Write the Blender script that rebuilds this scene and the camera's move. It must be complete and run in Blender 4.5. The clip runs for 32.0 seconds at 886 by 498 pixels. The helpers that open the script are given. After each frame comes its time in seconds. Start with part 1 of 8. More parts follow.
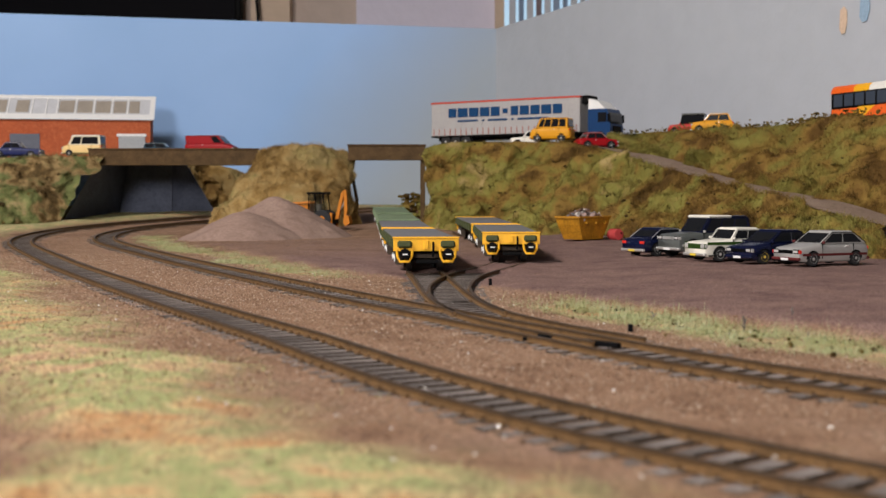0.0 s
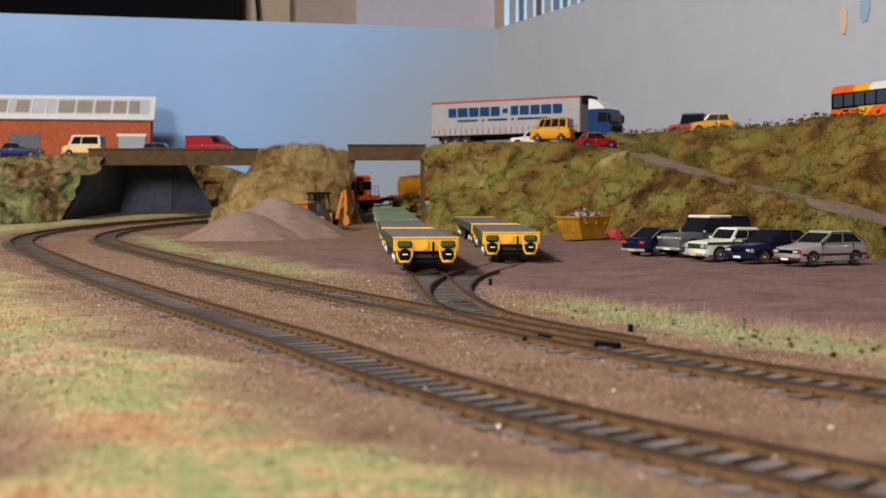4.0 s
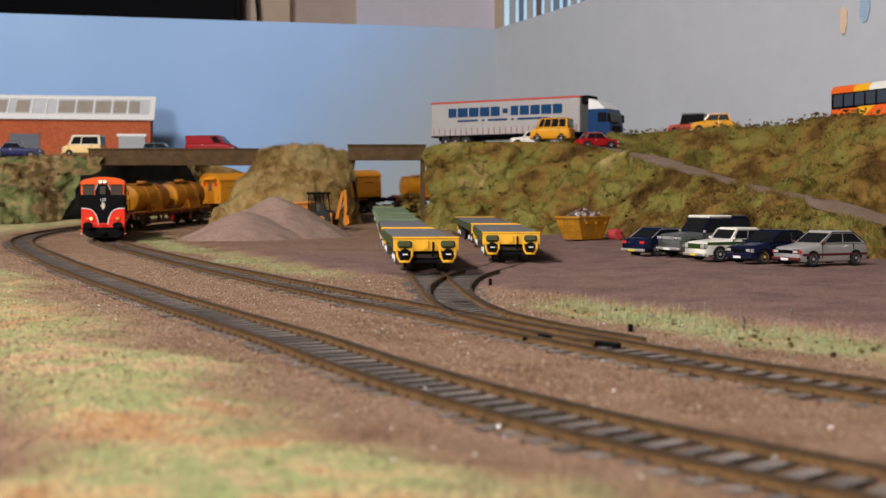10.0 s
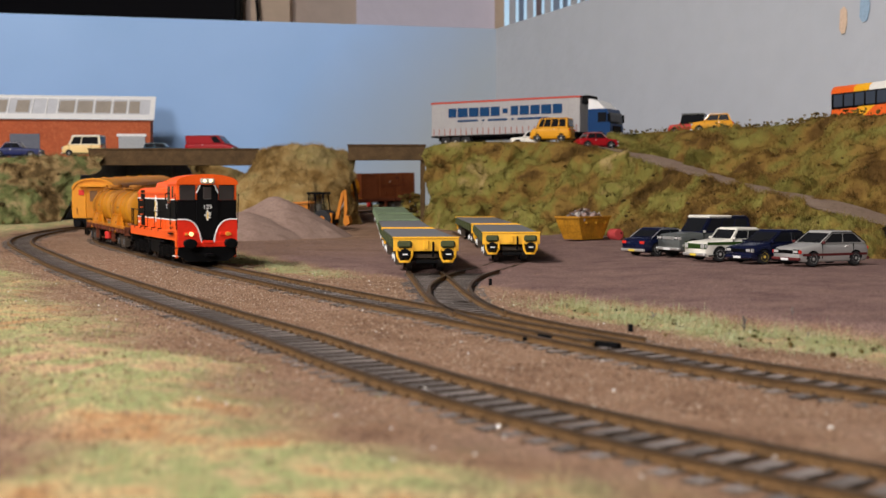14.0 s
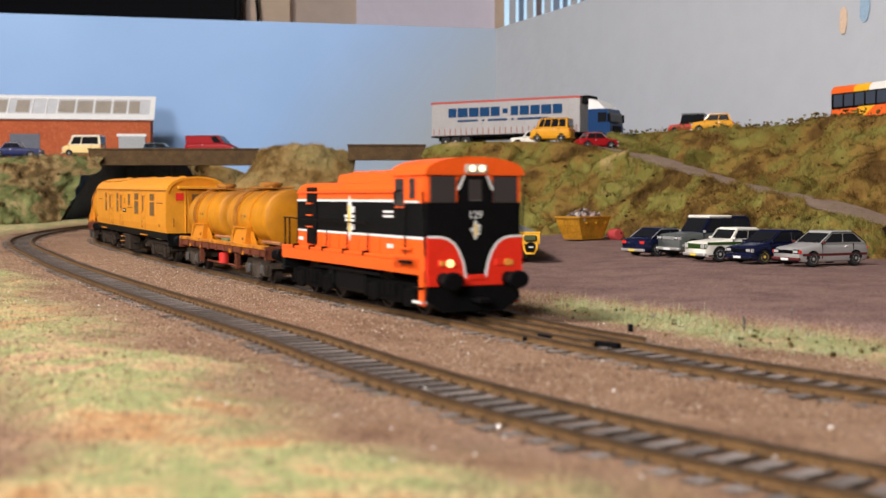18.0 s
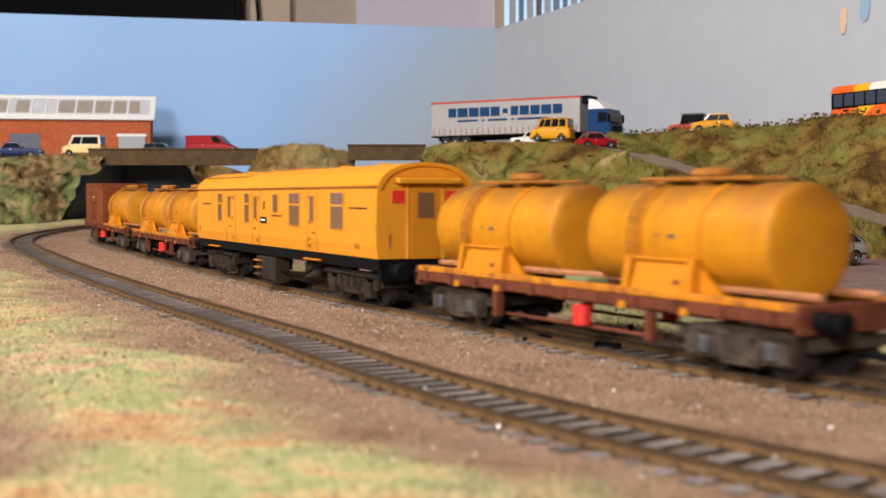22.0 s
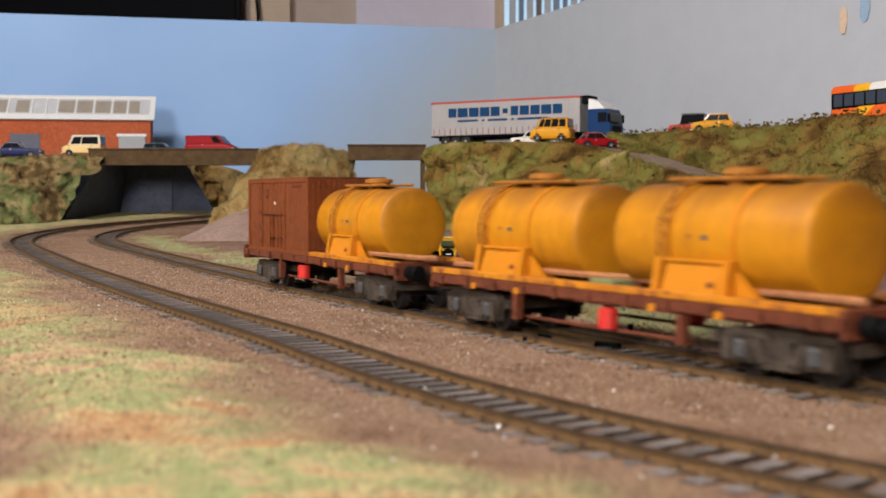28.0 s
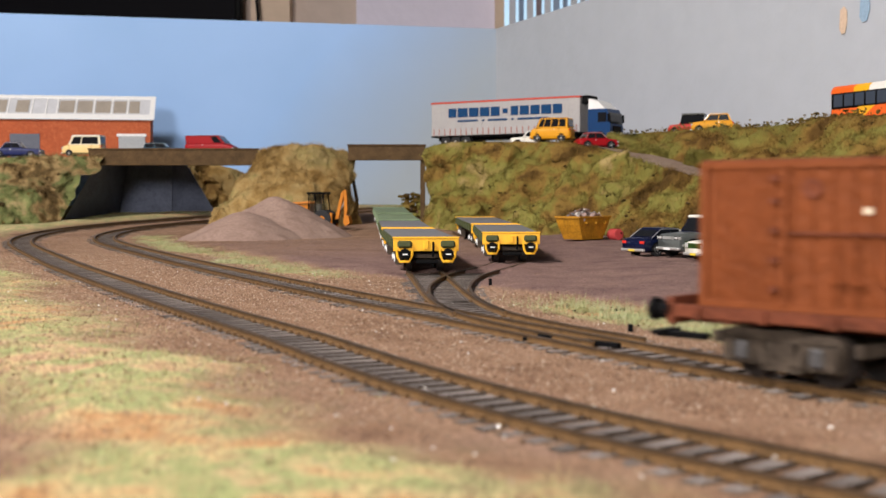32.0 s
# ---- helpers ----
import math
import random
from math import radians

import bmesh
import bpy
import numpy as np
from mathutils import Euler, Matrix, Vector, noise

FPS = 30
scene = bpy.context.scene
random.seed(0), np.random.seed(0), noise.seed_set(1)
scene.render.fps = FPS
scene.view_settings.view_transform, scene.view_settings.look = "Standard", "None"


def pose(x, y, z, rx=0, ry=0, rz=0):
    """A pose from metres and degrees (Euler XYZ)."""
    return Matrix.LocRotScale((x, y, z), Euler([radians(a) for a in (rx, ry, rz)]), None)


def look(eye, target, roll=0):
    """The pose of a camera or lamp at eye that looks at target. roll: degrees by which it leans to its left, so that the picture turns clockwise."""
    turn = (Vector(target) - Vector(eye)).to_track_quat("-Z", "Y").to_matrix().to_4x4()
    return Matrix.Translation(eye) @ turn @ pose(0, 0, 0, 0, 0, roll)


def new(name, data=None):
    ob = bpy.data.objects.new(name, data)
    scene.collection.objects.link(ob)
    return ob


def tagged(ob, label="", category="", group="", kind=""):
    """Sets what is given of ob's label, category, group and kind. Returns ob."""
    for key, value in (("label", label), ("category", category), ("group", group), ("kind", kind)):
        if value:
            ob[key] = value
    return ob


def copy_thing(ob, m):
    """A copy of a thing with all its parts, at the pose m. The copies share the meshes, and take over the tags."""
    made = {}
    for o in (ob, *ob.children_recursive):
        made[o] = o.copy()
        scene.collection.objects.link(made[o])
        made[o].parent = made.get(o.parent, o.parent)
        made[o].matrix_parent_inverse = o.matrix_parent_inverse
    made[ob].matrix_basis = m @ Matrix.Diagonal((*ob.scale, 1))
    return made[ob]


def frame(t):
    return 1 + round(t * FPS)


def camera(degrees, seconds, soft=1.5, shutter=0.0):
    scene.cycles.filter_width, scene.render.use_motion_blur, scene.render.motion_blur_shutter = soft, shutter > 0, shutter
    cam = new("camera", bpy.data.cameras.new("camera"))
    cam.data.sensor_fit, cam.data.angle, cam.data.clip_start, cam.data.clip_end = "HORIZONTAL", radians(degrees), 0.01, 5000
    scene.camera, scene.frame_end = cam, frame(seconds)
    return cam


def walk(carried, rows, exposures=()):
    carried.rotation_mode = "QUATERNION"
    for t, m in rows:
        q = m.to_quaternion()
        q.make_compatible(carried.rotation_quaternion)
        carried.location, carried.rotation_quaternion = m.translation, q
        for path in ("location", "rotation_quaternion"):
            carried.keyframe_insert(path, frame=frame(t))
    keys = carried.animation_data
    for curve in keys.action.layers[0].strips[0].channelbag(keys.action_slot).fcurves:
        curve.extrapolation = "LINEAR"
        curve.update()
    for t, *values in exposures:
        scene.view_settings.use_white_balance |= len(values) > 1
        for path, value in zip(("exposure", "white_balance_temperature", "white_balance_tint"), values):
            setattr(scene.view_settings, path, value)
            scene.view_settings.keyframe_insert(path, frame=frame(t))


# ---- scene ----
# ---------- camera: stands still, at rail height beside a 1:76 model railway ----------
EYE = (0.0, 0.0, 0.043)
cam = camera(40.0, 32.0, soft=1.45, shutter=0.9)
cam_pose = pose(EYE[0], EYE[1], EYE[2], 90 - 2.462, 0, 0)
walk(cam, [(0.0, cam_pose), (32.0, cam_pose)], exposures=[(0.0, 0.0), (10.0, 0.02), (14.0, 0.0), (17.0, 0.20), (19.0, 0.40), (20.5, 0.46), (22.0, 0.36), (25.0, 0.36), (28.0, 0.12), (30.0, 0.17), (32.0, 0.34)])
cam.data.dof.use_dof = True
cam.data.dof.focus_distance = 0.66
cam.data.dof.aperture_fstop = 31.0

# ---------- world and lights: a room with daylight windows and a ceiling lamp ----------
world = bpy.data.worlds.new("world")
scene.world = world
world.use_nodes = True
wn = world.node_tree.nodes
sky = wn.new("ShaderNodeTexSky")
sky.sky_type = "NISHITA"
sky.sun_disc = False
sky.sun_elevation = radians(35)
sky.sun_rotation = radians(200)
world.node_tree.links.new(sky.outputs[0], wn["Background"].inputs[0])
wn["Background"].inputs[1].default_value = 0.12


def area_light(name, at, target, w, h, power, colour):
    d = bpy.data.lights.new(name, "AREA")
    d.shape, d.size, d.size_y, d.energy, d.color = "RECTANGLE", w, h, power, colour
    ob = new(name, d)
    ob.matrix_world = look(at, target)
    return ob


area_light("ceiling_lamp_light", (-0.90, 0.05, 1.12), (0.0, 0.80, 0.0), 0.26, 0.26, 27.0, (1.0, 0.93, 0.91))
area_light("window_light", (-0.55, -1.58, 0.62), (0.0, 1.0, 0.08), 0.40, 0.40, 32.0, (1.0, 0.95, 0.94))


# ---------- materials ----------
def mat(name, col, rough=0.6, metal=0.0, var=0.15, scale=300.0, bump=0.15, fine=6.0, emit=0.0, tint=None, spec=0.35):
    """Painted or natural surface: base colour with two scales of variation and a fine relief."""
    m = bpy.data.materials.new(name)
    m.use_nodes = True
    nt = m.node_tree
    b = nt.nodes["Principled BSDF"]
    b.inputs["Roughness"].default_value = rough
    b.inputs["Metallic"].default_value = metal
    b.inputs["Specular IOR Level"].default_value = spec
    co = nt.nodes.new("ShaderNodeTexCoord")
    n1 = nt.nodes.new("ShaderNodeTexNoise")
    n1.inputs["Scale"].default_value = scale
    n1.inputs["Detail"].default_value = 5
    n2 = nt.nodes.new("ShaderNodeTexNoise")
    n2.inputs["Scale"].default_value = scale * fine
    n2.inputs["Detail"].default_value = 3
    nt.links.new(co.outputs["Object"], n1.inputs["Vector"])
    nt.links.new(co.outputs["Object"], n2.inputs["Vector"])
    add = nt.nodes.new("ShaderNodeMath")
    add.operation = "ADD"
    nt.links.new(n1.outputs["Fac"], add.inputs[0])
    nt.links.new(n2.outputs["Fac"], add.inputs[1])
    mr = nt.nodes.new("ShaderNodeMapRange")
    mr.inputs[1].default_value, mr.inputs[2].default_value = 0.7, 1.3
    nt.links.new(add.outputs[0], mr.inputs[0])
    mix = nt.nodes.new("ShaderNodeMix")
    mix.data_type = "RGBA"
    lo = [max(0.0, c * (1 - var)) for c in col]
    hi = [min(1.0, c * (1 + var)) for c in (tint or col)]
    mix.inputs[6].default_value = (*lo, 1)
    mix.inputs[7].default_value = (*hi, 1)
    nt.links.new(mr.outputs[0], mix.inputs[0])
    nt.links.new(mix.outputs[2], b.inputs["Base Color"])
    if bump > 0:
        bp = nt.nodes.new("ShaderNodeBump")
        bp.inputs["Strength"].default_value = bump
        bp.inputs["Distance"].default_value = 0.4 / scale
        nt.links.new(n2.outputs["Fac"], bp.inputs["Height"])
        nt.links.new(bp.outputs[0], b.inputs["Normal"])
    if emit > 0:
        b.inputs["Emission Color"].default_value = (*col, 1)
        b.inputs["Emission Strength"].default_value = emit
    return m


def blend_mat(name, cols, scale, rough=0.9, bump=0.5, dist=0.001, sharp=0.12, fine=5.0, grit=(0.72, 1.22)):
    """Earth, grit and worn paint: three colours mixed by noise."""
    m = bpy.data.materials.new(name)
    m.use_nodes = True
    nt = m.node_tree
    b = nt.nodes["Principled BSDF"]
    b.inputs["Roughness"].default_value = rough
    b.inputs["Specular IOR Level"].default_value = 0.25
    co = nt.nodes.new("ShaderNodeTexCoord")

    def tex(sc, det=4):
        n = nt.nodes.new("ShaderNodeTexNoise")
        n.inputs["Scale"].default_value = sc
        n.inputs["Detail"].default_value = det
        nt.links.new(co.outputs["Object"], n.inputs["Vector"])
        return n.outputs["Fac"]

    def ramp(fac, a, z):
        r = nt.nodes.new("ShaderNodeMapRange")
        r.inputs[1].default_value, r.inputs[2].default_value = a, z
        nt.links.new(fac, r.inputs[0])
        return r.outputs[0]

    def mixed(fac, a, z):
        x = nt.nodes.new("ShaderNodeMix")
        x.data_type = "RGBA"
        nt.links.new(fac, x.inputs[0])
        for v, k in ((a, 6), (z, 7)):
            if isinstance(v, tuple):
                x.inputs[k].default_value = (*v, 1)
            else:
                nt.links.new(v, x.inputs[k])
        return x.outputs[2]

    big, mid, grain = tex(scale), tex(scale * fine), tex(scale * fine * 4, 3)
    c = mixed(ramp(big, 0.5 - sharp, 0.5 + sharp), cols[0], cols[1])
    c = mixed(ramp(mid, 0.5, 0.66), c, cols[2])
    gm = mixed(ramp(grain, 0.3, 0.7), (grit[0],) * 3, (grit[1],) * 3)
    mul = nt.nodes.new("ShaderNodeMix")
    mul.data_type, mul.blend_type = "RGBA", "MULTIPLY"
    mul.inputs[0].default_value = 1.0
    nt.links.new(c, mul.inputs[6])
    nt.links.new(gm, mul.inputs[7])
    nt.links.new(mul.outputs[2], b.inputs["Base Color"])
    bp = nt.nodes.new("ShaderNodeBump")
    bp.inputs["Strength"].default_value = bump
    bp.inputs["Distance"].default_value = dist
    nt.links.new(grain, bp.inputs["Height"])
    nt.links.new(bp.outputs[0], b.inputs["Normal"])
    return m


def glass_mat(name, col, rough=0.05, spec=0.6):
    m = bpy.data.materials.new(name)
    m.use_nodes = True
    b = m.node_tree.nodes["Principled BSDF"]
    b.inputs["Base Color"].default_value = (*col, 1)
    b.inputs["Roughness"].default_value = rough
    b.inputs["Specular IOR Level"].default_value = spec
    return m


class Kit:
    """A node material put together from noises, ramps and mixes."""

    def __init__(self, name, rough=0.9, spec=0.2):
        self.m = bpy.data.materials.new(name)
        self.m.use_nodes = True
        self.nt = self.m.node_tree
        self.b = self.nt.nodes["Principled BSDF"]
        self.b.inputs["Roughness"].default_value = rough
        self.b.inputs["Specular IOR Level"].default_value = spec
        self.co = self.nt.nodes.new("ShaderNodeTexCoord").outputs["Object"]

    def tex(self, scale, detail=3, shift=0.0, rough=0.5):
        v = self.co
        if shift:
            mp = self.nt.nodes.new("ShaderNodeMapping")
            mp.inputs["Location"].default_value = (shift, shift * 0.7, shift * 0.3)
            self.nt.links.new(v, mp.inputs[0])
            v = mp.outputs[0]
        n = self.nt.nodes.new("ShaderNodeTexNoise")
        n.inputs["Scale"].default_value, n.inputs["Detail"].default_value, n.inputs["Roughness"].default_value = scale, detail, rough
        self.nt.links.new(v, n.inputs["Vector"])
        return n.outputs["Fac"]

    def put(self, v, socket):
        if isinstance(v, tuple):
            socket.default_value = (*v, 1)
        elif isinstance(v, (int, float)):
            socket.default_value = v
        else:
            self.nt.links.new(v, socket)

    def ramp(self, fac, a, z, lo=0.0, hi=1.0):
        r = self.nt.nodes.new("ShaderNodeMapRange")
        for k, v in enumerate((a, z, lo, hi)):
            r.inputs[k + 1].default_value = v
        self.put(fac, r.inputs[0])
        return r.outputs[0]

    def calc(self, op, a, b):
        n = self.nt.nodes.new("ShaderNodeMath")
        n.operation = op
        self.put(a, n.inputs[0])
        self.put(b, n.inputs[1])
        return n.outputs[0]

    def mixed(self, fac, a, z, kind="MIX"):
        x = self.nt.nodes.new("ShaderNodeMix")
        x.data_type, x.blend_type = "RGBA", kind
        for v, k in ((fac, 0), (a, 6), (z, 7)):
            self.put(v, x.inputs[k])
        return x.outputs[2]

    def palette(self, fac, cols):
        r = self.nt.nodes.new("ShaderNodeValToRGB")
        while len(r.color_ramp.elements) < len(cols):
            r.color_ramp.elements.new(0.5)
        for i, c in enumerate(cols):
            r.color_ramp.elements[i].position = i / (len(cols) - 1)
            r.color_ramp.elements[i].color = (*c, 1)
        self.put(fac, r.inputs[0])
        return r.outputs[0]

    def axis(self, k):
        sep = self.nt.nodes.new("ShaderNodeSeparateXYZ")
        self.nt.links.new(self.co, sep.inputs[0])
        return sep.outputs[k]

    def done(self, colour, height=None, strength=0.5, dist=0.001):
        self.put(colour, self.b.inputs["Base Color"])
        if height is not None:
            bp = self.nt.nodes.new("ShaderNodeBump")
            bp.inputs["Strength"].default_value, bp.inputs["Distance"].default_value = strength, dist
            self.put(height, bp.inputs["Height"])
            self.nt.links.new(bp.outputs[0], self.b.inputs["Normal"])
        return self.m


def ground_material():
    """Ballast, faded scatter grass, yard grit, track grime and shade painted between sleepers; the colour layer zones
    weighs grass, yard, and grime with shade.
    """
    k = Kit("ballast_scatter", 0.92, 0.15)
    at_ = k.nt.nodes.new("ShaderNodeVertexColor")
    at_.layer_name = "zones"
    sep = k.nt.nodes.new("ShaderNodeSeparateColor")
    k.nt.links.new(at_.outputs[0], sep.inputs[0])
    big, mid, fine, grain = k.tex(15, 3), k.tex(55, 4, 3.1), k.tex(260, 4, 1.7), k.tex(1300, 3, 0.9)
    stone = k.palette(k.ramp(k.calc("ADD", k.calc("MULTIPLY", big, 0.5), k.calc("MULTIPLY", mid, 0.5)), 0.36, 0.64), [(0.190, 0.110, 0.068), (0.265, 0.160, 0.100), (0.310, 0.196, 0.127), (0.300, 0.190, 0.136)])
    stone = k.mixed(k.ramp(fine, 0.55, 0.75, 0.0, 0.55), stone, (0.165, 0.092, 0.052))
    tuft = k.ramp(k.calc("ADD", k.calc("MULTIPLY", k.tex(19, 3, 8.3), 0.5), k.calc("MULTIPLY", k.tex(95, 4, 5.2), 0.5)), 0.37, 0.63)
    grass_c = k.palette(tuft, [(0.540, 0.308, 0.140), (0.572, 0.405, 0.200), (0.540, 0.443, 0.221), (0.394, 0.400, 0.178), (0.356, 0.389, 0.167), (0.508, 0.432, 0.221), (0.605, 0.432, 0.232), (0.540, 0.356, 0.211)])
    yard_c = k.palette(k.ramp(mid, 0.35, 0.65), [(0.166, 0.101, 0.089), (0.205, 0.128, 0.110), (0.238, 0.151, 0.125)])
    yard_c = k.mixed(k.ramp(fine, 0.58, 0.72, 0.0, 0.5), yard_c, (0.215, 0.120, 0.085))
    c = stone
    # the last colour serves the grimy strip and the painted sleeper-gap shade
    for i, col in enumerate((grass_c, yard_c, (0.074, 0.043, 0.025))):
        lo, hi = ((0.58, 1.42), (0.74, 1.20), (0.70, 1.30))[i]
        edge = k.ramp(k.calc("ADD", sep.outputs[i], k.calc("MULTIPLY", k.calc("ADD", mid, fine), 0.5)), lo, hi)
        c = k.mixed(edge, c, col)
    c = k.mixed(1.0, c, k.mixed(k.ramp(grain, 0.38, 0.62), (0.58, 0.58, 0.58), (1.36, 1.36, 1.36)), "MULTIPLY")
    return k.done(c, grain, 0.8, 0.0010)


def sky_paint():
    """Sky blue emulsion that fades to pale grey towards one end and lower down, with roller marks."""
    k = Kit("backdrop_paint", 0.75, 0.25)
    pale = k.ramp(k.calc("ADD", k.axis(0), k.calc("ADD", k.calc("MULTIPLY", k.axis(2), -0.75), k.calc("MULTIPLY", k.tex(9, 3), 0.05))), -0.335, -0.09)
    blue = k.mixed(k.ramp(k.tex(5, 3), 0.35, 0.65), (0.285, 0.455, 0.740), (0.315, 0.490, 0.790))
    return k.done(k.mixed(pale, blue, (0.355, 0.405, 0.455)), k.tex(300, 3), 0.08, 0.0005)


def island_mat(name, cols, rough=0.9, bump=0.0, patch=0.0, patch_scale=30.0, shift=0.0, spread=0.0):
    """Pieces whose colours vary from one to the next, and in patches over the place."""
    k = Kit(name, rough, 0.15)
    g = k.nt.nodes.new("ShaderNodeNewGeometry")
    p = k.ramp(k.calc("ADD", k.calc("MULTIPLY", k.tex(patch_scale, 2, shift), 0.62), k.calc("MULTIPLY", k.tex(patch_scale * 3.6, 4, shift + 2.0), 0.38)), 0.385, 0.64)
    f_ = k.calc("ADD", k.calc("MULTIPLY", p, patch), k.calc("MULTIPLY", g.outputs["Random Per Island"], 1.0 - patch))
    c = k.palette(f_, cols)
    if spread:
        r = k.ramp(k.calc("FRACT", k.calc("MULTIPLY", g.outputs["Random Per Island"], 7.3), 0.0), 0.0, 1.0, 1.0 - spread, 1.0 + spread)
        c = k.mixed(1.0, c, r, "MULTIPLY")
    return k.done(c, k.tex(1500, 2) if bump else None, bump, 0.0008)


OLIVE = [(0.050, 0.027, 0.009), (0.140, 0.080, 0.020), (0.235, 0.145, 0.036), (0.195, 0.158, 0.036), (0.205, 0.190, 0.046), (0.265, 0.200, 0.060), (0.400, 0.300, 0.130)]
UPPER = [(0.050, 0.026, 0.008), (0.145, 0.080, 0.020), (0.225, 0.140, 0.034), (0.182, 0.148, 0.034), (0.205, 0.188, 0.045), (0.270, 0.195, 0.058)]
STRAW = [(0.130, 0.072, 0.023), (0.230, 0.138, 0.042), (0.320, 0.212, 0.078), (0.370, 0.262, 0.110), (0.285, 0.230, 0.085), (0.440, 0.330, 0.165)]
MIXED = [(0.050, 0.034, 0.014), (0.150, 0.095, 0.036), (0.330, 0.230, 0.105), (0.125, 0.140, 0.050), (0.180, 0.200, 0.072), (0.350, 0.275, 0.130), (0.480, 0.410, 0.250)]
scrub_mixed = island_mat("mixed_foam", MIXED, bump=0.3, patch=0.9, patch_scale=20)
scrub_olive = island_mat("olive_foam", OLIVE, bump=0.3, patch=0.86, patch_scale=17)
scrub_upper = island_mat("upper_foam", UPPER, bump=0.3, patch=0.84, patch_scale=14)
scrub_straw = island_mat("straw_foam", STRAW, bump=0.3, patch=0.84, patch_scale=20)

M = {}
M["ballast"] = ground_material()
M["road"] = blend_mat("road_grit", [(0.25, 0.175, 0.125), (0.29, 0.21, 0.155), (0.20, 0.14, 0.095)], 40, dist=0.0006)
M["sand"] = blend_mat("sand_pile", [(0.265, 0.180, 0.143), (0.30, 0.208, 0.165), (0.235, 0.157, 0.122)], 30, dist=0.0005, grit=(0.84, 1.14))
M["backdrop"] = sky_paint()
M["backdrop_grey"] = mat("backdrop_paint_pale", (0.430, 0.456, 0.490), 0.75, var=0.03, scale=6, bump=0.05)
M["rail"] = mat("rusty_rail", (0.128, 0.070, 0.026), 0.7, 0.0, var=0.4, scale=200)
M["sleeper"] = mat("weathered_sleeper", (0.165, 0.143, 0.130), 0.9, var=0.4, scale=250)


def varied(m, lo, hi):
    """Let each object of a material be a little lighter or darker than the next."""
    nt = m.node_tree
    b = nt.nodes["Principled BSDF"]
    src = b.inputs["Base Color"].links[0].from_socket
    oi = nt.nodes.new("ShaderNodeObjectInfo")
    mr = nt.nodes.new("ShaderNodeMapRange")
    mr.inputs[3].default_value, mr.inputs[4].default_value = lo, hi
    nt.links.new(oi.outputs["Random"], mr.inputs[0])
    mul = nt.nodes.new("ShaderNodeMix")
    mul.data_type, mul.blend_type = "RGBA", "MULTIPLY"
    mul.inputs[0].default_value = 1.0
    nt.links.new(src, mul.inputs[6])
    nt.links.new(mr.outputs[0], mul.inputs[7])
    nt.links.new(mul.outputs[2], b.inputs["Base Color"])
    return m


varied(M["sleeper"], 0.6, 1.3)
# sleeper sides coloured dark to paint in shade of the gaps between them
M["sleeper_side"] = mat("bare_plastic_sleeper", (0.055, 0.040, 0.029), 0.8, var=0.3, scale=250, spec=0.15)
M["rail_head"] = mat("dark_rail_head", (0.075, 0.048, 0.027), 0.5, 0.2, var=0.3, scale=200)
M["girder"] = mat("brown_girder", (0.080, 0.047, 0.019), 0.75, var=0.35, scale=120, spec=0.2)
M["slate"] = mat("dark_abutment", (0.090, 0.102, 0.145), 0.7, var=0.25, scale=60)
M["orange"] = mat("orange_paint", (0.85, 0.108, 0.012), 0.42, var=0.06, scale=150, bump=0.04, spec=0.22)
M["red"] = mat("red_paint", (0.76, 0.030, 0.012), 0.42, var=0.06, scale=150, bump=0.04, spec=0.22)
M["black"] = mat("black_paint", (0.0045, 0.0045, 0.0048), 0.55, var=0.2, scale=150, bump=0.05, spec=0.06)
M["white"] = mat("white_paint", (0.75, 0.75, 0.73), 0.5, var=0.05, scale=150, bump=0.05)
M["yellow"] = mat("yellow_paint", (0.66, 0.265, 0.018), 0.5, var=0.10, scale=60, bump=0.05, tint=(0.62, 0.240, 0.015), spec=0.2)
M["tank"] = mat("tank_yellow", (0.52, 0.202, 0.008), 0.55, var=0.14, scale=40, bump=0.05, tint=(0.50, 0.165, 0.008), spec=0.2)


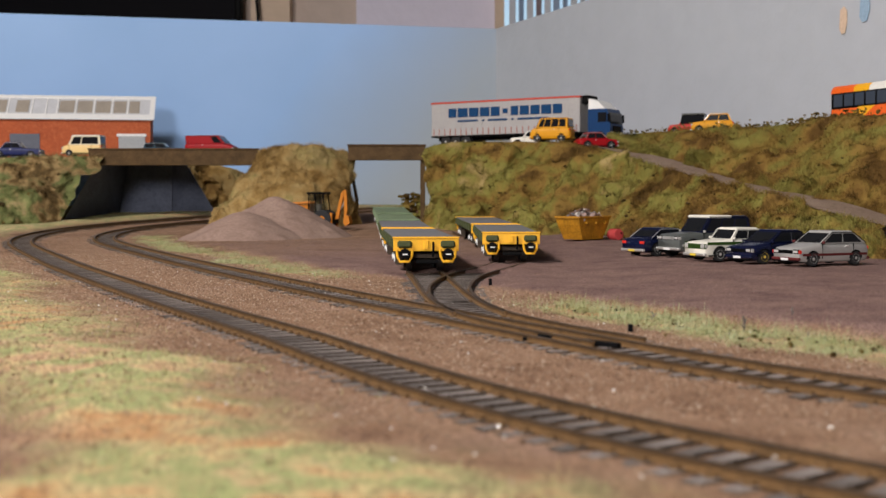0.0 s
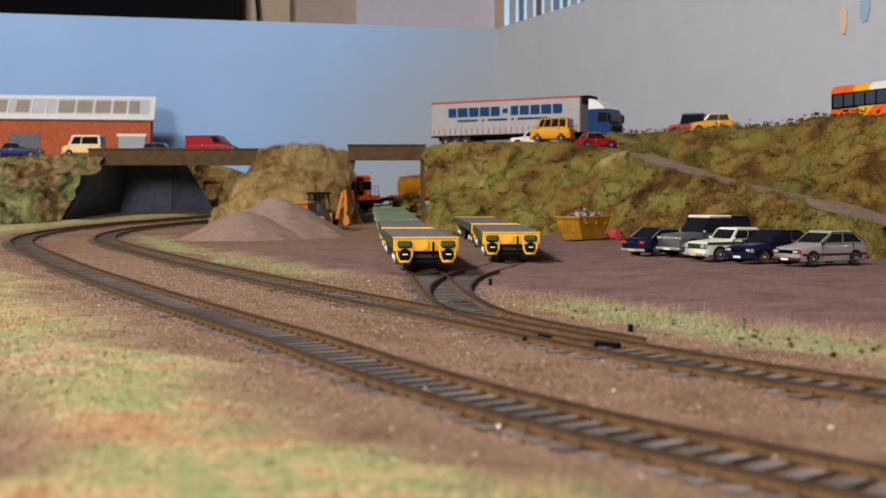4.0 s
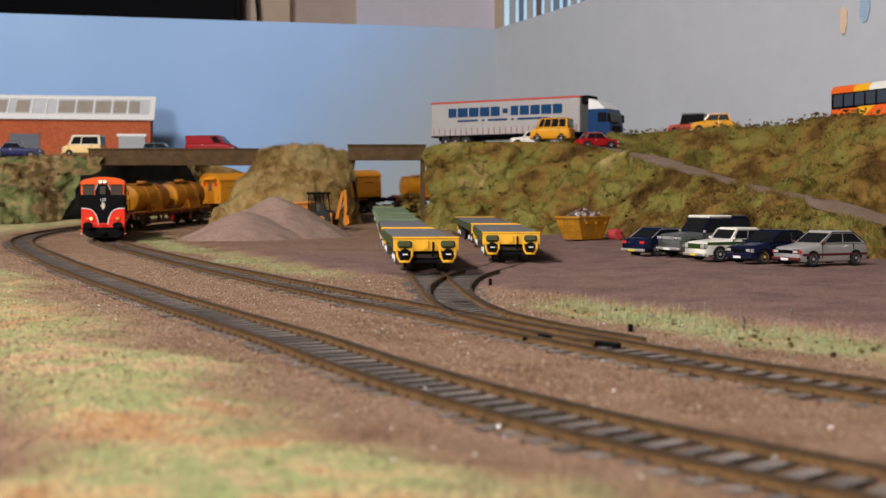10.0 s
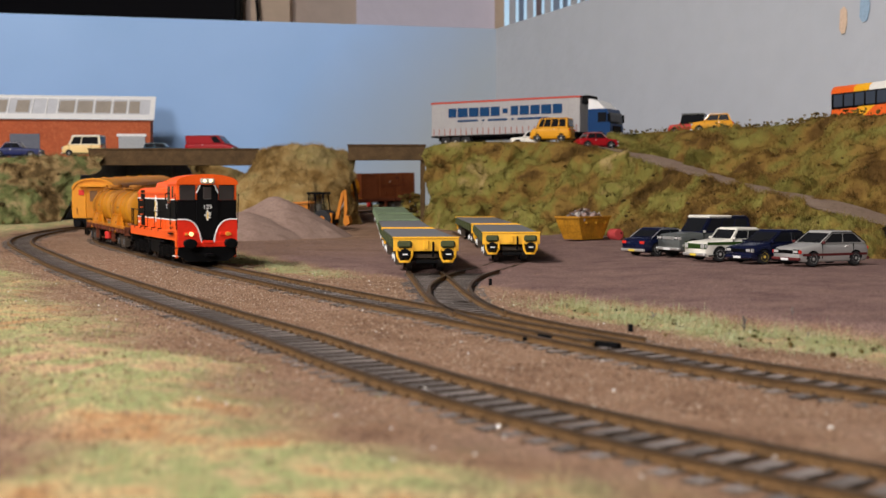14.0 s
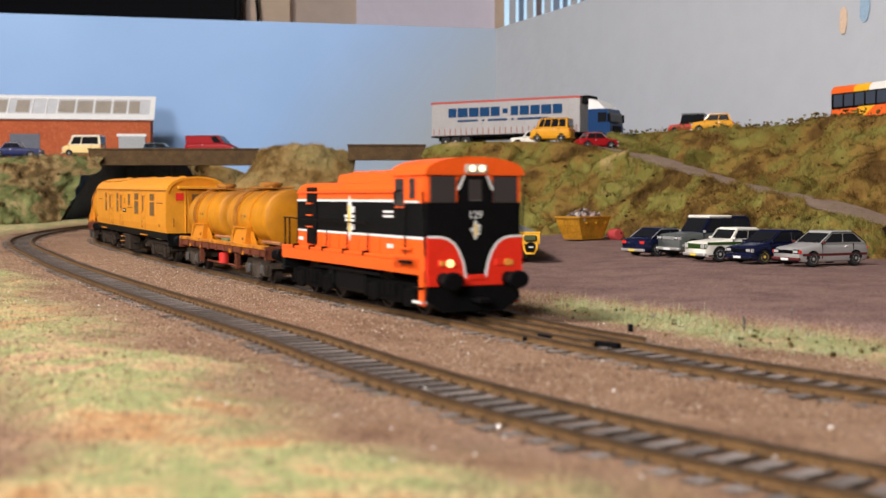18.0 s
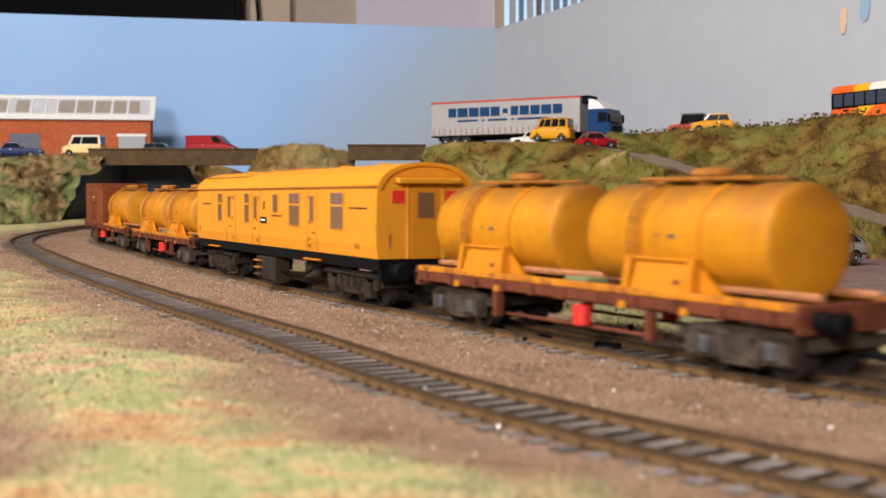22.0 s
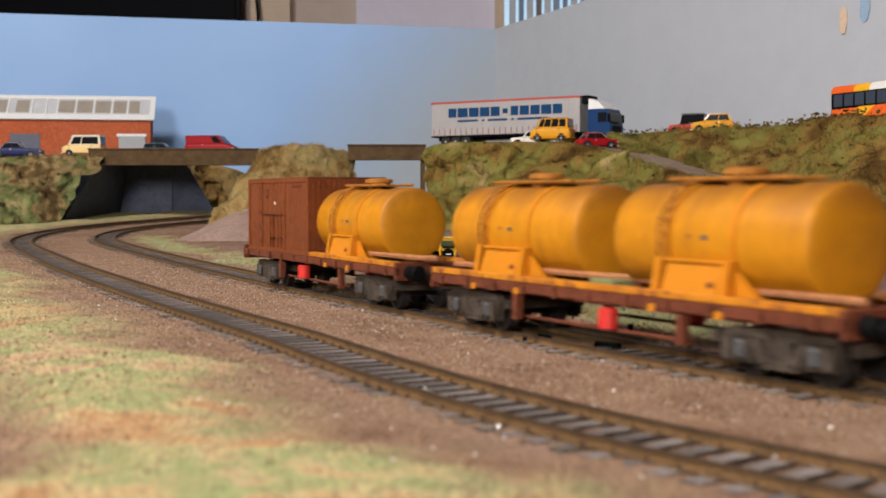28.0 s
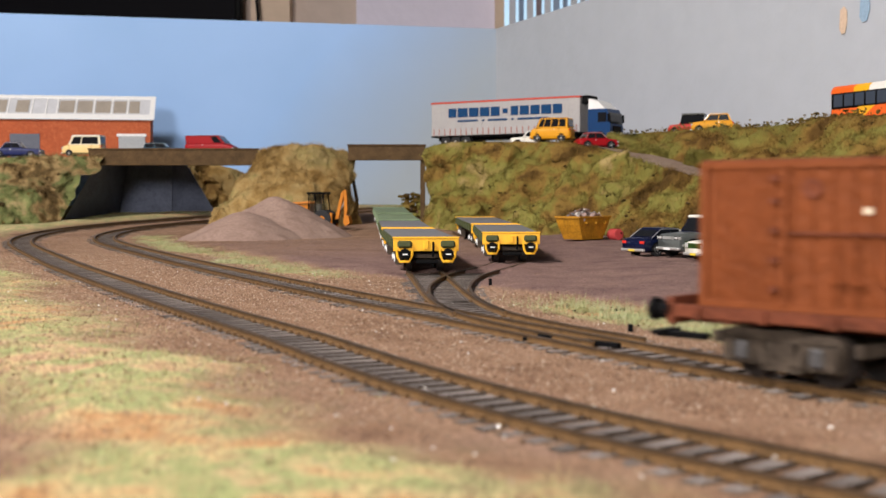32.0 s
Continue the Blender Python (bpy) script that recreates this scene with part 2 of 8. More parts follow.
def rust_streaked(name, col, stain, z0, z1):
    """Yellow barrel paint with rusty soot that has settled on its top and run down in streaks."""
    m = mat(name, col, 0.5, var=0.13, scale=40, bump=0.05, spec=0.22)
    nt = m.node_tree
    b = nt.nodes["Principled BSDF"]
    src = b.inputs["Base Color"].links[0].from_socket
    co = nt.nodes.new("ShaderNodeTexCoord")
    sep = nt.nodes.new("ShaderNodeSeparateXYZ")
    nt.links.new(co.outputs["Object"], sep.inputs[0])
    mp = nt.nodes.new("ShaderNodeMapping")
    mp.inputs["Scale"].default_value = (260, 60, 60)
    nt.links.new(co.outputs["Object"], mp.inputs[0])
    n = nt.nodes.new("ShaderNodeTexNoise")
    n.inputs["Scale"].default_value = 1.0
    n.inputs["Detail"].default_value = 5
    nt.links.new(mp.outputs[0], n.inputs["Vector"])
    h = nt.nodes.new("ShaderNodeMapRange")
    h.inputs[1].default_value, h.inputs[2].default_value = z0, z1
    nt.links.new(sep.outputs[2], h.inputs[0])
    k = nt.nodes.new("ShaderNodeMath")
    k.operation = "MULTIPLY_ADD"
    k.inputs[1].default_value = 1.3
    k.inputs[2].default_value = -0.65
    nt.links.new(n.outputs["Fac"], k.inputs[0])
    s = nt.nodes.new("ShaderNodeMath")
    s.operation = "ADD"
    s.use_clamp = True
    nt.links.new(h.outputs[0], s.inputs[0])
    nt.links.new(k.outputs[0], s.inputs[1])
    f = nt.nodes.new("ShaderNodeMath")
    f.operation = "MULTIPLY"
    f.inputs[1].default_value = 0.85
    nt.links.new(s.outputs[0], f.inputs[0])
    mix = nt.nodes.new("ShaderNodeMix")
    mix.data_type = "RGBA"
    mix.inputs[7].default_value = (*stain, 1)
    nt.links.new(f.outputs[0], mix.inputs[0])
    nt.links.new(src, mix.inputs[6])
    nt.links.new(mix.outputs[2], b.inputs["Base Color"])
    return m


M["barrel"] = rust_streaked("tank_barrel_yellow", (0.50, 0.198, 0.007), (0.15, 0.055, 0.016), 0.0340, 0.0430)
M["rust"] = mat("rust_brown", (0.125, 0.035, 0.016), 0.7, var=0.4, scale=120, spec=0.2)
M["oxide"] = mat("container_brown", (0.170, 0.045, 0.012), 0.65, var=0.16, scale=60, spec=0.2)
M["bogie"] = mat("dusty_black", (0.060, 0.046, 0.034), 0.8, var=0.45, scale=200, spec=0.15)
M["glass"] = glass_mat("dark_glazing", (0.045, 0.038, 0.036), 0.08, 0.9)
# ---------- building helpers ----------
def part(name, bm, material, parent=None, label="", smooth=False):
    me = bpy.data.meshes.new(name)
    bmesh.ops.recalc_face_normals(bm, faces=bm.faces[:])
    bm.to_mesh(me)
    bm.free()
    if smooth:
        me.polygons.foreach_set("use_smooth", [True] * len(me.polygons))
    if material is not None:
        for mm in (material if isinstance(material, (list, tuple)) else [material]):
            me.materials.append(mm)
    ob = new(name, me)
    if parent is not None:
        ob.parent = parent
    if label:
        ob["label"] = label
    return ob


def empty(name, m, label, category, group=""):
    e = new(name)
    e.empty_display_size = 0.01
    e.matrix_basis = m
    return tagged(e, label, category, group)


def box(bm, x0, x1, y0, y1, z0, z1, bev=0.0, seg=1):
    vs = [bm.verts.new((x, y, z)) for x in (x0, x1) for y in (y0, y1) for z in (z0, z1)]
    fs = [bm.faces.new([vs[i] for i in q]) for q in ((0, 1, 3, 2), (4, 6, 7, 5), (0, 4, 5, 1), (2, 3, 7, 6), (0, 2, 6, 4), (1, 5, 7, 3))]
    if bev > 0:
        es = list({e for f_ in fs for e in f_.edges})
        bmesh.ops.bevel(bm, geom=es, offset=bev, segments=seg, profile=0.5, affect="EDGES")
    return bm


def boxed(*a, **k):
    return box(bmesh.new(), *a, **k)


def prism(bm, profile, y0, y1, axis="y", inset0=0.0, inset1=0.0):
    """Extrude a closed profile [(a, b)] along an axis: y -> (a, y, b); x -> (x, a, b); z -> (a, b, z)."""
    def P(a, b, t):
        return {"y": (a, t, b), "x": (t, a, b), "z": (a, b, t)}[axis]
    lo = [bm.verts.new(P(a, b, y0)) for a, b in profile]
    hi = [bm.verts.new(P(a, b, y1)) for a, b in profile]
    n = len(profile)
    bm.faces.new(lo)
    bm.faces.new(hi[::-1])
    for i in range(n):
        bm.faces.new((lo[i], hi[i], hi[(i + 1) % n], lo[(i + 1) % n]))
    return bm


def prismed(*a, **k):
    return prism(bmesh.new(), *a, **k)


def lathe(bm, prof, axis="y", seg=20, c=(0, 0, 0), cap=True):
    """Turn a profile [(t, r)] about an axis through c."""
    rings = []
    for t, r in prof:
        ring = []
        for i in range(seg):
            a = 2 * math.pi * i / seg
            u, v = r * math.cos(a), r * math.sin(a)
            q = {"x": (t, u, v), "y": (u, t, v), "z": (u, v, t)}[axis]
            ring.append(bm.verts.new((q[0] + c[0], q[1] + c[1], q[2] + c[2])))
        rings.append(ring)
    for a, b in zip(rings, rings[1:]):
        for i in range(seg):
            bm.faces.new((a[i], a[(i + 1) % seg], b[(i + 1) % seg], b[i]))
    if cap:
        bm.faces.new(rings[0])
        bm.faces.new(rings[-1][::-1])
    return bm


def lathed(*a, **k):
    return lathe(bmesh.new(), *a, **k)


def loft(bm, rows, closed=False):
    """Skin between rows of points, all of one length."""
    vs = [[bm.verts.new(p) for p in r] for r in rows]
    for a, b in zip(vs, vs[1:]):
        n = len(a)
        for i in range(n if closed else n - 1):
            bm.faces.new((a[i], a[(i + 1) % n], b[(i + 1) % n], b[i]))
    return vs


def tube(bm, pts, r, seg=6):
    """A rod through points."""
    pts = [Vector(p) for p in pts]
    rings = []
    for i, p in enumerate(pts):
        d = (pts[min(i + 1, len(pts) - 1)] - pts[max(i - 1, 0)]).normalized()
        u = d.orthogonal().normalized() if i == 0 else (u - d * u.dot(d)).normalized()
        v = d.cross(u)
        rings.append([bm.verts.new(p + (u * math.cos(2 * math.pi * k / seg) + v * math.sin(2 * math.pi * k / seg)) * r) for k in range(seg)])
    for a, b in zip(rings, rings[1:]):
        for k in range(seg):
            bm.faces.new((a[k], a[(k + 1) % seg], b[(k + 1) % seg], b[k]))
    bm.faces.new(rings[0][::-1])
    bm.faces.new(rings[-1])
    return bm


def tubed(*a, **k):
    return tube(bmesh.new(), *a, **k)


def grid_mesh(name, rows, material, smooth=True, zones=None):
    """A sheet from rows of points (numpy array n x m x 3)."""
    n, m = rows.shape[:2]
    idx = np.arange(n * m).reshape(n, m)
    q = np.stack([idx[:-1, :-1], idx[:-1, 1:], idx[1:, 1:], idx[1:, :-1]], -1).reshape(-1, 4)
    me = bpy.data.meshes.new(name)
    me.from_pydata(rows.reshape(-1, 3).tolist(), [], q.tolist())
    if smooth:
        me.polygons.foreach_set("use_smooth", [True] * len(me.polygons))
    if zones is not None:
        ca = me.color_attributes.new("zones", "FLOAT_COLOR", "POINT")
        z = np.ones((n * m, 4), np.float32)
        z[:, :3] = zones.reshape(-1, 3)
        ca.data.foreach_set("color", z.ravel())
    me.materials.append(material)
    me.update()
    return new(name, me)


# ---------- the line of the inner track: curvature by arc length, in 1/m ----------
KNOT = np.arange(-0.600, 1.500, 0.090)
CURV = [0.0, 0.9, 1.87, 1.87, 1.87, 1.86, 1.79, 1.62, 1.85, 2.13, 2.15, 1.51, 0.22, -0.15, 0.08, 0.04, 0.05, 0.17, 0.15, -0.02, 2.09, 2.97, 2.97, 2.5]
STEP = 0.005
S = np.arange(-0.600, 1.560, STEP)
KK = np.interp(S, KNOT, CURV)
HD = np.concatenate([[0], np.cumsum((KK[1:] + KK[:-1]) / 2 * STEP)])
I0 = int(round(0.600 / STEP))
HD = HD - HD[I0] + -1.9654
PX = np.concatenate([[0], np.cumsum(np.cos((HD[1:] + HD[:-1]) / 2) * STEP)])
PY = np.concatenate([[0], np.cumsum(np.sin((HD[1:] + HD[:-1]) / 2) * STEP)])
PX, PY = PX - PX[I0] + -0.2670, PY - PY[I0] + 1.3917


def rise(y):
    """The layout climbs gently towards the back."""
    return 0.0209 * np.maximum(np.minimum(y, 1.75) - 0.65, 0) ** 2


def at(s, off=0.0):
    """Place and heading on the inner track at arc length s; off is to the left of travel."""
    if s < S[0]:
        x, y, h = PX[0] + math.cos(HD[0]) * (s - S[0]), PY[0] + math.sin(HD[0]) * (s - S[0]), HD[0]
    elif s > S[-1]:
        x, y, h = PX[-1] + math.cos(HD[-1]) * (s - S[-1]), PY[-1] + math.sin(HD[-1]) * (s - S[-1]), HD[-1]
    else:
        x, y, h = np.interp(s, S, PX), np.interp(s, S, PY), np.interp(s, S, HD)
    return float(x - math.sin(h) * off), float(y + math.cos(h) * off), float(h)


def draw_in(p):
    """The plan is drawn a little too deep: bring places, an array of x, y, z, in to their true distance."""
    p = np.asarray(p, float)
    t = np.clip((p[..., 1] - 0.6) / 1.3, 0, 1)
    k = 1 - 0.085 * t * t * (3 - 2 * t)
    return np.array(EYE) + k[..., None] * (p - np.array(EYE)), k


# the rail top that the train runs on, at its true distance, by its own arc length
RUN_S = np.arange(-1.75, 2.6, 0.005)
RUN = np.array([at(q)[:2] for q in RUN_S])
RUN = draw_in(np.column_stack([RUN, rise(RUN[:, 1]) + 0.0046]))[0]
RUN_L = np.concatenate([[0], np.cumsum(np.linalg.norm(np.diff(RUN, axis=0), axis=1))])
RUN_L = RUN_L - np.interp(0.70, RUN_S, RUN_L) + 0.70
RUN_H = np.unwrap(np.arctan2(np.gradient(RUN[:, 1]), np.gradient(RUN[:, 0])))


def run_at(s):
    """Place and heading on the rail top at arc length s."""
    return [float(np.interp(s, RUN_L, q)) for q in (RUN[:, 0], RUN[:, 1], RUN[:, 2], RUN_H)]


def outer_gap(s):
    return float(np.interp(s, [-0.6, 0.3, 0.7, 1.1, 1.48], [0.067, 0.067, 0.0703, 0.0669, 0.084]))


def bend(pts, n=200):
    """A smooth line through points, resampled evenly."""
    P = np.array(pts, float)
    P = np.vstack([2 * P[0] - P[1], P, 2 * P[-1] - P[-2]])
    out = []
    for i in range(1, len(P) - 2):
        t = np.linspace(0, 1, 24, endpoint=False)[:, None]
        a, b, c, d = P[i - 1:i + 3]
        out.append(0.5 * (2 * b + (c - a) * t + (2 * a - 5 * b + 4 * c - d) * t ** 2 + (3 * b - a - 3 * c + d) * t ** 3))
    out.append(P[-2:-1])
    Q = np.vstack(out)
    L = np.concatenate([[0], np.cumsum(np.linalg.norm(np.diff(Q, axis=0), axis=1))])
    t = np.linspace(0, L[-1], n)
    return np.stack([np.interp(t, L, Q[:, k]) for k in range(Q.shape[1])], -1)


INNER = np.array([at(s)[:2] for s in np.arange(-1.0, 2.0, 0.01)])
OUTER = np.array([at(s, -outer_gap(s))[:2] for s in np.arange(-0.9, 1.75, 0.01)])
SIDING = bend([(0.062, 0.300), (0.0282, 0.366), (0.0110, 0.417), (0.0022, 0.480), (-0.0075, 0.605), (-0.0235, 0.800), (-0.0365, 1.0), (-0.0500, 1.2), (-0.0670, 1.42)], 260)
SIDING_2 = bend([(0.0125, 0.407), (0.0047, 0.464), (0.0032, 0.530), (0.0118, 0.606), (0.0280, 0.668), (0.0385, 0.720), (0.0398, 0.80), (0.0360, 0.90), (0.027, 1.05), (0.018, 1.16)], 190)


def lateral(X, Y, line):
    """Signed offset (left positive) and arc length of points from a line."""
    P = np.stack([X.ravel(), Y.ravel()], -1)
    off, arc = np.empty(len(P)), np.empty(len(P))
    L = np.concatenate([[0], np.cumsum(np.linalg.norm(np.diff(line, axis=0), axis=1))])
    D = np.gradient(line, axis=0)
    for i in range(0, len(P), 20000):
        d = ((P[i:i + 20000, None] - line[None]) ** 2).sum(2)
        j = d.argmin(1)
        w = P[i:i + 20000] - line[j]
        off[i:i + 20000] = np.sign(D[j, 0] * w[:, 1] - D[j, 1] * w[:, 0]) * np.sqrt(d[np.arange(len(j)), j])
        arc[i:i + 20000] = L[j]
    return off.reshape(X.shape), arc.reshape(X.shape)


def nz(x, y, sc, seed=0.0):
    return noise.noise(Vector((x * sc, y * sc, seed)))


def sstep(v, a, b):
    t = np.clip((v - a) / (b - a), 0, 1)
    return t * t * (3 - 2 * t)


# ---------- ground: one sheet of ballast, scatter grass and yard tarmac ----------
gx = np.concatenate([np.arange(-1.6, -0.6, 0.04), np.arange(-0.6, 0.5, 0.0038), np.arange(0.5, 1.3, 0.04)])
gy = np.concatenate([np.arange(-0.5, 0.06, 0.04), np.arange(0.06, 1.3, 0.0038), np.arange(1.3, 2.1, 0.02)])
GX, GY = np.meshgrid(gx, gy)
OFF, ARC = lateral(GX, GY, INNER)
ARC = ARC - 1.0
OFS = np.minimum(np.abs(lateral(GX, GY, SIDING)[0]), np.abs(lateral(GX, GY, SIDING_2)[0]))
N1 = np.vectorize(lambda x, y: nz(x, y, 22))(GX, GY)
N2 = np.vectorize(lambda x, y: nz(x, y, 90, 4.0))(GX, GY)
gap = np.interp(ARC, [-0.6, 0.3, 0.7, 1.1, 1.48], [0.067, 0.067, 0.0703, 0.0669, 0.084])
bare = 1 - sstep(np.hypot((GX + 0.090) / 0.032, (GY - 0.185) / 0.055) + 0.40 * N1 + 0.1 * N2, 0.65, 1.30)
front_grass = sstep(-OFF - gap + N1 * 0.016 + N2 * 0.008, 0.014, 0.056) * (1 - 0.85 * bare)
strip = sstep(OFF + N1 * 0.012, 0.020, 0.036) * (1 - sstep(OFF + N1 * 0.02, 0.045, 0.066)) * sstep(ARC, 0.22, 0.34) * (1 - sstep(ARC, 0.80, 0.88))
strip2 = sstep(OFF + N1 * 0.012, 0.036, 0.050) * (1 - sstep(OFF + N1 * 0.02, 0.068, 0.088)) * sstep(ARC, 1.0, 1.05)
grass = np.maximum(front_grass * (0.70 + 0.30 * sstep(N1, -0.25, 0.25)), np.maximum(strip, strip2) * sstep(OFS, 0.014, 0.03))
yard = sstep(OFF + N1 * 0.012, np.where(ARC > 0.9, 0.075, 0.052), np.where(ARC > 0.9, 0.092, 0.070)) * (OFF < 1.2) * sstep(ARC, 0.35, 0.5)
dirt_and_shade = np.clip(1.0 - np.abs(-OFF - gap - 0.026) / 0.016, 0, 1) * 0.6
GZ = rise(GY) + 0.0022 + 0.0005 * N2 + (0.0022 + 0.0022 * sstep(GX, 0.07, 0.12)) * yard + 0.003 * front_grass * (0.6 + N1)
INNER_O, OUTER_O = np.abs(OFF), np.abs(lateral(GX, GY, OUTER)[0])
near_track = np.minimum(INNER_O, OUTER_O)
bed_mask = np.maximum(1 - sstep(near_track, 0.009, 0.019), (1 - sstep(OFS, 0.009, 0.020)) * (GY < 0.64))
between = 1 - sstep(np.minimum(near_track, np.where(GY < 0.64, OFS, 1.0)), 0.0088, 0.0125)
GZ = GZ * (1 - bed_mask) + (rise(GY) + 0.00288 - 0.0010 * between + (0.0005 + 0.0004 * (1 - between)) * N2) * bed_mask
# track bed darkened between the rails, painting in shade of the sleeper gaps
dirt_and_shade = np.maximum(dirt_and_shade, between * 0.8)
ground = grid_mesh("ground", np.stack([GX, GY, GZ], -1), M["ballast"], zones=np.stack([grass * (0.75 + 0.30 * front_grass), yard * (0.9 - 0.45 * sstep(GY, 0.62, 0.90) * (GX < 0.07)), dirt_and_shade * 0.5], -1))
tagged(ground, "brown ballast and earth scatter with pale green grass", "ground", kind="structure")


def ground_z(x, y):
    i, j = np.searchsorted(gy, y), np.searchsorted(gx, x)
    return float(GZ[min(i, len(gy) - 1), min(j, len(gx) - 1)])


# ---------- backdrop boards and the room round the layout ----------
def board(name, p0, p1, z0, z1, thick, material, label):
    """An upright board from p0 to p1 in plan; thick is away from the left of that line."""
    d = (Vector(p1) - Vector(p0)).normalized()
    n = Vector((d.y, -d.x)) * thick
    bm = bmesh.new()
    prism(bm, [(p0[0], p0[1]), (p1[0], p1[1]), (p1[0] + n.x, p1[1] + n.y), (p0[0] + n.x, p0[1] + n.y)], z0, z1, "z")
    return tagged(part(name, bm, material), label, "wall", kind="structure")


CORNER = (0.0865, 2.0)
board("wall_north", CORNER, (-1.35, 1.672), -0.05, 0.3168, 0.012, M["backdrop"], "pale sky blue painted backdrop board")
board("wall_east", (0.53, 0.886), CORNER, 0.096, 0.3168, 0.012, M["backdrop_grey"], "pale grey blue painted backdrop board")

# embankment lines: (x, y, z) from left to right
def pt(u, v, d):
    """Plan helper: tangent of bearing, tangent of rise and depth to a place."""
    return (u * d, d, EYE[2] + v * d)


def bank(name, rows, material, label, amp=0.013, n=90, m=12, scale=30.0, seed=0.0, fine=0.0):
    """A rough slope skinned between lines; each line is smoothed first."""
    L = [bend(r, n) for r in rows]
    out = []
    for a, b in zip(L, L[1:]):
        for t in np.linspace(0, 1, m, endpoint=False):
            out.append(a * (1 - t) + b * t)
    out.append(L[-1])
    R = np.array(out)
    for i in range(R.shape[0]):
        for j in range(R.shape[1]):
            p = Vector(R[i, j])
            w = noise.turbulence_vector(p * scale + Vector((seed, 0, 0)), 3, False)
            if fine:
                w = w + noise.turbulence_vector(p * 95 + Vector((0, seed, 0)), 2, False) * fine
            k = amp * (0.3 if i == 0 else 1.0 if i < R.shape[0] - 4 else 0.15 + 0.2 * (R.shape[0] - 1 - i))
            R[i, j] += np.array((w.x * k, w.y * k, w.z * k))
    ob = grid_mesh(name, R, material)
    ob["columns"] = n
    tagged(ob, label, "bank", kind="structure")
    return ob


base_low = [(-0.020, 1.30, 0.010), (0.010, 1.22, 0.008), (0.052, 1.16, 0.007), (0.085, 1.09, 0.006), (0.125, 1.05, 0.005), (0.165, 0.93, 0.004), (0.200, 0.83, 0.004), (0.235, 0.75, 0.004), (0.262, 0.69, 0.004)]
crest_low = [(-0.020, 1.335, 0.096), (0.010, 1.32, 0.102), (0.070, 1.30, 0.101), (0.126, 1.26, 0.0985), (0.160, 1.20, 0.090), (0.187, 1.10, 0.0725), (0.215, 1.00, 0.0580), (0.241, 0.92, 0.0450), (0.264, 0.86, 0.0345), (0.292, 0.80, 0.0235)]
road_far = [(-0.020, 1.50, 0.099), (0.010, 1.47, 0.102), (0.075, 1.42, 0.102), (0.140, 1.36, 0.1010), (0.185, 1.28, 0.0930), (0.215, 1.16, 0.0790), (0.248, 1.06, 0.0600), (0.276, 0.985, 0.0480), (0.300, 0.915, 0.0390), (0.325, 0.86, 0.0265)]
crest_top = [(0.135, 1.44, 0.108), (0.189, 1.40, 0.113), (0.259, 1.34, 0.115), (0.300, 1.25, 0.1135), (0.329, 1.15, 0.1110), (0.344, 1.08, 0.1140), (0.364, 1.00, 0.1100), (0.40, 0.93, 0.108)]
bank("embankment_lower", [base_low, crest_low], scrub_olive, "steep bank of olive and straw coloured scrub", seed=1, n=260, m=44, fine=0.30)
bank("ramp_road", [crest_low, road_far], M["road"], "dusty grey brown road climbing the bank", amp=0.0012, m=6)
bank("embankment_upper", [[(0.138, 1.348, 0.092), (0.183, 1.265, 0.084), (0.212, 1.148, 0.070), (0.245, 1.048, 0.051), (0.273, 0.973, 0.039), (0.297, 0.903, 0.030), (0.343, 0.83, 0.015)], [(0.142, 1.368, 0.1030), (0.187, 1.288, 0.0960), (0.217, 1.168, 0.0820), (0.250, 1.068, 0.0630), (0.278, 0.993, 0.0510), (0.302, 0.923, 0.0420), (0.347, 0.848, 0.027)], crest_top], scrub_upper, "long bank of olive green scrub above the road", seed=5, n=260, m=22, fine=0.30)
bank("road_top", [crest_top, [(0.20, 1.70, 0.106), (0.25, 1.58, 0.108), (0.31, 1.43, 0.109), (0.345, 1.34, 0.109), (0.385, 1.24, 0.109), (0.41, 1.17, 0.109), (0.445, 1.08, 0.108), (0.49, 0.97, 0.108)]], M["road"], "grey brown road behind the bank", amp=0.0008, m=5)
bank("road_plateau", [[(-0.020, 1.50, 0.099), (0.010, 1.47, 0.102), (0.075, 1.42, 0.102), (0.140, 1.36, 0.1010)], [(-0.020, 1.63, 0.101), (0.05, 1.63, 0.102), (0.12, 1.63, 0.102), (0.24, 1.59, 0.104)]], M["road"], "grey brown road on top of the bank", amp=0.0006, m=5)
bank("embankment_middle", [[(-0.252, 1.30, 0.010), (-0.222, 1.26, 0.009), (-0.17, 1.26, 0.008), (-0.11, 1.30, 0.009), (-0.094, 1.36, 0.010)], [(-0.225, 1.37, 0.060), (-0.205, 1.34, 0.066), (-0.16, 1.33, 0.066), (-0.115, 1.34, 0.064), (-0.101, 1.37, 0.060)],
                           [(-0.212, 1.42, 0.090), (-0.200, 1.38, 0.094), (-0.16, 1.37, 0.096), (-0.118, 1.385, 0.093), (-0.106, 1.40, 0.088)], [(-0.212, 1.46, 0.090), (-0.19, 1.47, 0.093), (-0.16, 1.47, 0.094), (-0.118, 1.46, 0.092), (-0.106, 1.45, 0.088)]], scrub_straw, "dry straw coloured bank between two bridges", seed=9, amp=0.009, n=130, m=16, fine=0.30)
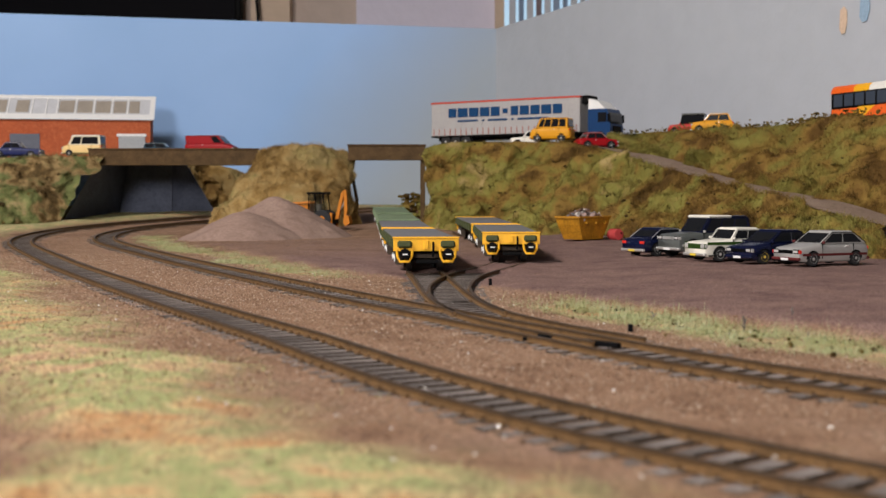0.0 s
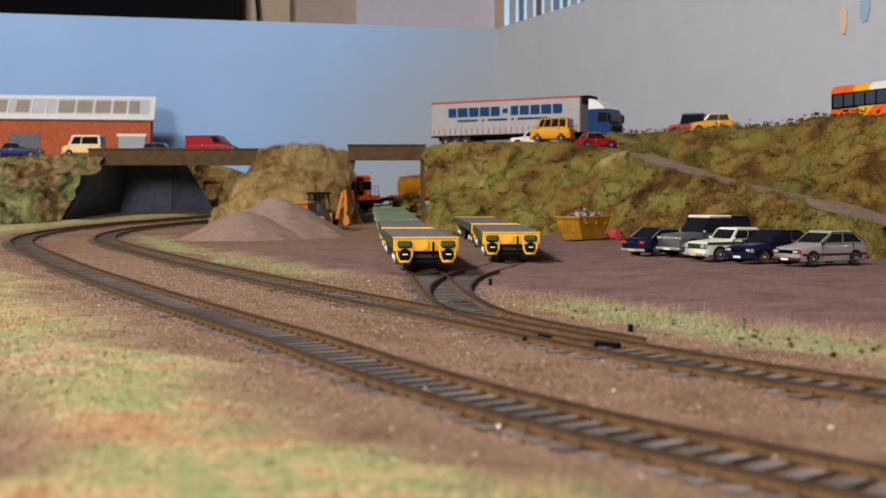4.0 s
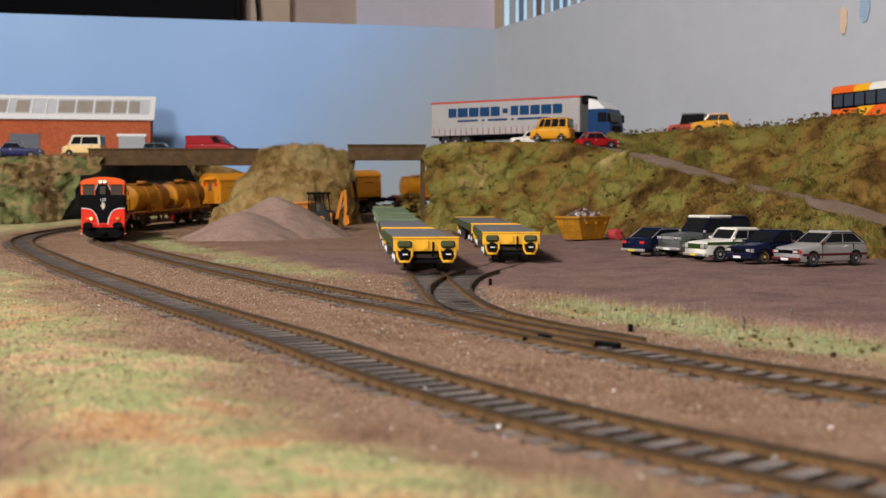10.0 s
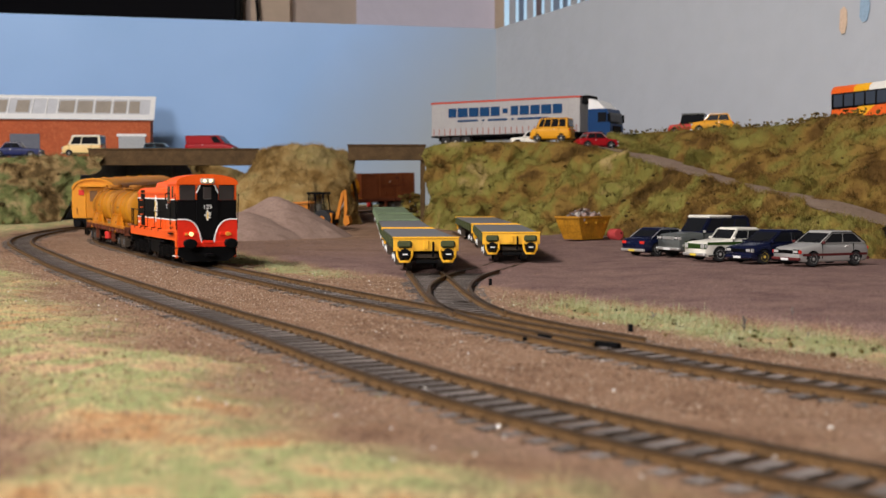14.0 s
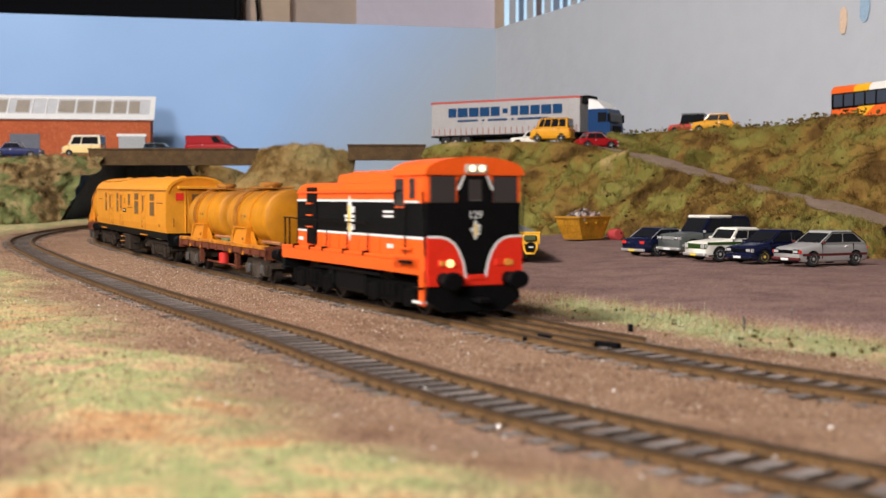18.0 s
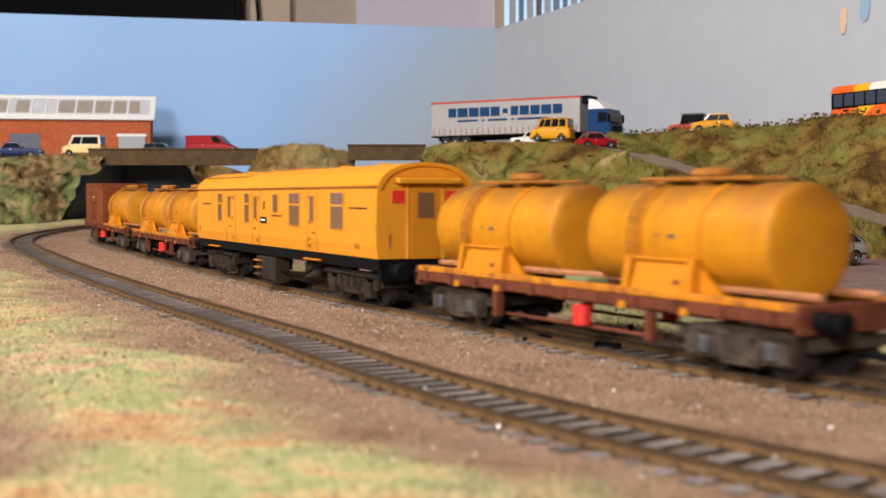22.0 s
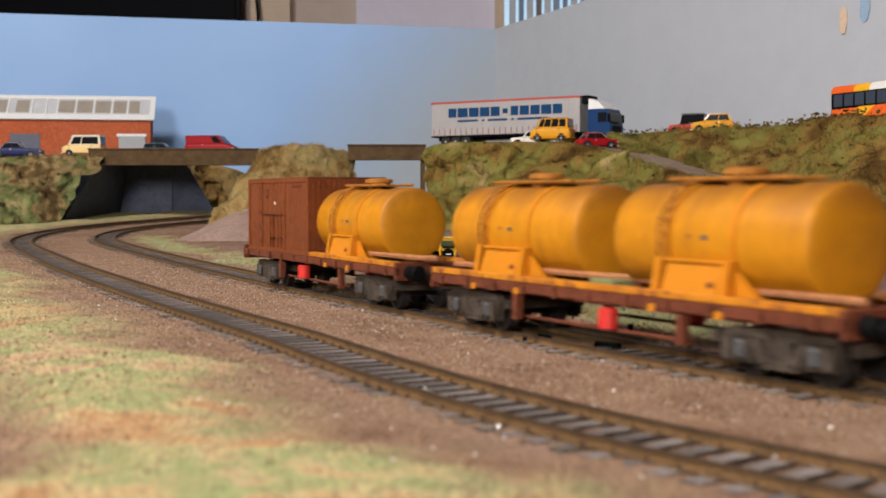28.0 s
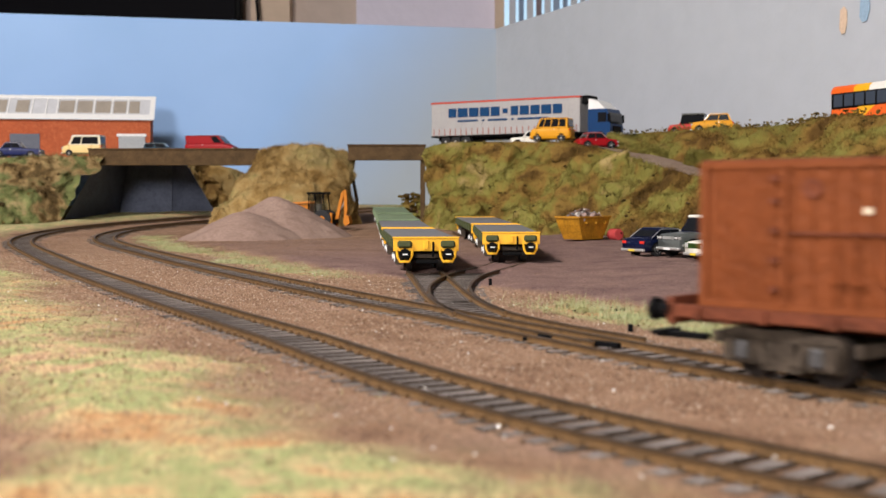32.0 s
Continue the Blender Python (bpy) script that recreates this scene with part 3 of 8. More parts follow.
bank("embankment_left", [[(-0.80, 1.22, 0.012), (-0.60, 1.27, 0.012), (-0.50, 1.30, 0.012), (-0.430, 1.37, 0.013)], [(-0.80, 1.31, 0.060), (-0.62, 1.34, 0.062), (-0.50, 1.36, 0.060), (-0.416, 1.41, 0.060)], [(-0.80, 1.38, 0.087), (-0.62, 1.40, 0.089), (-0.50, 1.43, 0.089), (-0.402, 1.452, 0.091)]], scrub_mixed, "green and straw coloured bank below the road", seed=13, amp=0.010, n=160, m=22, fine=0.30)
bank("road_left", [[(-0.80, 1.38, 0.087), (-0.62, 1.40, 0.089), (-0.50, 1.43, 0.089), (-0.42, 1.45, 0.090)], [(-0.80, 1.78, 0.0945), (-0.62, 1.82, 0.0945), (-0.50, 1.84, 0.0945), (-0.40, 1.86, 0.0945)]], M["road"], "grey brown road in front of the depot", amp=0.0006, m=5)
bank("embankment_rear", [[(-0.36, 1.66, 0.018), (-0.31, 1.70, 0.018), (-0.26, 1.74, 0.018), (-0.20, 1.77, 0.018)], [(-0.36, 1.69, 0.092), (-0.335, 1.73, 0.090), (-0.295, 1.77, 0.080), (-0.25, 1.80, 0.060)]], scrub_straw, "brown scrub bank behind the tracks", seed=17, n=90, m=20, fine=0.30)


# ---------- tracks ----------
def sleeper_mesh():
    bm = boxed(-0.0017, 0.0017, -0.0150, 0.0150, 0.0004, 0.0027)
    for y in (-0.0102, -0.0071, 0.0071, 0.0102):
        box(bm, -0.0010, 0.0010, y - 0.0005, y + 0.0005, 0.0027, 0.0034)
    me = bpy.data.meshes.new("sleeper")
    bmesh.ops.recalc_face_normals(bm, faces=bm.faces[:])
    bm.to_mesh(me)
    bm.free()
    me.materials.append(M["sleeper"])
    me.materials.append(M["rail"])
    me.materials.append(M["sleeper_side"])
    # weathered tops; the sides take the darker gap-shade colour
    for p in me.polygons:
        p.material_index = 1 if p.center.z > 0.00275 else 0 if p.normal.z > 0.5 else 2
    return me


SLEEPER = sleeper_mesh()
RAIL_PROF = [(-0.0010, 0.0026), (0.0010, 0.0026), (0.0010, 0.0029), (0.0003, 0.0031), (0.0003, 0.0039), (0.0006, 0.0041), (0.0006, 0.0046), (-0.0006, 0.0046), (-0.0006, 0.0041), (-0.0003, 0.0039), (-0.0003, 0.0031), (-0.0010, 0.0029)]


def rail(name, line, off, parent, t0=0.0, t1=1.0):
    D = np.gradient(line, axis=0)
    D /= np.linalg.norm(D, axis=1)[:, None]
    n = len(line)
    bm = bmesh.new()
    rows = []
    for i in range(int(t0 * n), max(int(t1 * n), 2)):
        nx, ny = -D[i, 1], D[i, 0]
        z = rise(line[i, 1])
        rows.append([(line[i, 0] + nx * (off + a), line[i, 1] + ny * (off + a), z + b) for a, b in RAIL_PROF])
    vs = loft(bm, rows, True)
    bm.faces.new(vs[0])
    bm.faces.new(vs[-1][::-1])
    ob = part(name, bm, M["rail"], parent)
    ob.data.materials.append(M["rail_head"])
    for p in ob.data.polygons:
        if p.center.z - rise(p.center.y) > 0.00415:
            p.material_index = 1
    return ob


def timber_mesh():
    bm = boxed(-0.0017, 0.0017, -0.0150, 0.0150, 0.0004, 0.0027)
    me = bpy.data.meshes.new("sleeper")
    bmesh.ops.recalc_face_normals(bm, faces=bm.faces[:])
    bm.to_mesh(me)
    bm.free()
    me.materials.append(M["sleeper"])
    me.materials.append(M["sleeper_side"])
    # long timbers carry the same painted gap shade on their sides
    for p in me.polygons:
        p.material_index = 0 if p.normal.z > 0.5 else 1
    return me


TIMBER = timber_mesh()


def nearest(line, x, y):
    k = int(((line - np.array((x, y))) ** 2).sum(1).argmin())
    return line[k], k


def track(name, line, label, spacing=0.0068, cut=(0, 1), rails=True, joins=None, avoid=None, start=0.0):
    """Rails and sleepers; long timbers where the line joins runs off beside it, none where avoid lies close by."""
    e = empty(name, Matrix(), label, "track")
    if rails:
        rail("rail", line, 0.00865, e, start)
        rail("rail", line, -0.00865, e, start)
    L = np.concatenate([[0], np.cumsum(np.linalg.norm(np.diff(line, axis=0), axis=1))])
    for q in np.arange(cut[0] * L[-1], cut[1] * L[-1], spacing):
        x, y = np.interp(q, L, line[:, 0]), np.interp(q, L, line[:, 1])
        x2, y2 = np.interp(q + 0.002, L, line[:, 0]), np.interp(q + 0.002, L, line[:, 1])
        if avoid is not None and np.linalg.norm(nearest(avoid, x, y)[0] - (x, y)) < 0.0305:
            continue
        if joins is not None:
            p, k = nearest(joins, x, y)
            h = math.atan2(y2 - y, x2 - x)
            d = -math.sin(h) * (p[0] - x) + math.cos(h) * (p[1] - y)
            if 0 < k < len(joins) - 1 and 0.001 < abs(d) < 0.0305:
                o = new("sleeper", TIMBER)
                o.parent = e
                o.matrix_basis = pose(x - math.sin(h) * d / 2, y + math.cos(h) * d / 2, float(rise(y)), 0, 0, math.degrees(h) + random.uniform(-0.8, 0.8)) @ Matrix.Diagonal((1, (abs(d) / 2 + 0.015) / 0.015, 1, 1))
                continue
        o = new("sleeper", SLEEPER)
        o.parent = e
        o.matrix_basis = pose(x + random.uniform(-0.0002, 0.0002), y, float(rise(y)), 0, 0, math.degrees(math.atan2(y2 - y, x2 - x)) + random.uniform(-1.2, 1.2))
    return e


track("outer_track", OUTER, "weathered brown model railway track on dark sleepers", cut=(0.30, 0.96))
track("inner_track", INNER, "weathered brown model railway track on dark sleepers", cut=(0.28, 0.80), joins=SIDING)
check = part("check_rail", boxed(-0.0150, 0.0150, -0.0009, 0.0009, 0.0027, 0.0041, 0.0002), M["black"], bpy.data.objects["inner_track"], "black check rail of the turnout")
check.matrix_basis = pose(0.0372, 0.3340, float(rise(0.3340)), 0, 0, math.degrees(math.atan2(0.318 - 0.335, 0.0320 - 0.0175)))
track("siding_track", SIDING, "rusty siding track running into the yard", cut=(0.06, 0.50), joins=SIDING_2, avoid=INNER, start=0.028)
track("siding_track", SIDING_2, "rusty siding track running into the yard", cut=(0.03, 0.55), avoid=SIDING)
# ---------- rolling stock: x forward, z from the rail top ----------
M["lamp_dim"] = mat("dim_lamp", (1.0, 0.84, 0.52), 0.3, var=0.0, bump=0, emit=1.3)
M["lamp_warm"] = mat("warm_lamp", (1.0, 0.74, 0.28), 0.3, var=0.0, bump=0, emit=1.1)
M["lamp_off"] = mat("clear_lamp", (0.40, 0.37, 0.31), 0.15, var=0.05, bump=0)
M["amber"] = mat("amber_lens", (0.75, 0.30, 0.05), 0.2, var=0.05, bump=0)
M["red_lens"] = mat("red_lens", (0.62, 0.03, 0.02), 0.25, var=0.05, bump=0)
M["cream"] = mat("cream_emblem", (0.78, 0.70, 0.52), 0.5, var=0.05, bump=0)
M["gold"] = mat("gold_emblem", (0.80, 0.55, 0.08), 0.45, var=0.05, bump=0)
M["pane"] = glass_mat("brown_pane", (0.16, 0.075, 0.035), 0.12)
M["fire_red"] = mat("red_cylinder", (0.62, 0.03, 0.022), 0.45, var=0.1)
M["pipe"] = mat("brown_pipe", (0.36, 0.15, 0.06), 0.6, var=0.3)
M["weathered"] = mat("weathered_edge", (0.32, 0.125, 0.020), 0.7, var=0.4, scale=250, spec=0.15)


def lettering(name, text, size, m, material, parent, label=""):
    """Flat raised lettering in its parent's space."""
    c = bpy.data.curves.new(name, "FONT")
    c.body, c.size, c.extrude, c.align_x, c.align_y = text, size, size * 0.02, "CENTER", "CENTER"
    tmp = bpy.data.objects.new(name, c)
    me = bpy.data.meshes.new_from_object(tmp)
    bpy.data.objects.remove(tmp)
    me.materials.append(material)
    ob = new(name, me)
    ob.parent = parent
    ob.matrix_basis = m
    if label:
        ob["label"] = label
    return ob


def wheelset(parent, x, r, gauge=0.0145):
    bm = bmesh.new()
    for sgn in (-1, 1):
        y = sgn * gauge / 2
        lathe(bm, [(y - 0.0003, r * 0.2), (y - 0.0006, r), (y + 0.0022 * sgn, r), (y + 0.0022 * sgn, r * 0.86), (y + 0.0016 * sgn, r * 0.8), (y + 0.0016 * sgn, r * 0.3)] if sgn > 0 else
              [(y + 0.0003, r * 0.2), (y + 0.0006, r), (y - 0.0022, r), (y - 0.0022, r * 0.86), (y - 0.0016, r * 0.8), (y - 0.0016, r * 0.3)], "y", 20, (x, 0, r))
    lathe(bm, [(-gauge / 2 - 0.004, 0.0011), (gauge / 2 + 0.004, 0.0011)], "y", 8, (x, 0, r))
    return part("wheelset", bm, M["wheel"], parent)


M["dark_truck"] = mat("black_truck", (0.004, 0.0036, 0.0035), 0.8, var=0.4, scale=200, spec=0.04)
M["truck_dust"] = mat("dusty_brown_truck", (0.030, 0.022, 0.016), 0.8, var=0.5, scale=200, spec=0.12)
M["wheel"] = mat("dark_wheel", (0.035, 0.029, 0.026), 0.5, 0.4, var=0.3)
M["axlebox"] = mat("blue_grey_axlebox", (0.07, 0.068, 0.068), 0.6, var=0.4, scale=250)


def bogie(parent, x, base, r, width, style):
    """Two-axle truck: side frames, bolster, axleboxes and springs in one mesh; wheelsets under it."""
    bm = bmesh.new()
    hb = base / 2
    for sg in (-1, 1):
        y0, y1 = sorted((sg * (width / 2 - 0.0022), sg * width / 2))
        face = sorted((sg * width / 2, sg * (width / 2 + 0.0010)))
        if style == "cast":        # cast side frame with two windows, raised end pads and a spring nest
            prism(bm, [(-hb - 0.0056, 0.0086), (-hb - 0.0050, 0.0102), (-hb - 0.003, 0.0108), (hb + 0.003, 0.0108), (hb + 0.0050, 0.0102), (hb + 0.0056, 0.0086)], y0, y1)
            prism(bm, [(-0.0050, 0.0026), (-0.0040, 0.0044), (0.0040, 0.0044), (0.0050, 0.0026)], y0, y1)
            for k in (-1, 1):
                prism(bm, [(k * (hb + 0.0050), 0.0034), (k * (hb + 0.0056), 0.0090), (k * (hb - 0.0024), 0.0090), (k * (hb - 0.0028), 0.0034)], y0, y1)
                prism(bm, [(k * (hb - 0.0022), 0.0090), (k * (hb - 0.0044), 0.0090), (k * 0.0026, 0.0030), (k * 0.0048, 0.0030)], y0, y1)
                prism(bm, [(k * (hb + 0.0048), 0.0040), (k * (hb + 0.0048), 0.0084), (k * (hb + 0.0022), 0.0084), (k * (hb + 0.0022), 0.0040)], *face)
            for q in (-0.0022, 0.0, 0.0022):
                lathe(bm, [(0.0038, 0.0010), (0.0088, 0.0010)], "z", 8, (q, sg * (width / 2 - 0.0006), 0))
        elif style == "beam":        # long planked frame over an equaliser, coil springs beside the axleboxes
            box(bm, -hb - 0.0090, hb + 0.0090, y0, y1, 0.0098, 0.0120, 0.0002)
            box(bm, -hb - 0.0080, hb + 0.0080, *face, 0.0106, 0.0112)
            prism(bm, [(-hb, 0.0060), (-hb, 0.0078), (-0.0085, 0.0060), (0.0085, 0.0060), (hb, 0.0078), (hb, 0.0060), (0.0080, 0.0038), (-0.0080, 0.0038)], y0, y1)
            for q in (-0.0060, 0.0, 0.0060):
                lathe(bm, [(0.0058, 0.0014), (0.0100, 0.0014)], "z", 8, (q, sg * (width / 2 - 0.0008), 0))
            for k in (-1, 1):
                box(bm, k * hb - 0.0028, k * hb + 0.0028, *sorted((sg * (width / 2 - 0.002), sg * (width / 2 + 0.0012))), 0.0030, 0.0084, 0.0004)
                for q in (-0.0050, 0.0050):
                    lathe(bm, [(0.0060, 0.0013), (0.0100, 0.0013)], "z", 8, (k * hb + q, sg * (width / 2 - 0.0006), 0))
                box(bm, k * (hb - 0.0085) - 0.0005, k * (hb - 0.0085) + 0.0005, y0, y1, 0.0018, 0.0100)
        else:
            prism(bm, [(-hb - 0.009, 0.0060), (-hb - 0.009, 0.0090), (-hb - 0.004, 0.0105), (hb + 0.004, 0.0105), (hb + 0.009, 0.0090), (hb + 0.009, 0.0060), (hb - 0.006, 0.0062), (0.006, 0.0035), (-0.006, 0.0035), (-hb + 0.006, 0.0062)], y0, y1)
            for k in (-1, 1):
                box(bm, k * hb - 0.0030, k * hb + 0.0030, *sorted((sg * (width / 2 - 0.0005), sg * (width / 2 + 0.0012))), 0.0028, 0.0088, 0.0004)
                for q in (-0.0052, 0.0052):
                    lathe(bm, [(0.0040, 0.0016), (0.0098, 0.0016)], "z", 8, (k * hb + q, sg * (width / 2 + 0.0002), 0))
            box(bm, -0.0075, 0.0075, *sorted((sg * width / 2, sg * (width / 2 + 0.0012))), 0.0036, 0.0060, 0.0003)
            for q in (-0.0045, 0.0, 0.0045):
                lathe(bm, [(0.0055, 0.0017), (0.0100, 0.0017)], "z", 8, (q, sg * (width / 2 + 0.0004), 0))
    box(bm, -0.0035, 0.0035, -width / 2 + 0.001, width / 2 - 0.001, 0.0085, 0.0110)
    for k in (-1, 1):
        box(bm, k * (hb + 0.0085) - 0.0008, k * (hb + 0.0085) + 0.0008, -width / 2 + 0.001, width / 2 - 0.001, 0.0070, 0.0095)
    b = part("bogie", bm, M["bogie"] if style == "cast" else M["truck_dust"] if style == "beam" else M["dark_truck"], parent)
    b.matrix_basis = pose(x, 0, 0)
    for k in (-1, 1):
        wheelset(b, k * hb, r)
        for sg in (-1, 1):
            if style == "cast":
                part("axlebox", boxed(k * hb - 0.0016, k * hb + 0.0016, *sorted((sg * (width / 2 + 0.0002), sg * (width / 2 + 0.0013))), 0.0042, 0.0082, 0.0005), M["axlebox"], b)
    return b


def buffer_(parent, x, sg, y, z, r=0.0037, length=0.0075, oval=1.0):
    bm = bmesh.new()
    lathe(bm, [(x, 0.0024), (x + sg * length * 0.6, 0.0022), (x + sg * length * 0.6, 0.0014), (x + sg * length * 0.85, 0.0014)], "x", 12, (0, y, z))
    n0 = len(bm.verts)
    lathe(bm, [(x + sg * length * 0.85, r * 0.9), (x + sg * length, r), (x + sg * (length + 0.0006), r * 0.8)], "x", 16, (0, y, z))
    bm.verts.ensure_lookup_table()
    for v in bm.verts[n0:]:
        v.co.y = y + (v.co.y - y) * oval
    return part("buffer", bm, M["black"], parent)


def rod(parent, name, pts, r, material):
    return part(name, tubed(pts, r, 6), material, parent)


def emblem(parent, m, size):
    """Split arrow emblem in cream bars with a gold core."""
    bm = bmesh.new()
    t = 0.0003
    for x0, x1, z0, z1 in ((-0.18, 0.22, 0.05, 0.55), (-0.18, 0.22, -0.55, -0.03), (-0.52, -0.18, 0.24, 0.50), (-0.52, 0.56, 0.03, 0.15), (-0.48, 0.52, -0.14, -0.02), (-0.46, -0.18, -0.46, -0.24)):
        box(bm, x0 * size, x1 * size, 0, t, z0 * size, z1 * size)
    prism(bm, [(-0.18 * size, 0.55 * size), (0.02 * size, 0.95 * size), (0.22 * size, 0.55 * size)], 0, t)
    prism(bm, [(-0.18 * size, -0.55 * size), (0.04 * size, -0.95 * size), (0.22 * size, -0.55 * size)], 0, t)
    ob = part("emblem", bm, M["white"], parent, "white and gold arrow emblem")
    ob.matrix_basis = m
    core = part("emblem_core", boxed(-0.09 * size, 0.11 * size, t, t + 0.0002, -0.55 * size, 0.55 * size), M["gold"], ob)
    return ob


def build_loco():
    e = empty("locomotive", Matrix(), "orange black and red diesel locomotive with lit lamps", "train")
    F, R = 0.069, -0.069
    # footplate and valance
    bm = boxed(R, F - 0.004, -0.0170, 0.0170, 0.0178, 0.0190, 0.0002)
    for sg in (-1, 1):
        box(bm, R, F - 0.004, *sorted((sg * 0.0158, sg * 0.0170)), 0.0138, 0.0178)
    part("footplate", bm, M["orange"], e)
    # long hood with rounded shoulders, in painted bands
    hx0, hx1, w = -0.0575, 0.0445, 0.0143

    def band(name, z0, z1, material, grow=0.0):
        return part(name, boxed(hx0 - grow, hx1, -w - grow, w + grow, z0, z1), material, e)
    band("hood_lower", 0.0190, 0.0248, M["orange"])
    band("hood_stripe", 0.0248, 0.0256, M["white"], 0.0001)
    band("hood_band", 0.0256, 0.0366, M["black"])
    band("hood_stripe", 0.0366, 0.0374, M["white"], 0.0001)
    prof = [(-w, 0.0374), (-w, 0.0410), (-w + 0.0012, 0.0426), (-w + 0.0035, 0.0436), (0, 0.0440), (w - 0.0035, 0.0436), (w - 0.0012, 0.0426), (w, 0.0410), (w, 0.0374)]
    bm = bmesh.new()
    loft(bm, [[(hx1, a, b) for a, b in prof], [(hx0 + 0.0012, a, b) for a, b in prof], [(hx0, a * 0.96, 0.0374 + (b - 0.0374) * 0.85) for a, b in prof]])
    bm.faces.new([v for v in bm.verts if abs(v.co.x - hx0) < 1e-6])
    part("hood_roof", bm, M["orange"], e)
    # roof hatch, fans and exhaust
    part("roof_hatch", prismed([(-0.0095, 0.0432), (-0.0082, 0.0466), (-0.004, 0.0474), (0.004, 0.0474), (0.0082, 0.0466), (0.0095, 0.0432)], -0.026, 0.032, "x"), M["orange"], e)
    for x in (-0.018, -0.003, 0.012):
        part("roof_fan", lathed([(0.0470, 0.0058), (0.0478, 0.0056), (0.0479, 0.0042), (0.0476, 0.0008)], "z", 24, (x, 0, 0)), M["orange"], e)
    part("exhaust", boxed(0.0325, 0.0365, -0.004, 0.004, 0.0436, 0.0492, 0.0004), M["orange"], e)
    part("horn", tubed([(0.020, -0.006, 0.0475), (0.026, -0.006, 0.0485)], 0.0008), M["orange"], e)
    # hood doors, grilles and long seams
    for sg in (-1, 1):
        y = sg * w
        for k in range(9):
            x = -0.040 + k * 0.0095
            part("door_seam", boxed(x, x + 0.0003, *sorted((y, y + sg * 0.00025)), 0.0195, 0.0245), M["orange"], e)
        part("gutter", boxed(hx0 + 0.001, hx1, *sorted((y, y + sg * 0.0006)), 0.0398, 0.0403), M["orange"], e)
        part("grille", boxed(-0.0455, -0.0345, *sorted((y, y + sg * 0.0004)), 0.0200, 0.0420), M["black"], e, "black radiator grille")
        for z in (0.0355, 0.0310, 0.0265):
            part("grille_step", boxed(-0.0435, -0.0385, *sorted((y + sg * 0.0003, y + sg * 0.0014)), z, z + 0.0005), M["orange"], e)
        for x, z in ((0.030, 0.0330), (0.030, 0.0315)):
            part("data_panel", boxed(x, x + 0.0085, *sorted((y, y + sg * 0.0003)), z, z + 0.0007), M["white"], e)
        emblem(e, pose(-0.0005, y, 0.0306, 0, 0, 180) if sg < 0 else pose(-0.0005, y, 0.0306), 0.0086)
        for x in (-0.0555, 0.0330):
            part("number_panel", boxed(x, x + 0.0048, *sorted((y, y + sg * 0.0002)), 0.0212, 0.0226), M["white"], e)
        # walkway handrail on short posts
        rod(e, "handrail", [(-0.0680, sg * 0.0166, 0.0300), (-0.0590, sg * 0.0166, 0.0300), (-0.0540, sg * 0.0160, 0.0297), (0.0180, sg * 0.0156, 0.0292)], 0.00028, M["black"])
        for x in (-0.0660, -0.0605):
            rod(e, "handrail_post", [(x, sg * 0.0166, 0.0185), (x, sg * 0.0166, 0.0300)], 0.0004, M["black"])
        for x in (-0.0545, -0.036, -0.022, -0.001, 0.018):
            rod(e, "handrail_post", [(x, sg * 0.0155, 0.0190), (x, sg * 0.0152, 0.0262)], 0.00022, M["black"])
            part("post_foot", boxed(x - 0.0008, x + 0.0008, *sorted((sg * 0.0150, sg * 0.0172)), 0.0180, 0.0197), M["black"], e)
        # tanks and steps under the footplate
        part("fuel_tank", boxed(-0.014, 0.014, *sorted((sg * 0.004, sg * 0.0150)), 0.0042, 0.0128, 0.001), M["black"], e)
        part("battery_box", boxed(-0.020, -0.0155, *sorted((sg * 0.006, sg * 0.0155)), 0.0058, 0.0130, 0.0004), M["black"], e)
        rod(e, "air_pipe", [(-0.03, sg * 0.0155, 0.0120), (0.03, sg * 0.0155, 0.0120)], 0.0006, M["black"])
        part("corner_step", boxed(F - 0.0052, F - 0.0022, *sorted((sg * 0.0158, sg * 0.0172)), 0.0042, 0.0180, 0.0002), M["orange"], e)
        for z in (0.0050, 0.0095):
            part("step_tread", boxed(F - 0.009, F - 0.0022, *sorted((sg * 0.0155, sg * 0.0178)), z, z + 0.0006), M["white"] if z < 0.006 else M["black"], e)
            part("step_tread", boxed(R + 0.001, R + 0.007, *sorted((sg * 0.0155, sg * 0.0178)), z, z + 0.0006), M["black"], e)
    # cab: side walls in bands, arched roof
    cx0, cx1, cw = 0.0440, F - 0.0015, 0.0170
    part("cab_lower", boxed(cx0, cx1, -cw, cw, 0.0150, 0.0250, 0.0002), M["orange"], e)
    part("cab_stripe", boxed(cx0, cx1 + 0.0002, -cw - 0.0001, cw + 0.0001, 0.0250, 0.0258), M["white"], e)
    part("cab_band", boxed(cx0, cx1, -cw, cw, 0.0258, 0.0364), M["black"], e)
    part("cab_stripe", boxed(cx0, cx1 - 0.0040, -cw - 0.0001, cw + 0.0001, 0.0364, 0.0371), M["white"], e)
    part("cab_upper", boxed(cx0, cx1, -cw, cw, 0.0364, 0.0455), M["orange"], e)
    arch = [(-cw - 0.0006, 0.0452)] + [(math.sin(a) * 0.0176, 0.0452 + 0.0058 * math.cos(a) ** 0.8) for a in np.linspace(-1.35, 1.35, 15)] + [(cw + 0.0006, 0.0452)]
    part("cab_roof", prismed(arch, cx0 - 0.0015, F + 0.0008, "x"), M["orange"], e)
    for sg in (-1, 1):
        y = sg * cw
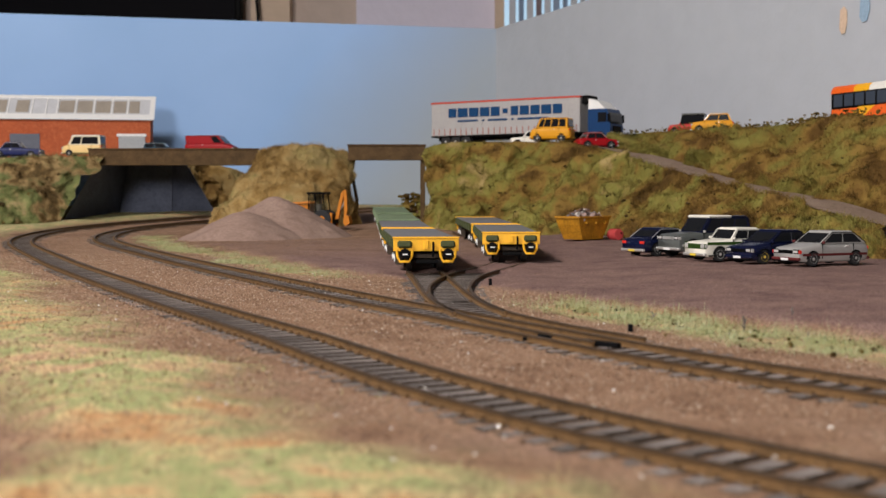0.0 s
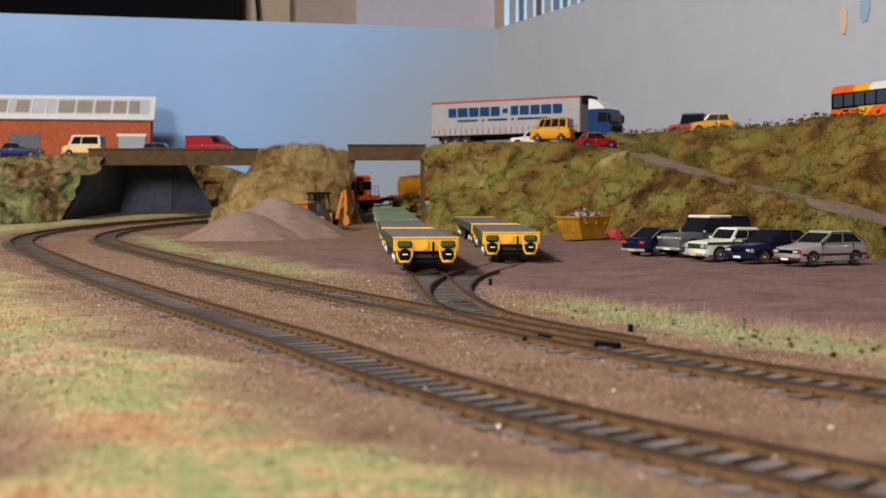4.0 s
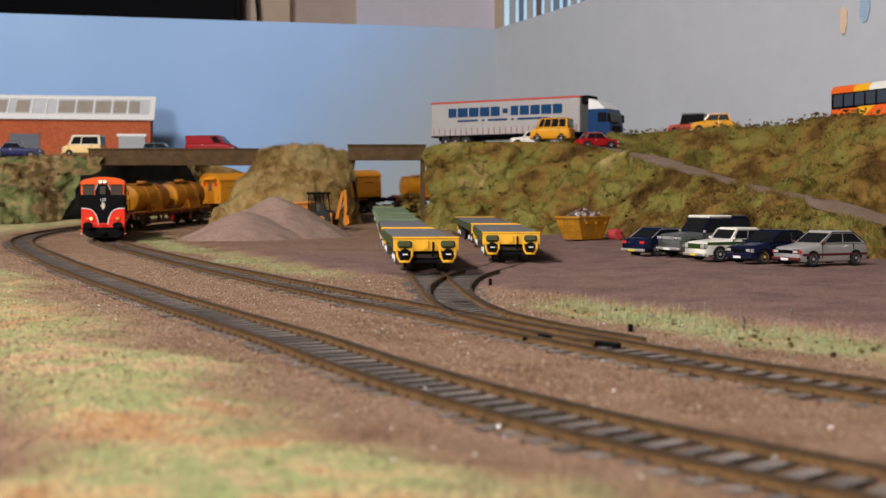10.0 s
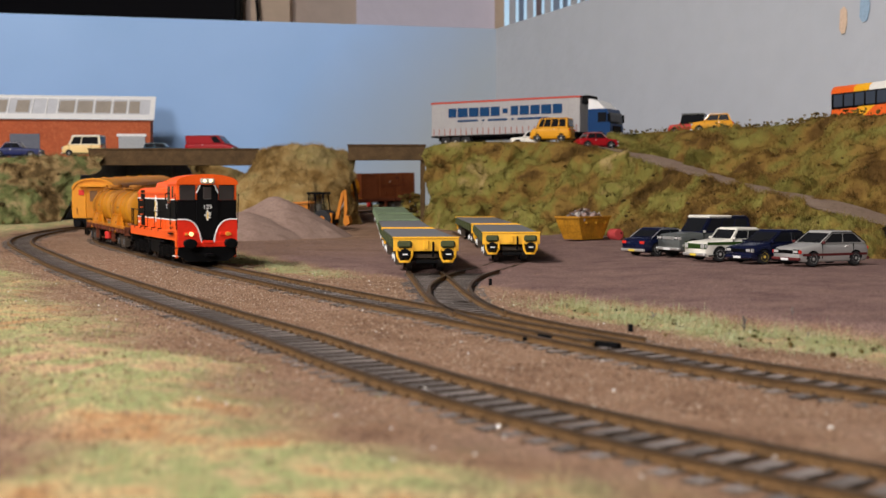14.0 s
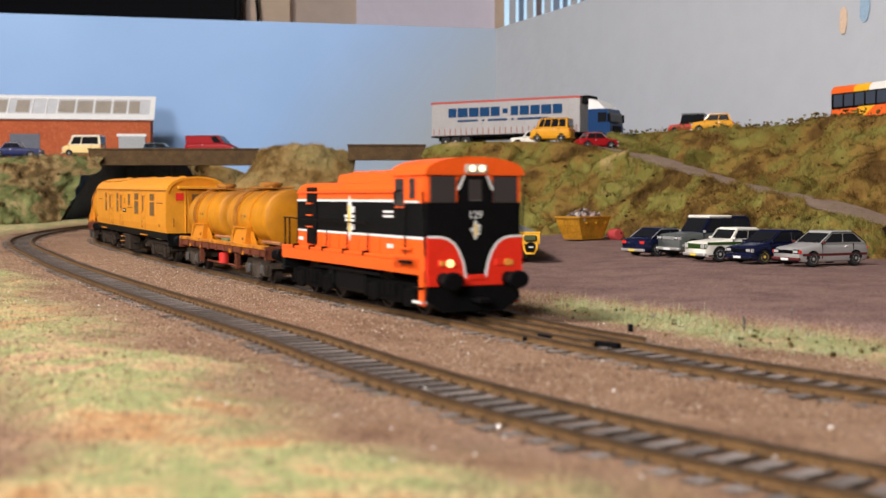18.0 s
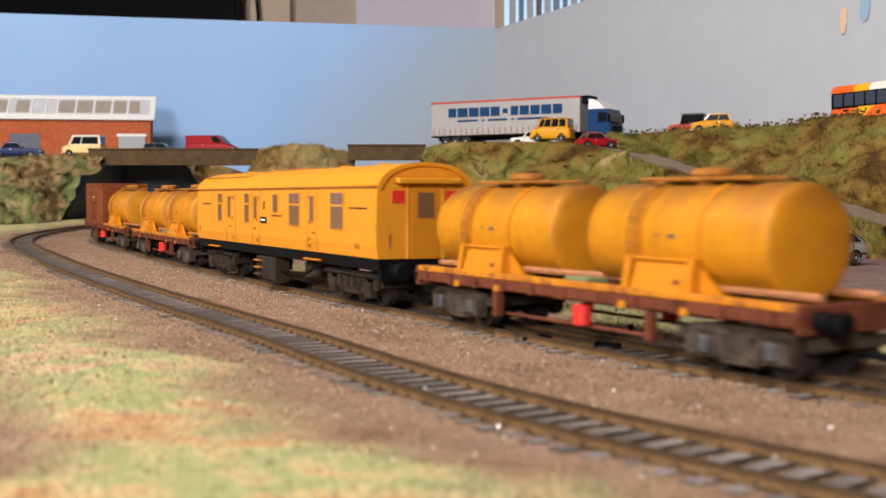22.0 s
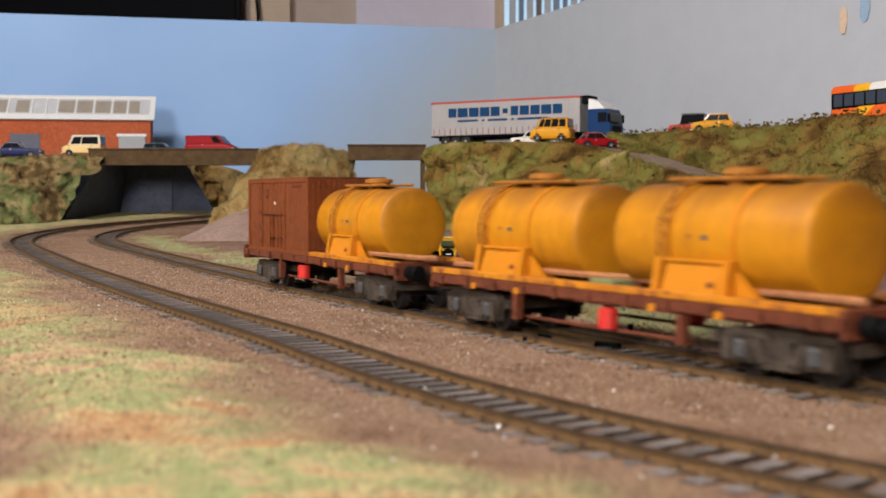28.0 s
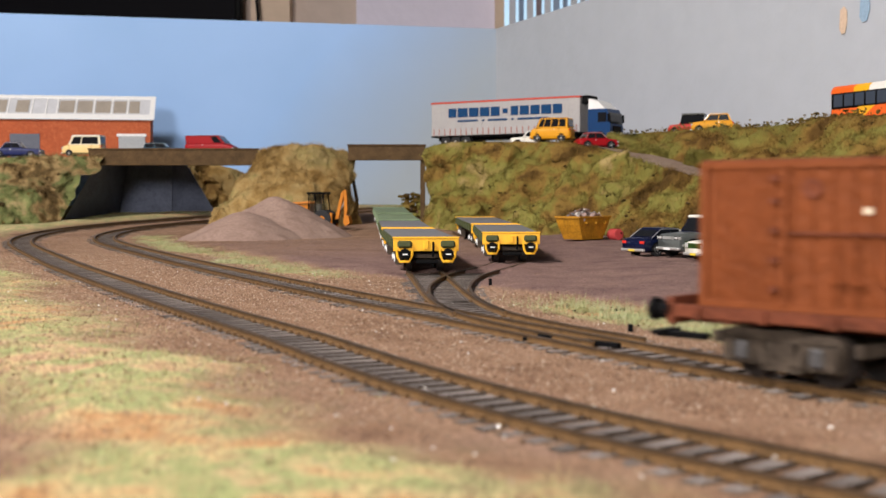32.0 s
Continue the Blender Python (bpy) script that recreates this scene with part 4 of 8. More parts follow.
        for x0, x1, z0, z1 in ((0.0462, 0.0528, 0.0352, 0.0442), (0.0572, 0.0612, 0.0378, 0.0442)):
            part("window_frame", boxed(x0 - 0.0004, x1 + 0.0004, *sorted((y, y + sg * 0.0002)), z0 - 0.0004, z1 + 0.0004), M["orange"], e)
            part("side_window", boxed(x0, x1, *sorted((y, y + sg * 0.0004)), z0, z1, 0.0001), M["glass"], e, "dark glazed side window")
        rod(e, "door_rail", [(0.0545, sg * 0.0176, 0.020), (0.0545, sg * 0.0176, 0.036)], 0.0003, M["black"])
        rod(e, "grab_rail", [(F - 0.0005, sg * 0.0172, 0.0200), (F - 0.0005, sg * 0.0180, 0.0400)], 0.0003, M["black"])
        for z in (0.0172, 0.0215):
            part("door_step", boxed(0.0500, 0.0590, *sorted((y, y + sg * 0.0010)), z, z + 0.0008), M["black"] if z < 0.02 else M["orange"], e)
        rod(e, "mirror_arm", [(0.0500, sg * 0.0172, 0.0405), (0.0500, sg * 0.0192, 0.0400), (0.0500, sg * 0.0192, 0.0360)], 0.0004, M["black"])
    # front end
    part("front_plate", boxed(cx1 - 0.0002, F - 0.0003, -0.0168, 0.0168, 0.0110, 0.0366, 0.0004), M["black"], e)
    part("front_upper", boxed(cx1 - 0.0002, F - 0.0005, -0.0168, 0.0168, 0.0366, 0.0456, 0.0003), M["orange"], e)
    part("nose_column", prismed([(-0.0060, 0.0110), (0.0060, 0.0110), (0.0060, 0.0430), (0.0038, 0.0462), (-0.0038, 0.0462), (-0.0060, 0.0430)], cx1, F + 0.0004, "x"), M["black"], e)
    curve_ = [(0.0168, 0.0258), (0.0125, 0.0258), (0.0098, 0.0252), (0.0076, 0.0237), (0.0058, 0.0212), (0.0045, 0.0180), (0.0038, 0.0148), (0.0036, 0.0128)]
    for sg in (-1, 1):
        part("red_panel", prismed([(sg * 0.0168, 0.0106), (sg * 0.0168, 0.0258)] + [(sg * a, b) for a, b in curve_[1:]] + [(sg * 0.0036, 0.0106)], F - 0.0008, F + 0.0007, "x"), M["red"], e, "bright red nose panel")
        part("whisker", tubed([(F + 0.0006, sg * a, b) for a, b in curve_], 0.00042, 6), M["white"], e, "white curved lining")
        part("lamp_box", boxed(F, F + 0.0014, *sorted((sg * 0.0066, sg * 0.0134)), 0.0164, 0.0188, 0.0004), M["red"], e)
        part("headlight", lathed([(F + 0.0014, 0.0013), (F + 0.0020, 0.0011)], "x", 14, (0, sg * (0.0094 if sg < 0 else 0.0110), 0.0176)), M["lamp_warm"] if sg < 0 else M["amber"], e)
        part("marker_lamp", lathed([(F + 0.0014, 0.0009), (F + 0.0018, 0.0008)], "x", 12, (0, sg * 0.0122, 0.0176)), M["amber"], e)
        part("front_window", boxed(F - 0.0006, F + 0.0000, *sorted((sg * 0.0066, sg * 0.0155)), 0.0364, 0.0449, 0.0003), M["glass"], e, "dark glazed cab window")
        part("window_lining", tubed([(F + 0.0004, sg * 0.0061, 0.0405), (F + 0.0004, sg * 0.0040, 0.0450)], 0.0004, 5), M["white"], e)
        buffer_(e, F, 1, sg * 0.0115, 0.0124, 0.0029, 0.0076, 1.35)
        buffer_(e, R, -1, sg * 0.0115, 0.0124, 0.0036, 0.0070, 1.0)
        part("top_light", lathed([(F + 0.0016, 0.0010), (F + 0.0019, 0.0010), (F + 0.0021, 0.0006)], "x", 16, (0, sg * 0.0017, 0.0472)), M["lamp_dim"], e, "lit headlamp")
    part("light_box", boxed(F - 0.001, F + 0.0016, -0.0040, 0.0040, 0.0456, 0.0486, 0.0006), M["lamp_off"], e)
    part("red_bar", boxed(F - 0.0008, F + 0.0009, -0.0168, 0.0168, 0.0104, 0.0136, 0.0003), M["red"], e)
    part("coupling_socket", boxed(F + 0.0006, F + 0.0018, -0.0030, 0.0030, 0.0122, 0.0140, 0.0003), M["red"], e)
    part("centre_window", boxed(F - 0.0002, F + 0.0008, -0.0026, 0.0026, 0.0368, 0.0440, 0.0006), M["glass"], e, "dark glazed cab window")
    part("front_skirt", prismed([(-0.0160, 0.0106), (-0.0165, 0.0060), (-0.0110, 0.0022), (0.0110, 0.0022), (0.0165, 0.0060), (0.0160, 0.0106)], F - 0.0030, F - 0.0002, "x"), M["black"], e)
    part("rear_beam", boxed(R - 0.001, R + 0.002, -0.0165, 0.0165, 0.0085, 0.0137, 0.0003), M["black"], e)
    part("coupling", boxed(F, F + 0.007, -0.0020, 0.0020, 0.0052, 0.0068, 0.0003), M["black"], e)
    part("coupling", boxed(R - 0.012, R, -0.0020, 0.0020, 0.0052, 0.0068, 0.0003), M["black"], e)
    part("underframe", boxed(R + 0.004, F - 0.006, -0.0060, 0.0060, 0.0100, 0.0178), M["black"], e)
    lettering("running_number", "129", 0.0034, Matrix.Translation((F + 0.00045, 0, 0.0326)) @ pose(0, 0, 0, 90, 0, 90), M["white"], e)
    emblem(e, Matrix.Translation((F + 0.0004, 0, 0.0280)) @ pose(0, 0, 0, 0, 0, -90), 0.0034)
    bs = [bogie(e, 0.0370, 0.0290, 0.0066, 0.0290, "coil"), bogie(e, -0.0370, 0.0290, 0.0066, 0.0290, "coil")]
    return e, bs


M["deck_yellow"] = blend_mat("worn_deck_yellow", [(0.55, 0.205, 0.010), (0.44, 0.145, 0.012), (0.19, 0.060, 0.020)], 70, rough=0.65, bump=0.2, dist=0.0002, grit=(0.85, 1.1))


def flat_frame(e, L, deck, side, w=0.0165):
    """Bogie flat: side sills, headstocks, cross members, deck edge, buffers."""
    h = L / 2
    for sg in (-1, 1):
        part("side_sill", boxed(-h, h, *sorted((sg * (w - 0.0016), sg * w)), 0.0124, 0.0152, 0.0002), M["rust"], e, "rust brown side sill")
        part("deck_edge", boxed(-h + 0.002 if side > 0 else 0.002, h - 0.002, *sorted((sg * (w - 0.0026), sg * (w + 0.0002))), 0.0153, 0.0170, 0.0002), deck, e)
        for k in range(11):
            x = -h + 0.008 + k * (L - 0.016) / 10
            part("stake_pocket", boxed(x - 0.0008, x + 0.0008, *sorted((sg * w, sg * (w + 0.0007))), 0.0122, 0.0150), M["rust"], e)
        for x in (-0.034, 0.034):
            part("bracket", boxed(x - 0.0012, x + 0.0012, *sorted((sg * (w - 0.002), sg * w)), 0.0050, 0.0119), M["rust"], e)
        part("truss_rod", tubed([(-0.034, sg * (w - 0.004), 0.0056), (0.034, sg * (w - 0.004), 0.0056)], 0.0005), M["rust"], e)
        part("brake_cylinder", lathed([(0.0058, 0.0018), (0.0062, 0.0024), (0.0108, 0.0024), (0.0112, 0.0018)], "z", 14, (0.005 if side > 0 else -0.010, sg * (w - 0.0022), 0)), M["fire_red"], e, "bright red cylinder under the sill")
        for k in (-1, 1):
            buffer_(e, k * h, k, sg * 0.0114, 0.0134, 0.0027, 0.0066)
    for k in (-1, 1):
        part("headstock", boxed(*sorted((k * (h - 0.0018), k * h)), -w, w, 0.0108, 0.0168, 0.0002), M["rust"], e)
        part("coupling", boxed(*sorted((k * h, k * (h + 0.0135))), -0.0016, 0.0016, 0.0058, 0.0072, 0.0003), M["black"], e)
        part("coupling_loop", boxed(*sorted((k * (h + 0.010), k * (h + 0.0128))), -0.0045, 0.0045, 0.0064, 0.0076, 0.0003), M["black"], e)
    for k in range(7):
        x = -h + 0.012 + k * (L - 0.024) / 6
        part("cross_member", boxed(x - 0.0014, x + 0.0014, -w + 0.0015, w - 0.0015, 0.0120, 0.0158), M["rust"], e)
    for y in (-0.005, 0.005):
        part("centre_sill", boxed(-h + 0.001, h - 0.001, y - 0.0012, y + 0.0012, 0.0105, 0.0160), M["rust"], e)


def tank(e, x, deck):
    """Horizontal tank with dished ends, straps, saddle, manway, walkway and ladder."""
    r, hl, zc, seg = 0.0130, 0.0320, 0.0286, 40
    t = part("tank_barrel", lathed([(-hl - 0.0012, 0.0001), (-hl - 0.0010, r * 0.45), (-hl - 0.0003, r * 0.80), (-hl + 0.0002, r * 0.93), (-hl + 0.0007, r * 0.985), (-hl + 0.0014, r), (hl - 0.0014, r), (hl - 0.0007, r * 0.985), (hl - 0.0002, r * 0.93), (hl + 0.0003, r * 0.80), (hl + 0.0010, r * 0.45), (hl + 0.0012, 0.0001)], "x", seg, (x, 0, zc)), M["barrel"], e, "yellow tank with rust stained top", smooth=True)
    for q in (-0.0105, 0.0105):
        part("strap", lathed([(q - 0.0008, r), (q - 0.0008, r + 0.0004), (q + 0.0008, r + 0.0004), (q + 0.0008, r)], "x", seg, (x, 0, zc), cap=False), M["tank"], t)
    part("manway", lathed([(zc + r - 0.001, 0.0042), (zc + r + 0.0018, 0.0042), (zc + r + 0.0019, 0.0052), (zc + r + 0.0032, 0.0050), (zc + r + 0.0036, 0.0030)], "z", 16, (x + 0.001, 0, 0)), M["weathered"], t, "rust stained manway lid")
    part("walkway", boxed(x - 0.020, x + 0.020, -0.0050, 0.0050, zc + r + 0.0004, zc + r + 0.0010), M["weathered"], t)
    for sg in (-1, 1):
        part("walkway_rail", tubed([(x - 0.020, sg * 0.005, zc + r + 0.0010), (x + 0.020, sg * 0.005, zc + r + 0.0010)], 0.00045), M["weathered"], t)
        # ladder that follows the barrel
        for q in (-0.0135, -0.0105):
            part("ladder_rail", tubed([(x + q, sg * (math.cos(a) * (r + 0.0013)), zc + math.sin(a) * (r + 0.0013)) for a in np.linspace(-0.55, 1.25, 9)], 0.0003, 5), M["weathered"], t)
        for a in np.linspace(-0.5, 1.2, 9):
            part("ladder_rung", tubed([(x - 0.0135, sg * math.cos(a) * (r + 0.0013), zc + math.sin(a) * (r + 0.0013)), (x - 0.0105, sg * math.cos(a) * (r + 0.0013), zc + math.sin(a) * (r + 0.0013))], 0.00025, 4), M["weathered"], t)
        # saddle plate, gusset and foot
        part("saddle_plate", prismed([(sg * 0.0158, 0.0150), (sg * 0.0162, 0.0165), (sg * 0.0138, 0.0238), (sg * 0.0128, 0.0238), (sg * 0.0142, 0.0165), (sg * 0.0142, 0.0150)], x - 0.0095, x + 0.0085, "x"), M["tank"], t)
        part("saddle_cap", boxed(x - 0.0105, x + 0.0095, *sorted((sg * 0.0122, sg * 0.0146)), 0.0236, 0.0244, 0.0002), M["tank"], t)
        for q in (-0.0125, 0.0100):
            part("saddle_leg", prismed([(sg * 0.0164, 0.0120), (sg * 0.0168, 0.0120), (sg * 0.0146, 0.0245), (sg * 0.0120, 0.0245), (sg * 0.0120, 0.0165)], x + q - 0.0009, x + q + 0.0013, "x"), M["tank"], t)
        part("gusset", prismed([(x + 0.0113, 0.0160), (x + 0.0190, 0.0160), (x + 0.0113, 0.0225)], *sorted((sg * 0.0118, sg * 0.0130))), M["tank"], t)
        part("hatch_hole", lathed([(sg * 0.0150, 0.0014), (sg * 0.01555, 0.0012)], "y", 12, (x + 0.0062, 0, 0.0185)), M["rust"], t)
        part("hazard_plate", boxed(x + 0.0005, x + 0.0025, *sorted((sg * 0.0125, sg * 0.01315)), 0.0288, 0.0298), M["axlebox"], t)
        part("stencil", boxed(x - 0.0045, x - 0.0027, *sorted((sg * 0.0125, sg * 0.01312)), 0.0290, 0.0300), M["weathered"], t)
    part("cradle", boxed(x - 0.0165, x + 0.0140, -0.0120, 0.0120, 0.0150, 0.0185), M["tank"], t)
    return t


def build_tank_wagon():
    e = empty("tank_wagon", Matrix(), "rust brown bogie flat wagon with two yellow spray tanks", "wagon", "spray train wagons")
    flat_frame(e, 0.164, M["deck_yellow"], 1)
    for x in (-0.0435, 0.0365):
        tank(e, x, None)
    for y in (-0.0085, 0.0085):
        part("pipe", tubed([(-0.080, y, 0.0178), (-0.004, y, 0.0182), (0.004, y * 0.8, 0.0182), (0.080, y, 0.0178)], 0.0009), M["pipe"], e)
    part("valve_box", boxed(-0.005, 0.005, -0.013, -0.006, 0.0160, 0.0178, 0.0003), mat("olive_valve", (0.16, 0.19, 0.08), 0.6), e)
    bs = [bogie(e, 0.0600, 0.0190, 0.0054, 0.0275, "cast"), bogie(e, -0.0600, 0.0190, 0.0054, 0.0275, "cast")]
    return e, bs


def build_container_wagon():
    e = empty("container_wagon", Matrix(), "rust brown flat wagon with a brown container and one yellow tank", "wagon", "spray train wagons")
    flat_frame(e, 0.172, M["deck_yellow"], -1)
    for o in e.children:
        o.location.x -= 0.004
    tank(e, 0.028, None)
    part("pipe", tubed([(0.028, -0.0085, 0.0178), (0.080, -0.0085, 0.0182), (0.094, -0.007, 0.0186)], 0.0009), M["pipe"], e)
    # container with corrugated walls, side door, locking bars
    x0, x1, w, z0, z1 = -0.0815, -0.0030, 0.0160, 0.0153, 0.0457
    c = part("container", boxed(x0, x1, -w, w, z0, z1, 0.0003), M["oxide"], e, "brown ribbed steel container")
    for sg in (-1, 1):
        y = sg * w
        for xx in (x0 + 0.0008, x1 - 0.0008):
            part("corner_post", boxed(xx - 0.0010, xx + 0.0010, *sorted((y, y + sg * 0.0006)), z0, z1), M["oxide"], c)
        for zz in (z0 + 0.0008, z1 - 0.0007):
            part("side_rail", boxed(x0, x1, *sorted((y, y + sg * 0.0005)), zz - 0.0008, zz + 0.0007), M["oxide"], c)
        for k in range(34):
            x = x0 + 0.004 + k * 0.00215
            if -0.0660 < x < -0.0285 + 0.003 and k % 2:
                continue
            if x < x1 - 0.003:
                part("rib", prismed([(x - 0.00045, y), (x + 0.00045, y), (x + 0.00025, y + sg * 0.0004), (x - 0.00025, y + sg * 0.0004)], z0 + 0.0015, z1 - 0.0014, "z"), M["oxide"], c)
        for x in (-0.0620, -0.0315):
            part("door_frame", boxed(x - 0.0006, x + 0.0006, *sorted((y, y + sg * 0.0007)), z0 + 0.001, z1 - 0.001), M["oxide"], c)
        for x in (-0.0500, -0.0460, -0.0400, -0.0360):
            rod(c, "locking_bar", [(x, y + sg * 0.0009, z0 + 0.002), (x, y + sg * 0.0009, z0 + 0.0150)], 0.0003, M["oxide"])
            part("bar_catch", boxed(x - 0.0013, x + 0.0013, *sorted((y, y + sg * 0.0014)), z0 + 0.0060, z0 + 0.0066), M["oxide"], c)
        part("door_rail", boxed(-0.0610, -0.0325, *sorted((y, y + sg * 0.0008)), z0 + 0.0155, z0 + 0.0161), M["rust"], c)
        for z in (0.019, 0.025, 0.031, 0.037, 0.0415):
            part("hinge", boxed(-0.0650, -0.0632, *sorted((y, y + sg * 0.0010)), z, z + 0.0012), M["rust"], c)
        part("vent", lathed([(y, 0.0021), (y + sg * 0.0005, 0.0021), (y + sg * 0.0005, 0.0014), (y + sg * 0.0003, 0.0004)], "y", 16, (-0.0560, 0, 0.0400)), M["rust"], c)
        for z in (0.0350,):
            part("data_label", boxed(-0.0450, -0.0437, *sorted((y, y + sg * 0.0005)), z, z + 0.0013), M["cream"], c)
        part("data_label", boxed(-0.0240, -0.0105, *sorted((y, y + sg * 0.0005)), 0.0425, 0.0431), M["rust"], c)
    for xe, sx in ((x0, -1), (x1, 1)):
        for k in range(14):
            y = -0.0140 + k * 0.00215
            part("end_rib", boxed(*sorted((xe, xe + sx * 0.0004)), y - 0.0004, y + 0.0004, z0 + 0.0015, z1 - 0.0014), M["oxide"], c)
    part("end_rail", boxed(x0, x1, -w - 0.0003, w + 0.0003, z1, z1 + 0.0004), M["rust"], c)
    bs = [bogie(e, 0.0560, 0.0190, 0.0054, 0.0275, "cast"), bogie(e, -0.0620, 0.0190, 0.0054, 0.0275, "cast")]
    return e, bs


def build_coach():
    e = empty("coach", Matrix(), "plain yellow bogie brake coach with dark underframe", "coach")
    L, w = 0.1205, 0.0180
    # body section: tumblehome sides, elliptical roof
    side = [(-w + 0.0006, 0.0174), (-w, 0.0215), (-w, 0.0330), (-w + 0.0004, 0.0418)]
    roof = [(-0.0173, 0.0430), (-0.0160, 0.0452), (-0.0134, 0.0472), (-0.0097, 0.0488), (-0.005, 0.0498), (0, 0.0501)]
    half = side + roof
    prof = half + [(-a, b) for a, b in half[-2::-1]]
    body = part("body", prismed(prof, -L, L, "x"), M["yellow"], e, "yellow painted body")
    gut = [(-0.0182, 0.0417), (-0.0176, 0.0417), (-0.0176, 0.0422), (-0.0182, 0.0422)]
    for sg in (-1, 1):
        part("gutter", prismed([(sg * a, b) for a, b in gut], -L, L, "x"), M["weathered"], e)
        part("solebar", boxed(-L, L, *sorted((sg * 0.0150, sg * 0.0172)), 0.0134, 0.0174, 0.0002), M["black"], e)
        y = sg * w

        def window(x, wd, z0, z1, split):
            f_ = part("window", boxed(x - wd / 2 - 0.0005, x + wd / 2 + 0.0005, *sorted((y - sg * 0.0001, y + sg * 0.00025)), z0 - 0.0005, z1 + 0.0005, 0.0001), M["yellow"], e)
            if split:
                part("pane", boxed(x - wd / 2, x + wd / 2, *sorted((y, y + sg * 0.00035)), z0, z0 + (z1 - z0) * 0.62), M["pane"], f_)
                for k in (-1, 1):
                    part("sliding_light", boxed(*sorted((x + k * 0.0003, x + k * wd / 2)), *sorted((y, y + sg * 0.00035)), z0 + (z1 - z0) * 0.68, z1), M["pane"], f_)
            else:
                part("pane", boxed(x - wd / 2, x + wd / 2, *sorted((y, y + sg * 0.00035)), z0, z1), M["pane"], f_)
        for x, wd, z0, z1, sp in ((0.0832, 0.0125, 0.0268, 0.0398, True), (0.0560, 0.0042, 0.0290, 0.0385, False), (0.0352, 0.0122, 0.0270, 0.0398, True), (0.0105, 0.0062, 0.0320, 0.0393, False),
                              (-0.0178, 0.0046, 0.0290, 0.0385, False), (-0.0312, 0.0066, 0.0270, 0.0398, True), (-0.0598, 0.0044, 0.0290, 0.0385, False), (-0.0762, 0.0066, 0.0270, 0.0398, True)):
            window(x, wd, z0, z1, sp)
        for x in (0.0505, 0.0615, -0.0232, -0.0124, -0.0500, -0.0655):
            part("door_seam", boxed(x - 0.00015, x + 0.00015, *sorted((y, y + sg * 0.0001)), 0.0175, 0.0412), M["weathered"], e)
        for x, z in ((0.0580, 0.0245), (-0.0195, 0.0245), (-0.0580, 0.0245), (0.0530, 0.0222)):
            part("door_handle", boxed(x - 0.0014, x + 0.0014, *sorted((y, y + sg * 0.0006)), z, z + 0.0005), M["weathered"], e)
        for x in (0.0535, -0.0155, -0.0540):
            for z in (0.0190, 0.0280, 0.0375):
                part("hinge", boxed(x - 0.0004, x + 0.0004, *sorted((y, y + sg * 0.0005)), z, z + 0.0012), M["weathered"], e)
        for x, wd, z in ((0.1040, 0.0165, 0.0342), (-0.1010, 0.0150, 0.0348), (0.0120, 0.0140, 0.0303)):
            part("stencil_line", boxed(x - wd / 2, x + wd / 2, *sorted((y, y + sg * 0.0002)), z, z + 0.0005), M["rust"], e)
        part("number_plate", boxed(-0.0105, -0.0020, *sorted((y, y + sg * 0.0003)), 0.0272, 0.0298), M["black"], e)
        part("number_bar", boxed(-0.0090, -0.0035, *sorted((y + sg * 0.0002, y + sg * 0.0004)), 0.0281, 0.0289), M["white"], e)
        for k in range(4):
            part("crest", boxed(-0.0068 + (k % 2) * 0.0010, -0.0052 + (k % 2) * 0.0010, *sorted((y, y + sg * 0.0003)), 0.0330 + k * 0.0009, 0.0336 + k * 0.0009), M["black"], e)
        part("data_panel", boxed(0.1010, 0.1050, *sorted((y, y + sg * 0.0002)), 0.0205, 0.0222), M["weathered"], e)
        part("data_panel", boxed(-0.1160, -0.1135, *sorted((y, y + sg * 0.0002)), 0.0215, 0.0240), M["weathered"], e)
        # step boards, battery box with treads
        for x in (0.0560, -0.0880):
            part("step_board", boxed(x - 0.0085, x + 0.0085, *sorted((sg * 0.0165, sg * 0.0186)), 0.0142, 0.0148), M["tank"], e)
        part("battery_box", boxed(-0.0215, 0.0045, *sorted((sg * 0.0095, sg * 0.0168)), 0.0026, 0.0128, 0.0005), M["truck_dust"], e)
        for z in (0.0045, 0.0075, 0.0105):
            part("tread", boxed(-0.0205, -0.0120, *sorted((sg * 0.0166, sg * 0.0184)), z, z + 0.0006), M["weathered"] if z > 0.006 else M["bogie"], e)
        part("truss", tubed([(-0.055, sg * 0.0140, 0.0128), (-0.035, sg * 0.0140, 0.0070), (0.035, sg * 0.0140, 0.0070), (0.055, sg * 0.0140, 0.0128)], 0.0006), M["black"], e)
        part("vacuum_cylinder", lathed([(0.0060, 0.0036), (0.0120, 0.0036)], "z", 14, (0.030, sg * 0.008, 0)), M["bogie"], e)
    for sx in (-1, 1):
        xe = sx * L
        part("roof_rim", prismed([(q[0] * 1.01, q[1] + 0.0001) for q in prof[3:-3]] + [(q[0] * 0.93, q[1] - 0.0012) for q in prof[-4:2:-1]], *sorted((xe - sx * 0.0005, xe + sx * 0.0013)), "x"), M["yellow"], e)
        part("end_door", boxed(*sorted((xe, xe + sx * 0.0006)), -0.0052, 0.0052, 0.0172, 0.0432, 0.0002), M["tank"], e)
        part("door_pane", boxed(*sorted((xe + sx * 0.0006, xe + sx * 0.0010)), -0.0030, 0.0030, 0.0312, 0.0398), M["pane"], e)
        part("end_step", boxed(*sorted((xe, xe + sx * 0.0045)), -0.0115, 0.0115, 0.0428, 0.0446, 0.0003), M["yellow"], e)
